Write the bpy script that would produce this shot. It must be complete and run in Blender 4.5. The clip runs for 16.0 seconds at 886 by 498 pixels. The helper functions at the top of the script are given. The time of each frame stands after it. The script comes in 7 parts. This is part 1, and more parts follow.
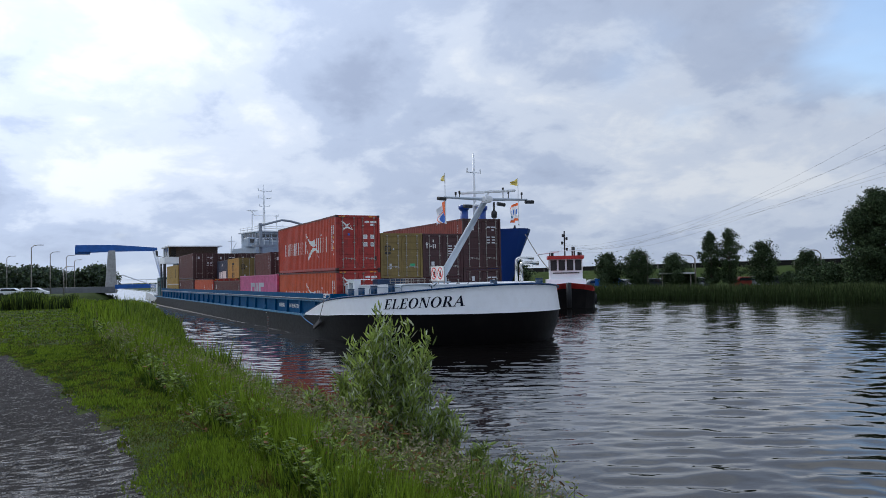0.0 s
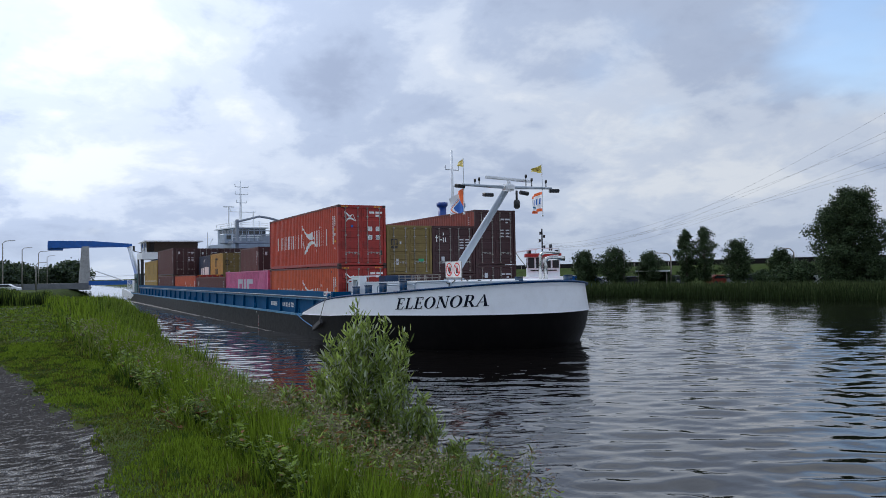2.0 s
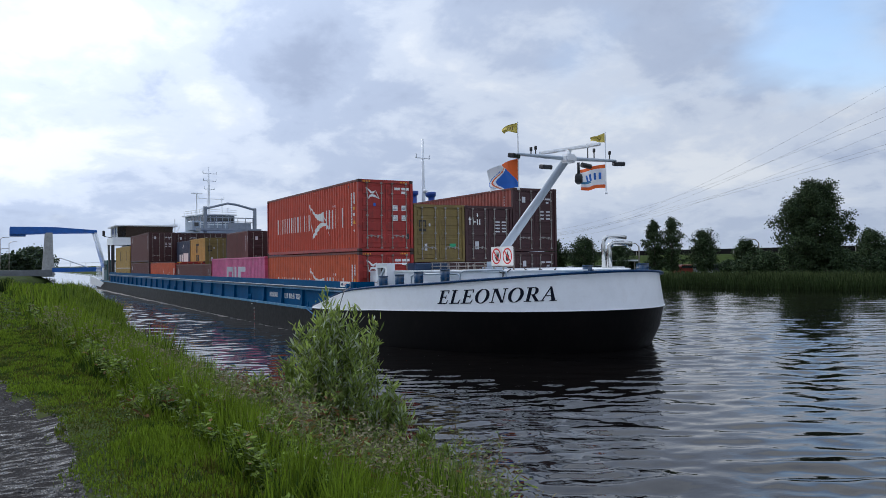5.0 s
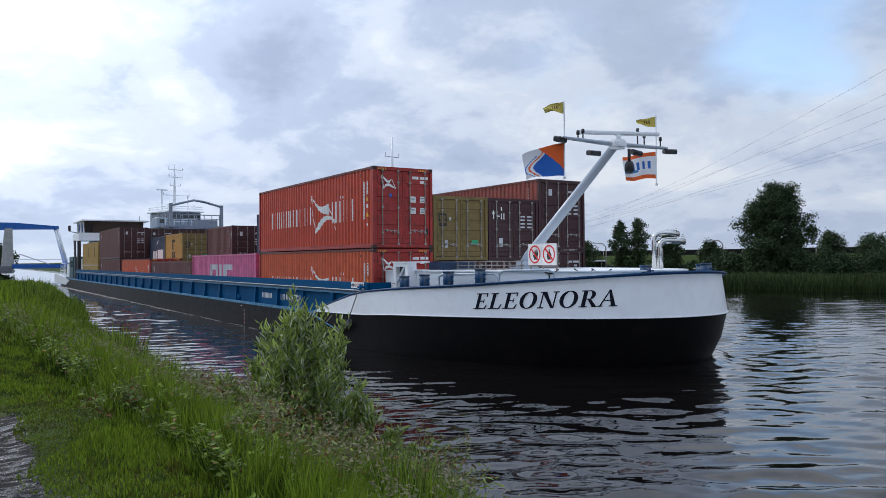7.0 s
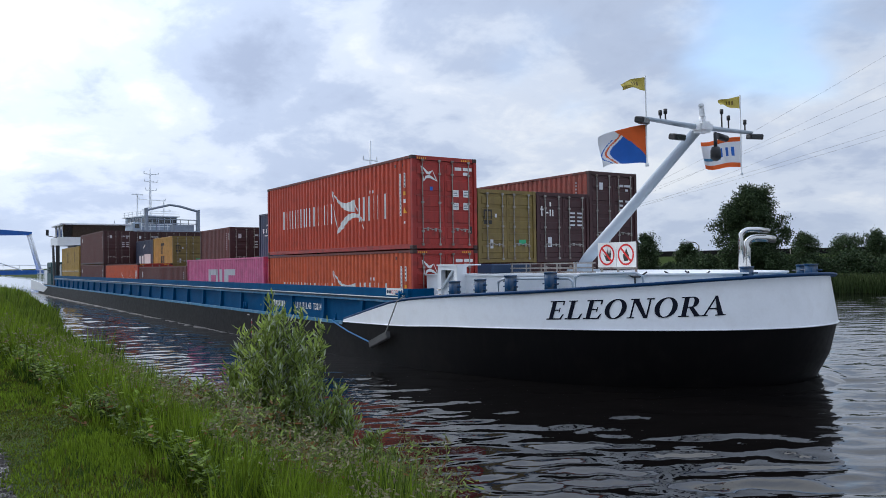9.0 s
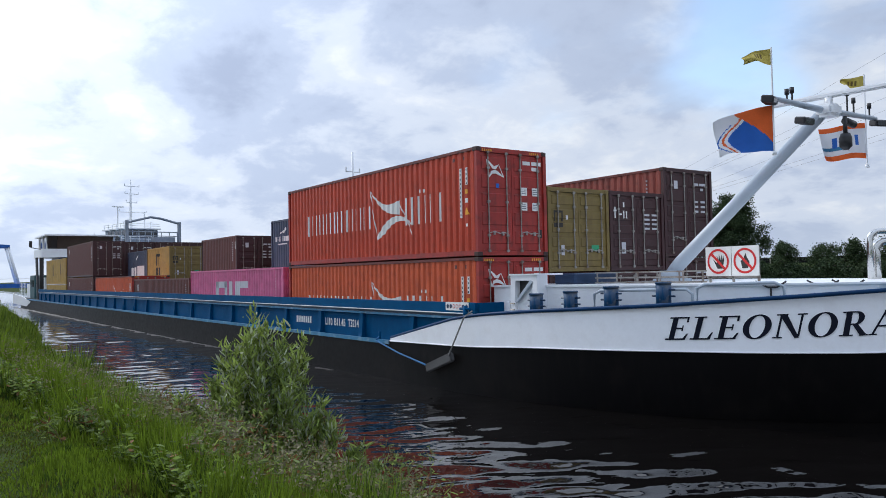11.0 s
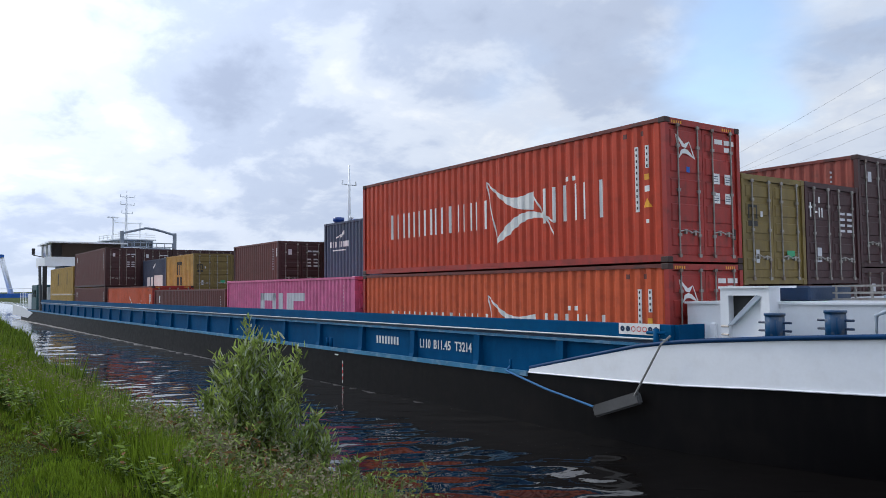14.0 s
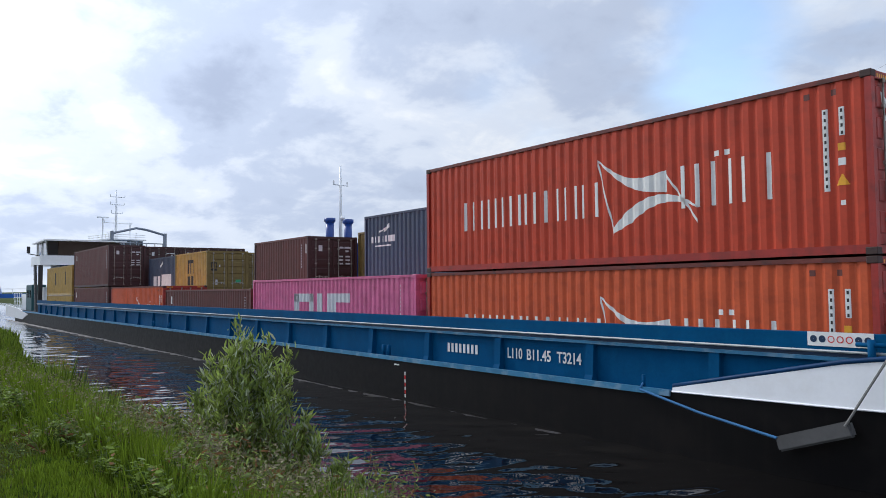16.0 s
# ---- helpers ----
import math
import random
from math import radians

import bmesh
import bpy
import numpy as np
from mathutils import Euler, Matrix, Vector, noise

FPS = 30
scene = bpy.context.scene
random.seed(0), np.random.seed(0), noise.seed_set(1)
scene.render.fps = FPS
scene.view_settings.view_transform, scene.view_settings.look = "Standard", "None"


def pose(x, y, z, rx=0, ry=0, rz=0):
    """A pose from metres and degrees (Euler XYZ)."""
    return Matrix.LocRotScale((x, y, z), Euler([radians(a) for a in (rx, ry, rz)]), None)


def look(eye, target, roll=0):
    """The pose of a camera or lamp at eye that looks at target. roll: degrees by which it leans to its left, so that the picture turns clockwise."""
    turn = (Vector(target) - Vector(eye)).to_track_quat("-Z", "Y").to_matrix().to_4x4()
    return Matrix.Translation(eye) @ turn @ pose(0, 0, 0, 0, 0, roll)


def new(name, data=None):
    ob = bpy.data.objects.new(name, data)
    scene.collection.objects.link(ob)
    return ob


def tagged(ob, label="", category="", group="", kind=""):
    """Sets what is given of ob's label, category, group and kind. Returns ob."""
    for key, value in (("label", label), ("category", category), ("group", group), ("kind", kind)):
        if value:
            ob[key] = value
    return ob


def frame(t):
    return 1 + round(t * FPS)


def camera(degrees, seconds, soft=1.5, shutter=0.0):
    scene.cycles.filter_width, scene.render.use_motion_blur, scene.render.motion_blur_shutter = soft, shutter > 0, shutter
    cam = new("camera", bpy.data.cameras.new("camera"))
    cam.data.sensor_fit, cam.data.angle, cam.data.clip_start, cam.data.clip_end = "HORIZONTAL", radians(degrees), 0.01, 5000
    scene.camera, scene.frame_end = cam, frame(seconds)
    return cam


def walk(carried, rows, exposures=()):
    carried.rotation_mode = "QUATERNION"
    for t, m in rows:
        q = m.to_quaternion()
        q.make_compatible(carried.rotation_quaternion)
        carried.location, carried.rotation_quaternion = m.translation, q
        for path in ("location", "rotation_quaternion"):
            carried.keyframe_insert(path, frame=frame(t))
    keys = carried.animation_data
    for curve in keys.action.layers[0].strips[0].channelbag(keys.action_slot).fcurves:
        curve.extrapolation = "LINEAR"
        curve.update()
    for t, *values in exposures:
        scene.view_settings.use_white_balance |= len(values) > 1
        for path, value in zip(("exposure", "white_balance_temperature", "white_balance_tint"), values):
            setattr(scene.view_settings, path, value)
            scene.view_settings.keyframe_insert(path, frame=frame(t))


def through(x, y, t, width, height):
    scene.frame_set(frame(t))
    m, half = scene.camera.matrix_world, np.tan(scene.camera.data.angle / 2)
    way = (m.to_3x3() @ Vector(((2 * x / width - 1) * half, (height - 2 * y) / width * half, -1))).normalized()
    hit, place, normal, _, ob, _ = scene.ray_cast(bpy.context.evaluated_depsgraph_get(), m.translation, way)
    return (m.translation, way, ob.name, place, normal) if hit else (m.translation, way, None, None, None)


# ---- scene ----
EYE = 3.0
cam = camera(59.65, 16.0, soft=0.7)
CAMERA_ROWS = [
    (0.0, pose(0, 0, EYE, 92.10, 1.20, 64.68)),
    (0.5, pose(0, 0, EYE, 92.07, 1.19, 64.46)),
    (1.0, pose(0, 0, EYE, 92.00, 1.24, 64.25)),
    (1.5, pose(0, 0, EYE, 91.95, 1.22, 63.66)),
    (2.0, pose(0, 0, EYE, 91.86, 1.05, 63.04)),
    (2.5, pose(0, 0, EYE, 91.84, 0.99, 62.83)),
    (3.0, pose(0, 0, EYE, 91.73, 0.94, 62.53)),
    (3.5, pose(0, 0, EYE, 91.52, 0.97, 62.09)),
    (4.0, pose(0, 0, EYE, 91.28, 0.90, 61.81)),
    (6.5, pose(0, 0, EYE, 90.89, 0.47, 58.98)),
    (7.0, pose(0, 0, EYE, 90.89, 0.38, 58.51)),
    (7.5, pose(0, 0, EYE, 90.88, 0.51, 58.05)),
    (8.0, pose(0, 0, EYE, 90.90, 0.52, 57.73)),
    (8.5, pose(0, 0, EYE, 90.99, 0.72, 57.27)),
    (9.0, pose(0, 0, EYE, 91.12, 0.78, 56.94)),
    (11.5, pose(0, 0, EYE, 92.13, 1.12, 55.51)),
    (12.0, pose(0, 0, EYE, 92.49, 1.05, 55.57)),
    (12.5, pose(0, 0, EYE, 92.74, 0.97, 55.62)),
    (13.0, pose(0, 0, EYE, 92.88, 0.82, 55.55)),
    (13.5, pose(0, 0, EYE, 92.91, 0.61, 55.39)),
    (14.0, pose(0, 0, EYE, 92.94, 0.58, 55.35)),
    (14.5, pose(0, 0, EYE, 92.93, 0.41, 55.12)),
    (15.0, pose(0, 0, EYE, 92.96, 0.32, 55.04)),
    (15.5, pose(0, 0, EYE, 92.97, 0.24, 54.90)),
    (16.0, pose(0, 0, EYE, 92.98, 0.53, 54.70)),
]
walk(cam, CAMERA_ROWS, exposures=[(0.0, -0.14, 6300, 10), (4.0, -0.10, 6300, 10), (9.0, 0.08, 6350, 10), (16.0, 0.14, 6500, 10)])
BARGE_ROWS = [
    (0.0, pose(-38.61, 12.16, 0, 0, 0, 0.54)),
    (0.5, pose(-37.60, 12.13, 0, 0, 0, 0.53)),
    (1.0, pose(-36.59, 12.11, 0, 0, 0, 0.52)),
    (1.5, pose(-35.57, 12.10, 0, 0, 0, 0.52)),
    (2.0, pose(-34.55, 12.08, 0, 0, 0, 0.51)),
    (2.5, pose(-33.53, 12.06, 0, 0, 0, 0.50)),
    (3.0, pose(-32.49, 12.05, 0, 0, 0, 0.50)),
    (3.5, pose(-31.46, 12.04, 0, 0, 0, 0.49)),
    (4.0, pose(-30.43, 12.03, 0, 0, 0, 0.48)),
    (6.5, pose(-25.40, 12.06, 0, 0, 0, 0.45)),
    (7.0, pose(-24.38, 12.07, 0, 0, 0, 0.45)),
    (7.5, pose(-23.36, 12.08, 0, 0, 0, 0.44)),
    (8.0, pose(-22.34, 12.09, 0, 0, 0, 0.43)),
    (8.5, pose(-21.31, 12.10, 0, 0, 0, 0.43)),
    (9.0, pose(-20.28, 12.11, 0, 0, 0, 0.42)),
    (11.5, pose(-15.10, 12.16, 0, 0, 0, 0.39)),
    (12.0, pose(-14.06, 12.18, 0, 0, 0, 0.38)),
    (12.5, pose(-13.02, 12.19, 0, 0, 0, 0.37)),
    (13.0, pose(-11.99, 12.20, 0, 0, 0, 0.37)),
    (13.5, pose(-10.95, 12.21, 0, 0, 0, 0.36)),
    (14.0, pose(-9.92, 12.22, 0, 0, 0, 0.36)),
    (14.5, pose(-8.88, 12.23, 0, 0, 0, 0.35)),
    (15.0, pose(-7.85, 12.25, 0, 0, 0, 0.34)),
    (15.5, pose(-6.83, 12.26, 0, 0, 0, 0.34)),
    (16.0, pose(-5.80, 12.27, 0, 0, 0, 0.33)),
]


# ---- light ----
SUN_AZ, SUN_EL = 197.0, 40.0


def make_world():
    w = bpy.data.worlds.new("sky")
    scene.world = w
    w.use_nodes = True
    nt = w.node_tree
    nt.nodes.clear()
    N = nt.nodes.new
    L = nt.links.new

    def math_node(op, a, b=None, c=None):
        n = N("ShaderNodeMath")
        n.operation = op
        for i, v in enumerate((a, b, c)):
            if v is None:
                continue
            if isinstance(v, (int, float)):
                n.inputs[i].default_value = v
            else:
                L(v, n.inputs[i])
        return n.outputs[0]

    def ramp(fac, stops):
        n = N("ShaderNodeValToRGB")
        n.color_ramp.interpolation = "EASE"
        while len(n.color_ramp.elements) < len(stops):
            n.color_ramp.elements.new(0.5)
        for e, (p, c) in zip(n.color_ramp.elements, stops):
            e.position, e.color = p, (*c, 1)
        L(fac, n.inputs[0])
        return n.outputs[0]

    def mix(fac, a, b):
        n = N("ShaderNodeMix")
        n.data_type = "RGBA"
        for sock, v in ((n.inputs[0], fac), (n.inputs[6], a), (n.inputs[7], b)):
            if isinstance(v, (int, float)):
                sock.default_value = v
            elif isinstance(v, tuple):
                sock.default_value = (*v, 1)
            else:
                L(v, sock)
        return n.outputs[2]

    tc = N("ShaderNodeTexCoord")
    sep = N("ShaderNodeSeparateXYZ")
    L(tc.outputs["Generated"], sep.inputs[0])
    x, y, z = sep.outputs
    up = math_node("MAXIMUM", z, 0.0)
    # clouds lie on a flat layer overhead
    d = math_node("ADD", up, 0.34)
    comb = N("ShaderNodeCombineXYZ")
    L(math_node("DIVIDE", x, d), comb.inputs[0])
    L(math_node("DIVIDE", y, d), comb.inputs[1])
    comb.inputs[2].default_value = 3.7

    def clouds(scale, detail, rough, off):
        mp = N("ShaderNodeMapping")
        mp.inputs["Location"].default_value = off
        L(comb.outputs[0], mp.inputs[0])
        n = N("ShaderNodeTexNoise")
        n.inputs["Scale"].default_value = scale
        n.inputs["Detail"].default_value = detail
        n.inputs["Roughness"].default_value = rough
        n.inputs["Distortion"].default_value = 0.25
        L(mp.outputs[0], n.inputs["Vector"])
        return n.outputs[0]

    sky = N("ShaderNodeTexSky")
    sky.sky_type = "NISHITA"
    sky.sun_disc = False
    sky.sun_elevation = radians(SUN_EL)
    sky.sun_rotation = radians(90 - SUN_AZ)
    sky_c = N("ShaderNodeVectorMath")
    sky_c.operation = "SCALE"
    L(sky.outputs[0], sky_c.inputs[0])
    sky_c.inputs["Scale"].default_value = 0.21
    big = clouds(1.9, 8, 0.56, CLOUD_OFF)
    fine = clouds(5.5, 7, 0.58, (8.2, 1.4, 0.0))
    body = math_node("ADD", math_node("ADD", math_node("MULTIPLY", big, 0.52), math_node("MULTIPLY", fine, 0.28)), 0.095)
    # banks of heavier and thinner cloud
    def lobe(az, el, wide, gain):
        c = (math.cos(radians(az)) * math.cos(radians(el)), math.sin(radians(az)) * math.cos(radians(el)), math.sin(radians(el)))
        dd = N("ShaderNodeVectorMath")
        dd.operation = "DOT_PRODUCT"
        L(tc.outputs["Generated"], dd.inputs[0])
        dd.inputs[1].default_value = c
        k = math_node("MULTIPLY", math_node("SUBTRACT", dd.outputs["Value"], 1.0), 1.0 / (1 - math.cos(radians(wide))))
        return math_node("MULTIPLY", math_node("EXPONENT", k), gain)

    for spec in LOBES:
        body = math_node("ADD", body, lobe(*spec))
    # glow of the hidden sun through the cloud
    sx, sy = math.cos(radians(SUN_AZ)), math.sin(radians(SUN_AZ))
    dot = math_node("ADD", math_node("ADD", math_node("MULTIPLY", x, sx * math.cos(radians(SUN_EL))),
                                     math_node("MULTIPLY", y, sy * math.cos(radians(SUN_EL)))),
                    math_node("MULTIPLY", z, math.sin(radians(SUN_EL))))
    glow = math_node("POWER", math_node("MAXIMUM", dot, 0.0), 4.5)
    cloud_col = ramp(body, [(0.40, (0.90, 0.95, 1.02)), (0.48, (0.72, 0.80, 0.94)), (0.55, (0.54, 0.63, 0.81)), (0.66, (0.41, 0.485, 0.65))])
    lit = N("ShaderNodeVectorMath")
    lit.operation = "SCALE"
    L(cloud_col, lit.inputs[0])
    L(math_node("ADD", math_node("MULTIPLY", glow, 1.02), 0.80), lit.inputs["Scale"])
    gap = ramp(math_node("ADD", clouds(1.6, 5, 0.5, GAP_OFF), lobe(*BLUE_GAP)), [(0.62, (0, 0, 0)), (0.92, (0.95, 0.95, 0.95))])
    col = mix(gap, lit.outputs[0], sky_c.outputs[0])
    # haze low over the land
    hz = ramp(up, [(0.0, (1, 1, 1)), (0.08, (0, 0, 0))])
    hz_f = math_node("MULTIPLY", hz, 0.55)
    haze_col = N("ShaderNodeVectorMath")
    haze_col.operation = "SCALE"
    haze_col.inputs[0].default_value = (0.65, 0.745, 0.90)
    L(math_node("ADD", math_node("MULTIPLY", glow, 0.80), 0.74), haze_col.inputs["Scale"])
    col = mix(hz_f, col, haze_col.outputs[0])
    # thinner, bluer cloud overhead
    col = mix(ramp(up, [(0.42, (0, 0, 0)), (0.75, (0.5, 0.5, 0.5))]), col, (0.92, 1.10, 1.48))
    bg = N("ShaderNodeBackground")
    L(col, bg.inputs[0])
    bg.inputs[1].default_value = 1.0
    out = N("ShaderNodeOutputWorld")
    L(bg.outputs[0], out.inputs[0])


CLOUD_OFF = (2.3, 5.1, 0.0)
GAP_OFF = (0.4, 7.7, 0.0)
LOBES = ((161, 14, 4.2, 0.085), (155, 10.5, 4.5, 0.065), (186.5, 6.0, 3.6, 0.19), (181, 3.5, 3, 0.05), (172, 12, 2.2, 0.05), (145, 16, 6, 0.045), (134, 20.5, 5, 0.07), (148, 21, 5, 0.045), (171, 20, 3.5, 0.03), (176, 15, 7, -0.08), (166.5, 11, 2.5, -0.07), (168, 6, 4, -0.03), (141, 8.5, 4, -0.03), (124, 12, 5, -0.02))
BLUE_GAP = (124.5, 17, 7, 0.45)
make_world()
sun = new("sun", bpy.data.lights.new("sun", "SUN"))
sun.data.energy, sun.data.angle, sun.data.color = 1.7, radians(14), (1.0, 0.95, 0.88)
_d = Vector((math.cos(radians(SUN_AZ)) * math.cos(radians(SUN_EL)), math.sin(radians(SUN_AZ)) * math.cos(radians(SUN_EL)), math.sin(radians(SUN_EL))))
sun.matrix_world = look(_d * 100, (0, 0, 0))


# ---- materials ----
def material(name, rgb, rough=0.5, metal=0.0, vary=0.25, scale=1.5, grain=18.0, dirt=None, dirt_amount=0.0, bump=0.15, streak=0.0, spec=0.5, island=0.0):
    """A surface with colour variation at two scales, stains of its own shape, and a fine relief."""
    m = bpy.data.materials.new(name)
    m.use_nodes = True
    nt = m.node_tree
    N, L = nt.nodes.new, nt.links.new
    bs = nt.nodes["Principled BSDF"]
    tc = N("ShaderNodeTexCoord")

    def tex(s, detail, stretch=(1, 1, 1)):
        mp = N("ShaderNodeMapping")
        mp.inputs["Scale"].default_value = stretch
        L(tc.outputs["Object"], mp.inputs[0])
        n = N("ShaderNodeTexNoise")
        n.inputs["Scale"].default_value, n.inputs["Detail"].default_value = s, detail
        L(mp.outputs[0], n.inputs["Vector"])
        return n.outputs[0]

    def ramp(fac, a, b, lo, hi):
        n = N("ShaderNodeValToRGB")
        n.color_ramp.elements[0].position, n.color_ramp.elements[1].position = lo, hi
        n.color_ramp.elements[0].color, n.color_ramp.elements[1].color = (*a, 1), (*b, 1)
        L(fac, n.inputs[0])
        return n.outputs[0]

    def mix(fac, a, b, mode="MIX"):
        n = N("ShaderNodeMix")
        n.data_type, n.blend_type = "RGBA", mode
        for sock, v in ((n.inputs[0], fac), (n.inputs[6], a), (n.inputs[7], b)):
            if isinstance(v, (int, float)):
                sock.default_value = v
            elif isinstance(v, tuple):
                sock.default_value = (*v, 1)
            else:
                L(v, sock)
        return n.outputs[2]

    dark = tuple(c * (1 - vary) for c in rgb)
    light = tuple(min(1, c * (1 + vary * 0.6)) for c in rgb)
    big = tex(scale, 4)
    small = tex(grain, 3)
    col = ramp(big, dark, light, 0.32, 0.68)
    col = mix(0.35, col, ramp(small, dark, light, 0.3, 0.7))
    if island:
        gi = N("ShaderNodeNewGeometry")
        col = mix(island, col, ramp(gi.outputs["Random Per Island"], tuple(c * 0.45 for c in rgb), tuple(min(1, c * 1.7) for c in rgb), 0.0, 1.0))
    if dirt:
        col = mix(ramp(tex(scale * 2.3, 6), (0, 0, 0), (dirt_amount,) * 3, 0.52, 0.66), col, dirt)
    if streak and dirt:
        col = mix(ramp(tex(5.0, 4, (1.4, 1.4, 0.12)), (0, 0, 0), (streak,) * 3, 0.5, 0.7), col, dirt)
    L(col, bs.inputs["Base Color"])
    bs.inputs["Metallic"].default_value = metal
    bs.inputs["Specular IOR Level"].default_value = spec
    r = N("ShaderNodeMapRange")
    r.inputs["To Min"].default_value, r.inputs["To Max"].default_value = max(0.03, rough - 0.12), min(1, rough + 0.12)
    L(small, r.inputs["Value"])
    L(r.outputs[0], bs.inputs["Roughness"])
    if bump:
        b = N("ShaderNodeBump")
        b.inputs["Strength"].default_value, b.inputs["Distance"].default_value = bump, 0.02
        L(small, b.inputs["Height"])
        L(b.outputs[0], bs.inputs["Normal"])
    return m


RUST = (0.12, 0.045, 0.02)
GRIME = (0.10, 0.075, 0.06)
M = {}
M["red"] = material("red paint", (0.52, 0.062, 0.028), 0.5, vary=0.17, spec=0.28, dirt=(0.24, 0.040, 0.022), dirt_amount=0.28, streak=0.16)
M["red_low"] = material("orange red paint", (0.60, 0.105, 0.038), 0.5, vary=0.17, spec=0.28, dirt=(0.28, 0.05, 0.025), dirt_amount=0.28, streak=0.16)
# door red is darkened for ends turned from the sun, and for grime
M["red_door"] = material("shaded grimy door red", (0.36, 0.027, 0.019), 0.5, dirt=(0.10, 0.02, 0.015), dirt_amount=0.4, streak=0.3)
# top rails of the red boxes: darker and blotchier than the panels
M["rail_red"] = material("dark blotched red rail", (0.16, 0.030, 0.022), 0.6, vary=0.4, dirt=(0.04, 0.02, 0.018), dirt_amount=0.7)
M["casting"] = material("grimy corner casting", (0.060, 0.030, 0.026), 0.7, vary=0.5)
M["olive"] = material("olive yellow paint", (0.19, 0.132, 0.034), 0.55, dirt=(0.12, 0.08, 0.03), dirt_amount=0.4, streak=0.3)
M["yellow"] = material("mustard paint", (0.44, 0.27, 0.055), 0.55, dirt=(0.16, 0.09, 0.03), dirt_amount=0.3, streak=0.2)
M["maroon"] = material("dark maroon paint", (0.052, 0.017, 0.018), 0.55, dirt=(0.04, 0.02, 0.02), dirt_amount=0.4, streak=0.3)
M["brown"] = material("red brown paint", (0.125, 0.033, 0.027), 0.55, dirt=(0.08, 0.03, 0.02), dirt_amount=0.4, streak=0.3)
M["oxide"] = material("red oxide paint", (0.28, 0.055, 0.035), 0.55, dirt=(0.10, 0.03, 0.02), dirt_amount=0.4, streak=0.3)
M["pink"] = material("magenta pink paint", (0.62, 0.125, 0.27), 0.5, dirt=(0.35, 0.06, 0.12), dirt_amount=0.3, streak=0.25)
M["navy"] = material("navy blue paint", (0.040, 0.060, 0.105), 0.55, dirt=(0.05, 0.05, 0.06), dirt_amount=0.35, streak=0.25)
M["white_mark"] = material("white marking", (0.78, 0.78, 0.75), 0.55, vary=0.12, dirt=(0.5, 0.45, 0.4), dirt_amount=0.2)
M["grey_mark"] = material("pale grey marking", (0.58, 0.58, 0.60), 0.55, vary=0.12)
M["dark_mark"] = material("black marking", (0.025, 0.022, 0.02), 0.6)
M["amber"] = material("amber sticker", (0.80, 0.38, 0.02), 0.5)
M["green_mark"] = material("green sticker", (0.03, 0.35, 0.16), 0.5)
M["galv"] = material("galvanised steel", (0.34, 0.32, 0.29), 0.45, 0.6, dirt=RUST, dirt_amount=0.6)
M["rubber"] = material("black rubber", (0.02, 0.02, 0.022), 0.75)
M["hull_black"] = material("black hull paint", (0.0045, 0.004, 0.0045), 0.5, vary=0.35, scale=0.6, grain=6, dirt=(0.014, 0.011, 0.010), dirt_amount=0.4, streak=0.25, spec=0.16, bump=0.08)
M["white"] = material("white ship paint", (0.86, 0.88, 0.90), 0.35, vary=0.05, dirt=(0.55, 0.5, 0.45), dirt_amount=0.08, bump=0.04)
M["blue"] = material("blue deck paint", (0.0006, 0.070, 0.178), 0.55, vary=0.2, dirt=(0.002, 0.088, 0.20), dirt_amount=0.4, streak=0.2, spec=0.05)
M["ship_pale"] = material("pale blue grey ship paint", (0.40, 0.47, 0.55), 0.45, vary=0.15, dirt=(0.3, 0.3, 0.3), dirt_amount=0.3, streak=0.3)
M["rail_pale"] = material("worn grey rail", (0.42, 0.46, 0.46), 0.5)
M["bollard"] = material("worn blue bollard paint", (0.003, 0.058, 0.150), 0.5, vary=0.3, scale=2.5, dirt=(0.26, 0.24, 0.20), dirt_amount=0.5, streak=0.35, spec=0.2)
M["rail_blue"] = material("blue rail paint", (0.004, 0.040, 0.115), 0.5, vary=0.3, spec=0.15)
M["name_ink"] = material("black blue lettering", (0.006, 0.008, 0.018), 0.6, vary=0.1, bump=0.0, spec=0.12)
M["blue_light"] = material("worn light blue edge", (0.035, 0.20, 0.36), 0.5, vary=0.3, dirt=(0.3, 0.42, 0.5), dirt_amount=0.4)
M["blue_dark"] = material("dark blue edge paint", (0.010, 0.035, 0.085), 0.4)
M["deck_grey"] = material("grey deck", (0.16, 0.17, 0.18), 0.7)
M["hold"] = material("rusty hold steel", (0.14, 0.10, 0.08), 0.7, dirt=RUST, dirt_amount=0.6)
M["crane_grey"] = material("pale grey crane paint", (0.42, 0.48, 0.54), 0.4, vary=0.08, bump=0.05)
M["ship_blue"] = material("bright blue hull", (0.012, 0.055, 0.26), 0.35, vary=0.2, scale=0.3)
M["tug_red"] = material("tug red", (0.50, 0.035, 0.03), 0.4)
M["bridge_blue"] = material("bridge blue", (0.012, 0.12, 0.46), 0.45)
M["concrete"] = material("pale concrete", (0.42, 0.42, 0.41), 0.8, dirt=(0.2, 0.19, 0.17), dirt_amount=0.4)
M["teal"] = material("dark teal paint", (0.012, 0.075, 0.085), 0.5)
M["dark"] = material("dark fitting", (0.02, 0.02, 0.022), 0.5)
M["steel_bright"] = material("polished steel", (0.62, 0.62, 0.60), 0.18, 1.0, vary=0.05)
M["rope_blue"] = material("blue rope", (0.03, 0.16, 0.35), 0.8, grain=60)
M["rope_grey"] = material("grey rope", (0.20, 0.20, 0.19), 0.8, grain=60)
M["grey_rubber"] = material("grey fender rubber", (0.085, 0.085, 0.085), 0.8)
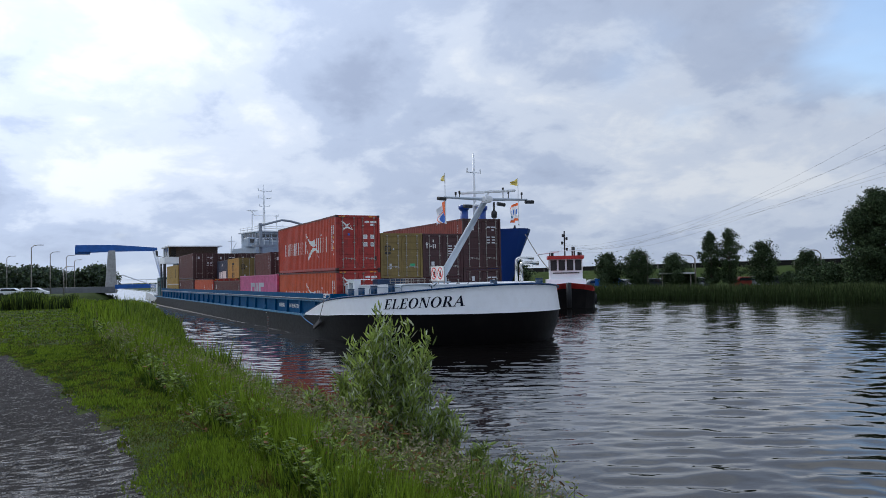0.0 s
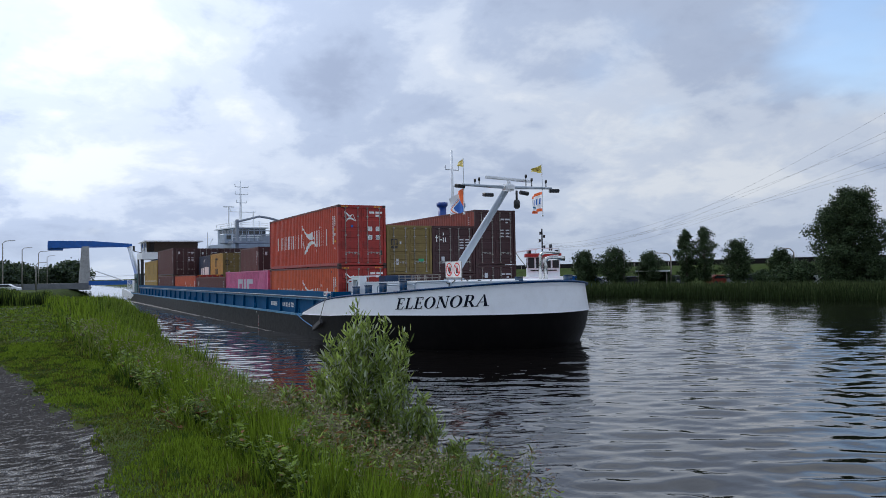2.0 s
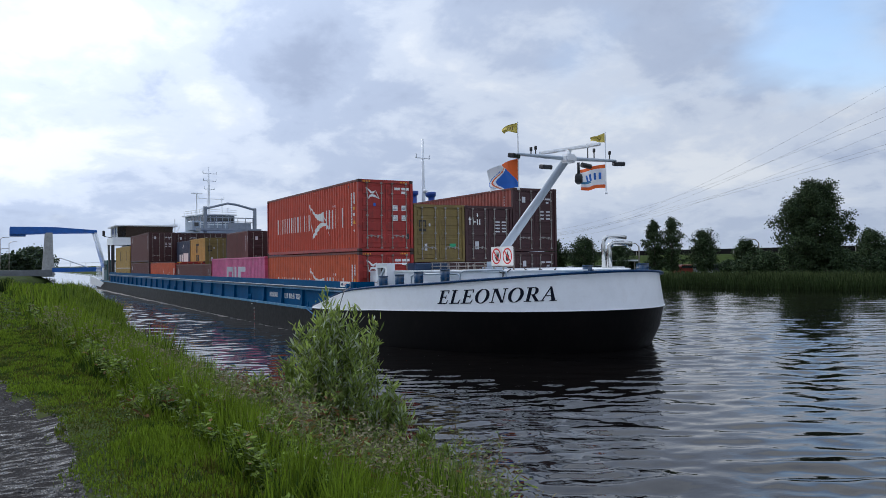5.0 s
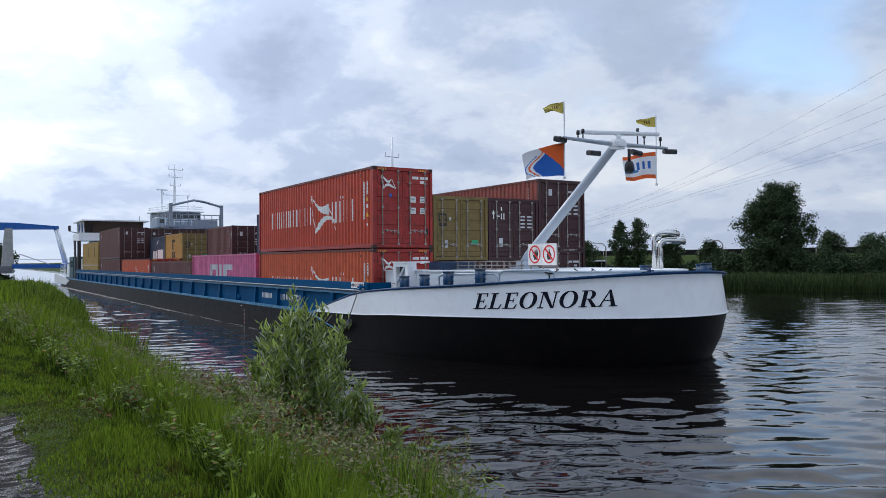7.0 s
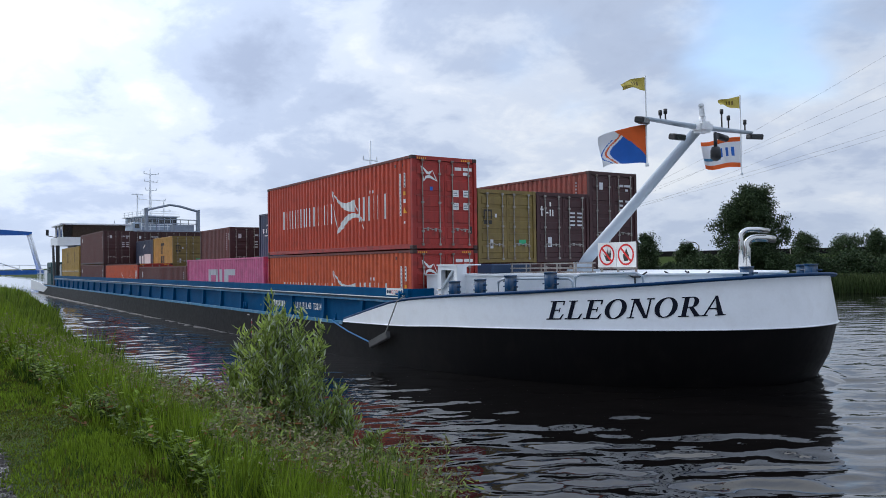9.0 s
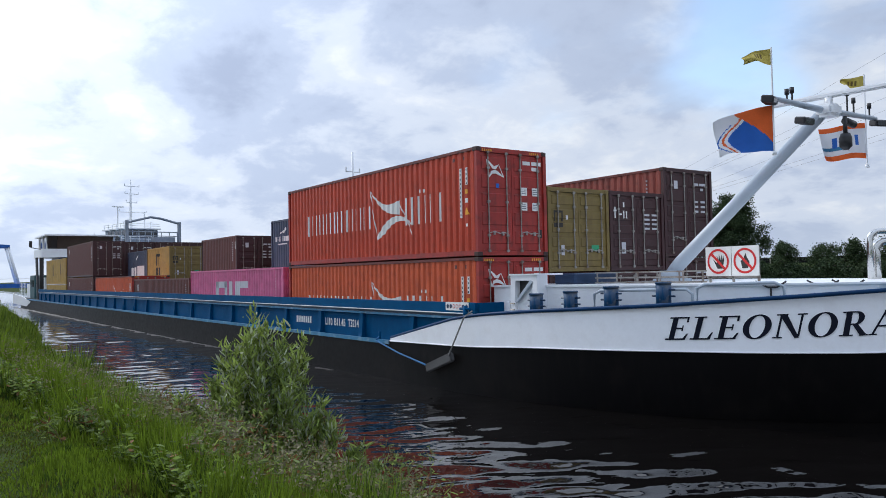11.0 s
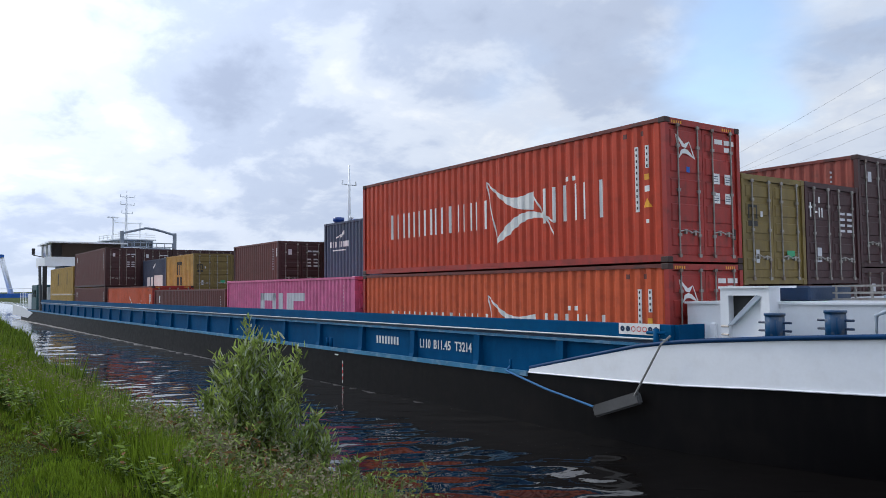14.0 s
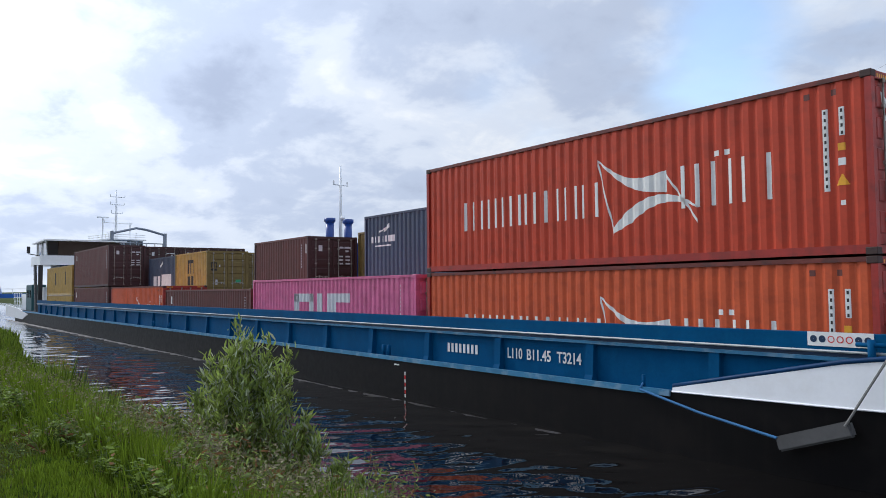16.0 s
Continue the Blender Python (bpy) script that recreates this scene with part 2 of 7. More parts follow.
M["sign_red"] = material("sign red", (0.62, 0.02, 0.02), 0.45, vary=0.1)
M["flag_blue"] = material("blue flag cloth", (0.02, 0.13, 0.50), 0.8, grain=80)
M["flag_orange"] = material("orange flag cloth", (0.80, 0.13, 0.02), 0.8, grain=80)
M["flag_yellow"] = material("yellow flag cloth", (0.58, 0.46, 0.10), 0.8, grain=80)
M["flag_white"] = material("white flag cloth", (0.80, 0.80, 0.82), 0.8, vary=0.06, grain=80)
M["glass"] = material("dark window glass", (0.02, 0.025, 0.03), 0.06, vary=0.1, bump=0.0, spec=0.9)
M["wh_brown"] = material("brown tinted glazing", (0.075, 0.055, 0.045), 0.25, vary=0.15, bump=0.0)


def water_material():
    m = bpy.data.materials.new("canal water")
    m.use_nodes = True
    nt = m.node_tree
    N, L = nt.nodes.new, nt.links.new
    bs = nt.nodes["Principled BSDF"]
    bs.inputs["Base Color"].default_value = (0.0045, 0.0038, 0.0036, 1)
    bs.inputs["Roughness"].default_value = 0.006
    bs.inputs["IOR"].default_value = 1.45
    tc = N("ShaderNodeTexCoord")

    mp = N("ShaderNodeMapping")
    mp.inputs["Scale"].default_value = (1.5, 0.8, 1)
    mp.inputs["Rotation"].default_value = (0, 0, radians(-35))
    L(tc.outputs["Object"], mp.inputs[0])
    n = N("ShaderNodeTexNoise")
    n.inputs["Scale"].default_value, n.inputs["Detail"].default_value = 4.2, 2.0
    n.inputs["Roughness"].default_value = 0.4
    L(mp.outputs[0], n.inputs["Vector"])
    b = N("ShaderNodeBump")
    b.inputs["Strength"].default_value, b.inputs["Distance"].default_value = 0.085, 0.05
    L(n.outputs[0], b.inputs["Height"])
    L(b.outputs[0], bs.inputs["Normal"])
    # ruffled out on the open canal, sheltered along the bank
    sep = N("ShaderNodeSeparateXYZ")
    L(tc.outputs["Object"], sep.inputs[0])
    ruffle = N("ShaderNodeMapRange")
    ruffle.inputs["From Min"].default_value, ruffle.inputs["From Max"].default_value = 12.0, 30.0
    ruffle.inputs["To Min"].default_value, ruffle.inputs["To Max"].default_value = 0.085, 0.27
    L(sep.outputs[1], ruffle.inputs["Value"])
    L(ruffle.outputs[0], b.inputs["Strength"])
    return m


M["water"] = water_material()
M["foam"] = material("pale disturbed water", (0.050, 0.048, 0.050), 0.6, vary=0.8, scale=0.7, grain=12, spec=0.25)


# ---- mesh helpers ----
def box(bm, x0, x1, y0, y1, z0, z1):
    v = [bm.verts.new(p) for p in ((x0, y0, z0), (x1, y0, z0), (x1, y1, z0), (x0, y1, z0), (x0, y0, z1), (x1, y0, z1), (x1, y1, z1), (x0, y1, z1))]
    for f in ((0, 3, 2, 1), (4, 5, 6, 7), (0, 1, 5, 4), (1, 2, 6, 5), (2, 3, 7, 6), (3, 0, 4, 7)):
        bm.faces.new([v[i] for i in f])
    return v


def tube(bm, pts, radii, seg=10, cap=True):
    """A round tube through the points."""
    pts = [Vector(p) for p in pts]
    if isinstance(radii, (int, float)):
        radii = [radii] * len(pts)
    rings = []
    for i, p in enumerate(pts):
        d = (pts[min(i + 1, len(pts) - 1)] - pts[max(i - 1, 0)]).normalized()
        a = d.orthogonal().normalized() if abs(d.z) > 0.99 else d.cross(Vector((0, 0, 1))).normalized()
        b = d.cross(a)
        rings.append([bm.verts.new(p + (a * math.cos(2 * math.pi * k / seg) + b * math.sin(2 * math.pi * k / seg)) * radii[i]) for k in range(seg)])
    for r0, r1 in zip(rings, rings[1:]):
        for k in range(seg):
            f = bm.faces.new((r0[k], r0[(k + 1) % seg], r1[(k + 1) % seg], r1[k]))
            f.smooth = seg > 6
    if cap:
        bm.faces.new(rings[0][::-1])
        bm.faces.new(rings[-1])


def prism(bm, outline, axis, a, b):
    """A plate of that outline (pairs) from a to b along axis."""
    def at(p, q):
        return {"x": (q, p[0], p[1]), "y": (p[0], q, p[1]), "z": (p[0], p[1], q)}[axis]
    lo = [bm.verts.new(at(p, a)) for p in outline]
    hi = [bm.verts.new(at(p, b)) for p in outline]
    n = len(outline)
    bm.faces.new(lo)
    bm.faces.new(hi[::-1])
    for i in range(n):
        bm.faces.new((lo[i], lo[(i + 1) % n], hi[(i + 1) % n], hi[i]))


def mesh_of(name, bm, mat):
    bmesh.ops.recalc_face_normals(bm, faces=bm.faces)
    me = bpy.data.meshes.new(name)
    bm.to_mesh(me)
    bm.free()
    me.materials.append(mat)
    return me


def part(name, bm, mat, parent=None, label=""):
    ob = new(name, mesh_of(name, bm, mat))
    ob.parent = parent
    return tagged(ob, label) if label else ob


def part_mesh(name, me, parent, mat=None, label=""):
    ob = new(name, me)
    ob.parent = parent
    if mat:
        ob.material_slots[0].link = "OBJECT"
        ob.material_slots[0].material = mat
    return tagged(ob, label) if label else ob


def empty(name, label, category, group="", m=None):
    ob = new(name)
    if m:
        ob.matrix_basis = m
    return tagged(ob, label, category, group)


def bevel(bm, w, seg=1):
    bmesh.ops.bevel(bm, geom=list(bm.edges), offset=w, segments=seg, affect="EDGES", clamp_overlap=True)


def lettering(name, text, size, mat, parent, m, shear=0.0, bold=0.0, space=1.0, width=None):
    """Flat raised letters from the built-in font, as a mesh; m puts the baseline's start and the letters' plane."""
    cu = bpy.data.curves.new(name, "FONT")
    cu.body, cu.size, cu.extrude, cu.shear, cu.offset, cu.space_character = text, size, 0.004, shear, bold, space
    cu.resolution_u = 3
    tmp = bpy.data.objects.new(name, cu)
    me = bpy.data.meshes.new_from_object(tmp)
    bpy.data.objects.remove(tmp)
    bpy.data.curves.remove(cu)
    if width:
        xs = [v.co.x for v in me.vertices]
        k = width / (max(xs) - min(xs))
        for v in me.vertices:
            v.co.x = (v.co.x - min(xs)) * k
    me.transform(m)
    me.materials.clear()
    me.materials.append(mat)
    ob = new(name, me)
    ob.parent = parent
    return ob


# ---- ground and water ----
def near_edge(x):
    bight = max(0.0, min(1.0, (-x - 78) / 16)) * max(0.0, min(1.0, (x + 186) / 20))
    spread = 0.078 * max(0.0, min(-x, 78.0) - 30)
    return 3.62 + 0.225 * (1 + math.tanh(0.7 * (x + 11.2))) + spread - bight * (spread + 3.3) + 0.10 * math.sin(x * 0.55) + 0.06 * math.sin(x * 1.7)


def far_edge(x):
    return 58.4 + 0.20 * (max(-230.0, min(60.0, x)) + 78)


def path_edge(x):
    return 0.80 - 0.0050 * min(x, 0) ** 2 + 0.07 * math.sin(x * 1.1) + 0.05 * math.sin(x * 3.7)


def ground_height(x, y):
    a, b = near_edge(x), far_edge(x)
    if y < a:
        d = a - y
        z = 1.28 * min(1.0, d / 2.7) ** 0.75
        if y < path_edge(x):
            z = 1.25 + 0.025 * noise.noise((x * 0.6, y * 0.9, 0)) + 0.02 * noise.noise((x * 2.2, y * 2.2, 0))
        elif d > 1.0:
            z += 0.06 * noise.noise((x * 0.7, y * 0.7, 1.0))
        return z
    if y < b:
        return -1.5 * min(1.0, min(y - a, b - y) / 1.5)
    d = y - b
    z = 0.8 * min(1.0, d / 1.6)
    if d > 44:
        z += 3.0 * min(1.0, (d - 44) / 9) * (1.0 if d < 70 else max(0.2, 1 - (d - 70) / 30))
    return z


def make_ground():
    xs = np.unique(np.concatenate([np.arange(-2600, -260, 130), np.arange(-260, -70, 6), np.arange(-70, -26, 1.0), np.arange(-26, 4, 0.3), np.arange(4, 60, 3), np.arange(60, 900, 70)]).round(3))
    ys = np.unique(np.concatenate([np.arange(-1500, -30, 90), np.arange(-30, -4, 1.5), np.arange(-4, 5.6, 0.25), np.arange(5.6, 44, 1.6), np.arange(44, 90, 0.8), np.arange(90, 160, 3), np.arange(160, 1700, 110)]).round(3))
    verts = [(x, y, ground_height(x, y)) for x in xs for y in ys]
    n = len(ys)
    faces = [(i * n + j, (i + 1) * n + j, (i + 1) * n + j + 1, i * n + j + 1) for i in range(len(xs) - 1) for j in range(n - 1)]
    me = bpy.data.meshes.new("ground")
    me.from_pydata(verts, [], faces)
    me.materials.append(M["soil_grass"])
    me.materials.append(M["path"])
    me.polygons.foreach_set("use_smooth", [True] * len(faces))
    for p in me.polygons:
        c = p.center
        if c.y < path_edge(c.x) and c.y > -4.2 and c.x > -60:
            p.material_index = 1
    ob = new("ground", me)
    tagged(ob, "grassy canal banks with a wet gravel towpath", "ground", kind="structure")


def path_material():
    m = material("wet gravel", (0.019, 0.017, 0.017), 0.75, vary=0.6, scale=2.0, grain=45, dirt=(0.018, 0.016, 0.015), dirt_amount=0.7, bump=1.0, spec=0.15)
    nt = m.node_tree
    N, L = nt.nodes.new, nt.links.new
    bs = nt.nodes["Principled BSDF"]
    tc = N("ShaderNodeTexCoord")
    n = N("ShaderNodeTexNoise")
    n.inputs["Scale"].default_value, n.inputs["Detail"].default_value = 1.0, 8
    mp = N("ShaderNodeMapping")
    mp.inputs["Scale"].default_value = (12.0, 5.0, 1)
    L(tc.outputs["Object"], mp.inputs[0])
    L(mp.outputs[0], n.inputs["Vector"])
    r = N("ShaderNodeValToRGB")
    r.color_ramp.elements[0].position, r.color_ramp.elements[1].position = 0.33, 0.42
    r.color_ramp.elements[0].color, r.color_ramp.elements[1].color = (0.24, 0.24, 0.24, 1), (0.97, 0.97, 0.97, 1)
    # the near stretch lies wet
    sep = N("ShaderNodeSeparateXYZ")
    L(tc.outputs["Object"], sep.inputs[0])
    wet = N("ShaderNodeMapRange")
    wet.inputs["From Min"].default_value, wet.inputs["From Max"].default_value = -12.5, -8.0
    wet.inputs["To Min"].default_value, wet.inputs["To Max"].default_value = 0.02, -0.11
    L(sep.outputs[0], wet.inputs["Value"])
    low = N("ShaderNodeMath")
    low.operation = "ADD"
    L(n.outputs[0], low.inputs[0])
    L(wet.outputs[0], low.inputs[1])
    L(low.outputs[0], r.inputs[0])
    L(r.outputs[0], bs.inputs["Roughness"])
    return m


M["soil_grass"] = material("grass sward", (0.040, 0.062, 0.015), 0.9, vary=0.45, scale=0.8, grain=14, dirt=(0.05, 0.042, 0.015), dirt_amount=0.5, bump=0.5, spec=0.04)
M["path"] = path_material()
make_ground()

def spaced(start, end, step, grow):
    out, v = [start], start
    while v < end:
        v += step
        step *= grow
        out.append(v)
    return out


def make_water():
    """One sheet of water with real ripples, finer near the towpath."""
    near = spaced(0.0, 135.0, 0.055, 1.0029)
    xs = np.array([-v for v in near + spaced(near[-1] + 1, 2400.0, 1.0, 1.12)][::-1] + spaced(0.1, 500.0, 0.2, 1.12))
    side = spaced(3.2, 78.0, 0.042, 1.0085)
    ys = np.array([-90.0, -40.0, -10.0, 0.0] + side + spaced(side[-1] + 1, 170.0, 1.0, 1.15))
    X, Y = np.meshgrid(xs, ys, indexing="ij")
    rng = np.random.RandomState(4)
    step = np.maximum(np.abs(np.gradient(xs))[:, None] * np.ones_like(Y), np.abs(np.gradient(ys))[None, :] * np.ones_like(X))
    Z = np.zeros_like(X)
    for i in range(54):
        lam = 0.30 * (1.5 / 0.30) ** rng.rand()
        a = radians(-38) + rng.randn() * 0.55
        k = 2 * np.pi / lam
        ph = k * (math.cos(a) * X + math.sin(a) * Y) + rng.rand() * 6.28
        ph = ph + 0.8 * np.sin(0.31 * X + 0.23 * Y + i) + 0.6 * np.sin(0.17 * Y - 0.4 * X + 2 * i)
        Z += np.where(step < lam / 3.2, 1.0, 0.0) * WAVE_SLOPE / k * np.sin(ph)
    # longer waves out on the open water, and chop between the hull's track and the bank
    reach = np.hypot(X, Y)
    far = np.clip((reach - 18) / 30, 0, 1)
    for i in range(26):
        lam = 0.8 * (2.6 / 0.8) ** rng.rand()
        a = radians(-38) + rng.randn() * 0.6
        k = 2 * np.pi / lam
        ph = k * (math.cos(a) * X + math.sin(a) * Y) + rng.rand() * 6.28 + 0.9 * np.sin(0.21 * X + 0.13 * Y + i)
        Z += far * np.where(step < lam / 3.0, 1.0, 0.0) * 0.011 / k * np.sin(ph)
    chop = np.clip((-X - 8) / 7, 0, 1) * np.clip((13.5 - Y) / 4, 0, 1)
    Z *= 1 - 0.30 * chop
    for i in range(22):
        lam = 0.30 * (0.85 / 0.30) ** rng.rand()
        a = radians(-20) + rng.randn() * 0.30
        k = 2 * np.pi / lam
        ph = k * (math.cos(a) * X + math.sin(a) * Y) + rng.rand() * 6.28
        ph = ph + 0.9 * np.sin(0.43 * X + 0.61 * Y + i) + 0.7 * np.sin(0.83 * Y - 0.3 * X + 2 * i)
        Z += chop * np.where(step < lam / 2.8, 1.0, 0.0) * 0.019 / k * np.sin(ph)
    calm = 0.75 + 0.45 * np.sin(X * 0.11 + 1.0 + 0.5 * np.sin(Y * 0.2)) * np.sin(Y * 0.16 + 0.6)
    Z *= np.clip(calm, 0.5, 1.2)
    nx, ny = X.shape
    me = bpy.data.meshes.new("water")
    me.vertices.add(nx * ny)
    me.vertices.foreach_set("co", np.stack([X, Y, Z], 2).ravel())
    idx = np.arange(nx * ny).reshape(nx, ny)
    q = np.stack([idx[:-1, :-1], idx[1:, :-1], idx[1:, 1:], idx[:-1, 1:]], 2).reshape(-1, 4)
    me.loops.add(q.size)
    me.loops.foreach_set("vertex_index", q.ravel().astype(np.int32))
    me.polygons.add(len(q))
    me.polygons.foreach_set("loop_start", (np.arange(len(q)) * 4).astype(np.int32))
    me.polygons.foreach_set("use_smooth", np.ones(len(q), bool))
    me.materials.append(M["water"])
    me.update(calc_edges=True)
    return tagged(new("water", me), "dark rippled canal water reflecting the sky", "water", kind="structure")


WAVE_SLOPE = 0.0185
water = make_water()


# ---- shipping containers ----
CW = 2.438
PITCH = 0.278
_cache = {}


def wave(u0, u1, depth):
    """Offsets of corrugated sheet along u: pairs of (u, inset)."""
    n = max(1, round((u1 - u0) / PITCH))
    p = (u1 - u0) / n
    out = [(u0, depth)]
    for i in range(n):
        a = u0 + i * p
        out += [(a + p * 0.14, depth), (a + p * 0.38, 0.0), (a + p * 0.76, 0.0), (a + p, depth)]
    return out


def sheet(bm, pts, z0, z1, place):
    lo = [bm.verts.new(place(u, d, z0)) for u, d in pts]
    hi = [bm.verts.new(place(u, d, z1)) for u, d in pts]
    for i in range(len(pts) - 1):
        bm.faces.new((lo[i], lo[i + 1], hi[i + 1], hi[i]))


def container_meshes(L_, H):
    key = (round(L_, 2), round(H, 3))
    if key in _cache:
        return _cache[key]
    out = {}
    bm = bmesh.new()
    t = 0.11
    for x0, x1 in ((-t, 0), (-L_, -L_ + t)):
        for y0, y1 in ((0, t), (CW - t, CW)):
            box(bm, x0, x1, y0, y1, 0.12, H - 0.12)
    for y0, y1 in ((0.01, 0.07), (CW - 0.07, CW - 0.01)):
        box(bm, -L_ + t, -t, y0, y1, 0.02, 0.16)
    for x0, x1 in ((-0.09, -0.01), (-L_ + 0.01, -L_ + 0.09)):
        box(bm, x0, x1, t, CW - t, 0.02, 0.15)
    out["frame"] = bm
    bm = bmesh.new()
    box(bm, -L_ + t, -t, 0.006, 0.07, H - 0.085, H - 0.008)
    out["top_rail"] = bm
    bm = bmesh.new()
    box(bm, -0.095, -0.006, t, CW - t, H - 0.13, H - 0.008)
    out["header"] = bm
    bm = bmesh.new()
    box(bm, 0, 0.184, 0, 0.162, 0, 0.118)
    bevel(bm, 0.012)
    out["corner_casting"] = bm
    bm = bmesh.new()
    sheet(bm, wave(-L_ + t, -t, 0.036), 0.15, H - 0.07, lambda u, d, z: (u, 0.022 + d, z))
    out["side_panel"] = bm
    bm = bmesh.new()
    sheet(bm, wave(t, CW - t, 0.04), 0.15, H - 0.12, lambda u, d, z: (-L_ + 0.03 + d, u, z))
    out["end_panel"] = bm
    bm = bmesh.new()
    sheet(bm, wave(-L_ + t, -t, 0.02), 0.03, CW - 0.03, lambda u, d, z: (u, z, H - 0.02 - d))
    out["roof"] = bm
    # a door leaf with pressed panels; y from 0 to half the width
    bm = bmesh.new()
    w = (CW - 2 * t) / 2 - 0.01
    box(bm, -0.075, -0.045, 0, w, 0.16, H - 0.14)
    rows = 5
    hh = (H - 0.30 - 0.12) / rows
    for i in range(rows):
        z0 = 0.22 + i * hh
        v = box(bm, -0.05, -0.022, 0.06, w - 0.06, z0 + 0.10, z0 + hh - 0.02)
        for q in v:
            if q.co.x > -0.03:
                q.co.y += 0.03 if q.co.y < w / 2 else -0.03
                q.co.z += 0.03 if q.co.z < z0 + hh / 2 else -0.03
    out["door"] = bm
    bm = bmesh.new()
    for y in (0.27, 0.90):
        tube(bm, [(0.0, y, 0.10), (0.0, y, H - 0.10)], 0.017, 6)
        for z in (0.14, 0.55, H * 0.5, H - 0.55, H - 0.14):
            box(bm, -0.025, 0.02, y - 0.045, y + 0.045, z - 0.03, z + 0.03)
    out["lock_rod"] = bm
    bm = bmesh.new()
    for y, s, z in ((0.27, 1, 0.62), (0.90, -1, 0.60)):
        tube(bm, [(0.012, y, z), (0.035, y + s * 0.16, z + 0.03), (0.03, y + s * 0.33, z - 0.01)], 0.014, 6)
        box(bm, -0.02, 0.03, y + s * 0.17 - 0.03, y + s * 0.17 + 0.03, z - 0.05, z + 0.05)
    out["handle"] = bm
    mats = {"lock_rod": M["galv"], "handle": M["galv"]}
    for k in out:
        out[k] = mesh_of(k, out[k], mats.get(k, M["red"]))
    _cache[key] = out
    return out


def marks_on_side(c, rects, mat, name="marking", label=""):
    """Plain painted shapes that follow the ribbed side; rects: (x0, x1, z0, z1) from the door end and the bottom."""
    lift = 0.004
    if name == "print_line":
        lift = 0.008
    if name != "emblem" and len(rects) > 1:
        for r in rects:
            marks_on_side(c, [r], mat, name, label)
        return
    bm = bmesh.new()
    L_ = c["length"]
    pts = wave(-L_ + 0.11, -0.11, 0.036)

    def inset(u):
        for (a, da), (b, db) in zip(pts, pts[1:]):
            if a <= u <= b:
                return da + (db - da) * (u - a) / max(1e-6, b - a)
        return 0.0
    for x0, x1, z0, z1, *top in rects:
        us = sorted({x0, x1, *[u for u, _ in pts if x0 < u < x1]})
        t0, (t1, s) = z1, top if top else (z1, 0.0)
        lo, hi = [], []
        for u in us:
            k = (u - x0) / (x1 - x0)
            lo.append(bm.verts.new((u, 0.022 + inset(u) - lift, z0 + s * k)))
            hi.append(bm.verts.new((u, 0.022 + inset(u) - lift, t0 + (t1 - t0) * k)))
        for i in range(len(us) - 1):
            bm.faces.new((lo[i], lo[i + 1], hi[i + 1], hi[i]))
    return part(name, bm, mat, c, label)


def marks_on_doors(c, rects, mat, name="marking", label="", face=-0.018):
    for y0, y1, z0, z1 in rects:
        bm = bmesh.new()
        box(bm, face - 0.006, face, y0, y1, z0, z1)
        part(name, bm, mat, c, label)


def code_column(rng, x, z1, z0, w=0.09):
    """Small unreadable characters down a post: plain bars."""
    out, z = [], z1
    while z > z0:
        h = 0.055
        out.append((x + 0.2 * w, x + 0.8 * w, z - h, z))
        z -= h + 0.065
    return out


NAME_A = ((-10.50, 0.48, 0), (-9.80, 0.70, 1), (-8.98, 0.78, 2), (-8.12, 0.46, 3), (-7.44, 0.54, 4), (-6.80, 0.48, 3), (-6.26, 0.56, 5))
NAME_B = ((-3.62, 0.46, 5), (-2.96, 0.50, 4), (-2.34, 0.64, 3))


def stroke_marks(letters, z0, h, s=0.085):
    """Plain upright strokes in place of a painted trade name."""
    out = []
    for x, w, k in letters:
        n = 3 if w > 0.68 else 2
        for i in range(n):
            a = x + 0.03 + (w - 0.06 - s) * i / (n - 1)
            out.append((a, a + s, z0, z0 + h))
    return out


def flag_emblem(x, z, k):
    """A waving two-winged emblem of white curved bands."""
    out = []
    n = 9
    for i in range(n):
        u0, u1 = i / n, (i + 1) / n
        zt = lambda u: z + k * (1.0 - 0.34 * u - 0.16 * math.sin(u * math.pi * 1.1))
        th = lambda u: k * (0.03 + 0.26 * u ** 1.3)
        a, b = x + k * 1.18 * u0, x + k * 1.18 * u1
        out.append((a, b, zt(u0) - th(u0), zt(u0), zt(u1), (zt(u1) - th(u1)) - (zt(u0) - th(u0))))
        xb = lambda u: x + k * (0.28 + 1.37 * u)
        zb = lambda u: z + k * (0.02 + 0.52 * math.sin(u * 2.35) ** 0.8 - 0.22 * u)
        tb = lambda u: k * (0.24 * (1 - u) * min(1, 0.25 + u * 4) + 0.02)
        out.append((xb(u0), xb(u1), zb(u0) - tb(u0), zb(u0), zb(u1), (zb(u1) - tb(u1)) - (zb(u0) - tb(u0))))
    for i in range(8):
        u0, u1 = i / 8, (i + 1) / 8
        a, b = x + k * 0.28 * u0, x + k * 0.28 * u1
        out.append((a, b, z + k * (1 - u0 * 1.0) - k * 0.10, z + k * (1 - u0), z + k * (1 - u1), -k * 0.125))
        a, b = x + k * (1.18 + 0.46 * u0), x + k * (1.18 + 0.46 * u1)
        out.append((a, b, z + k * (0.66 - 0.62 * u0) - k * 0.05, z + k * (0.66 - 0.62 * u0), z + k * (0.66 - 0.62 * u1), -k * 0.0775))
    return out


CONTAINERS = []


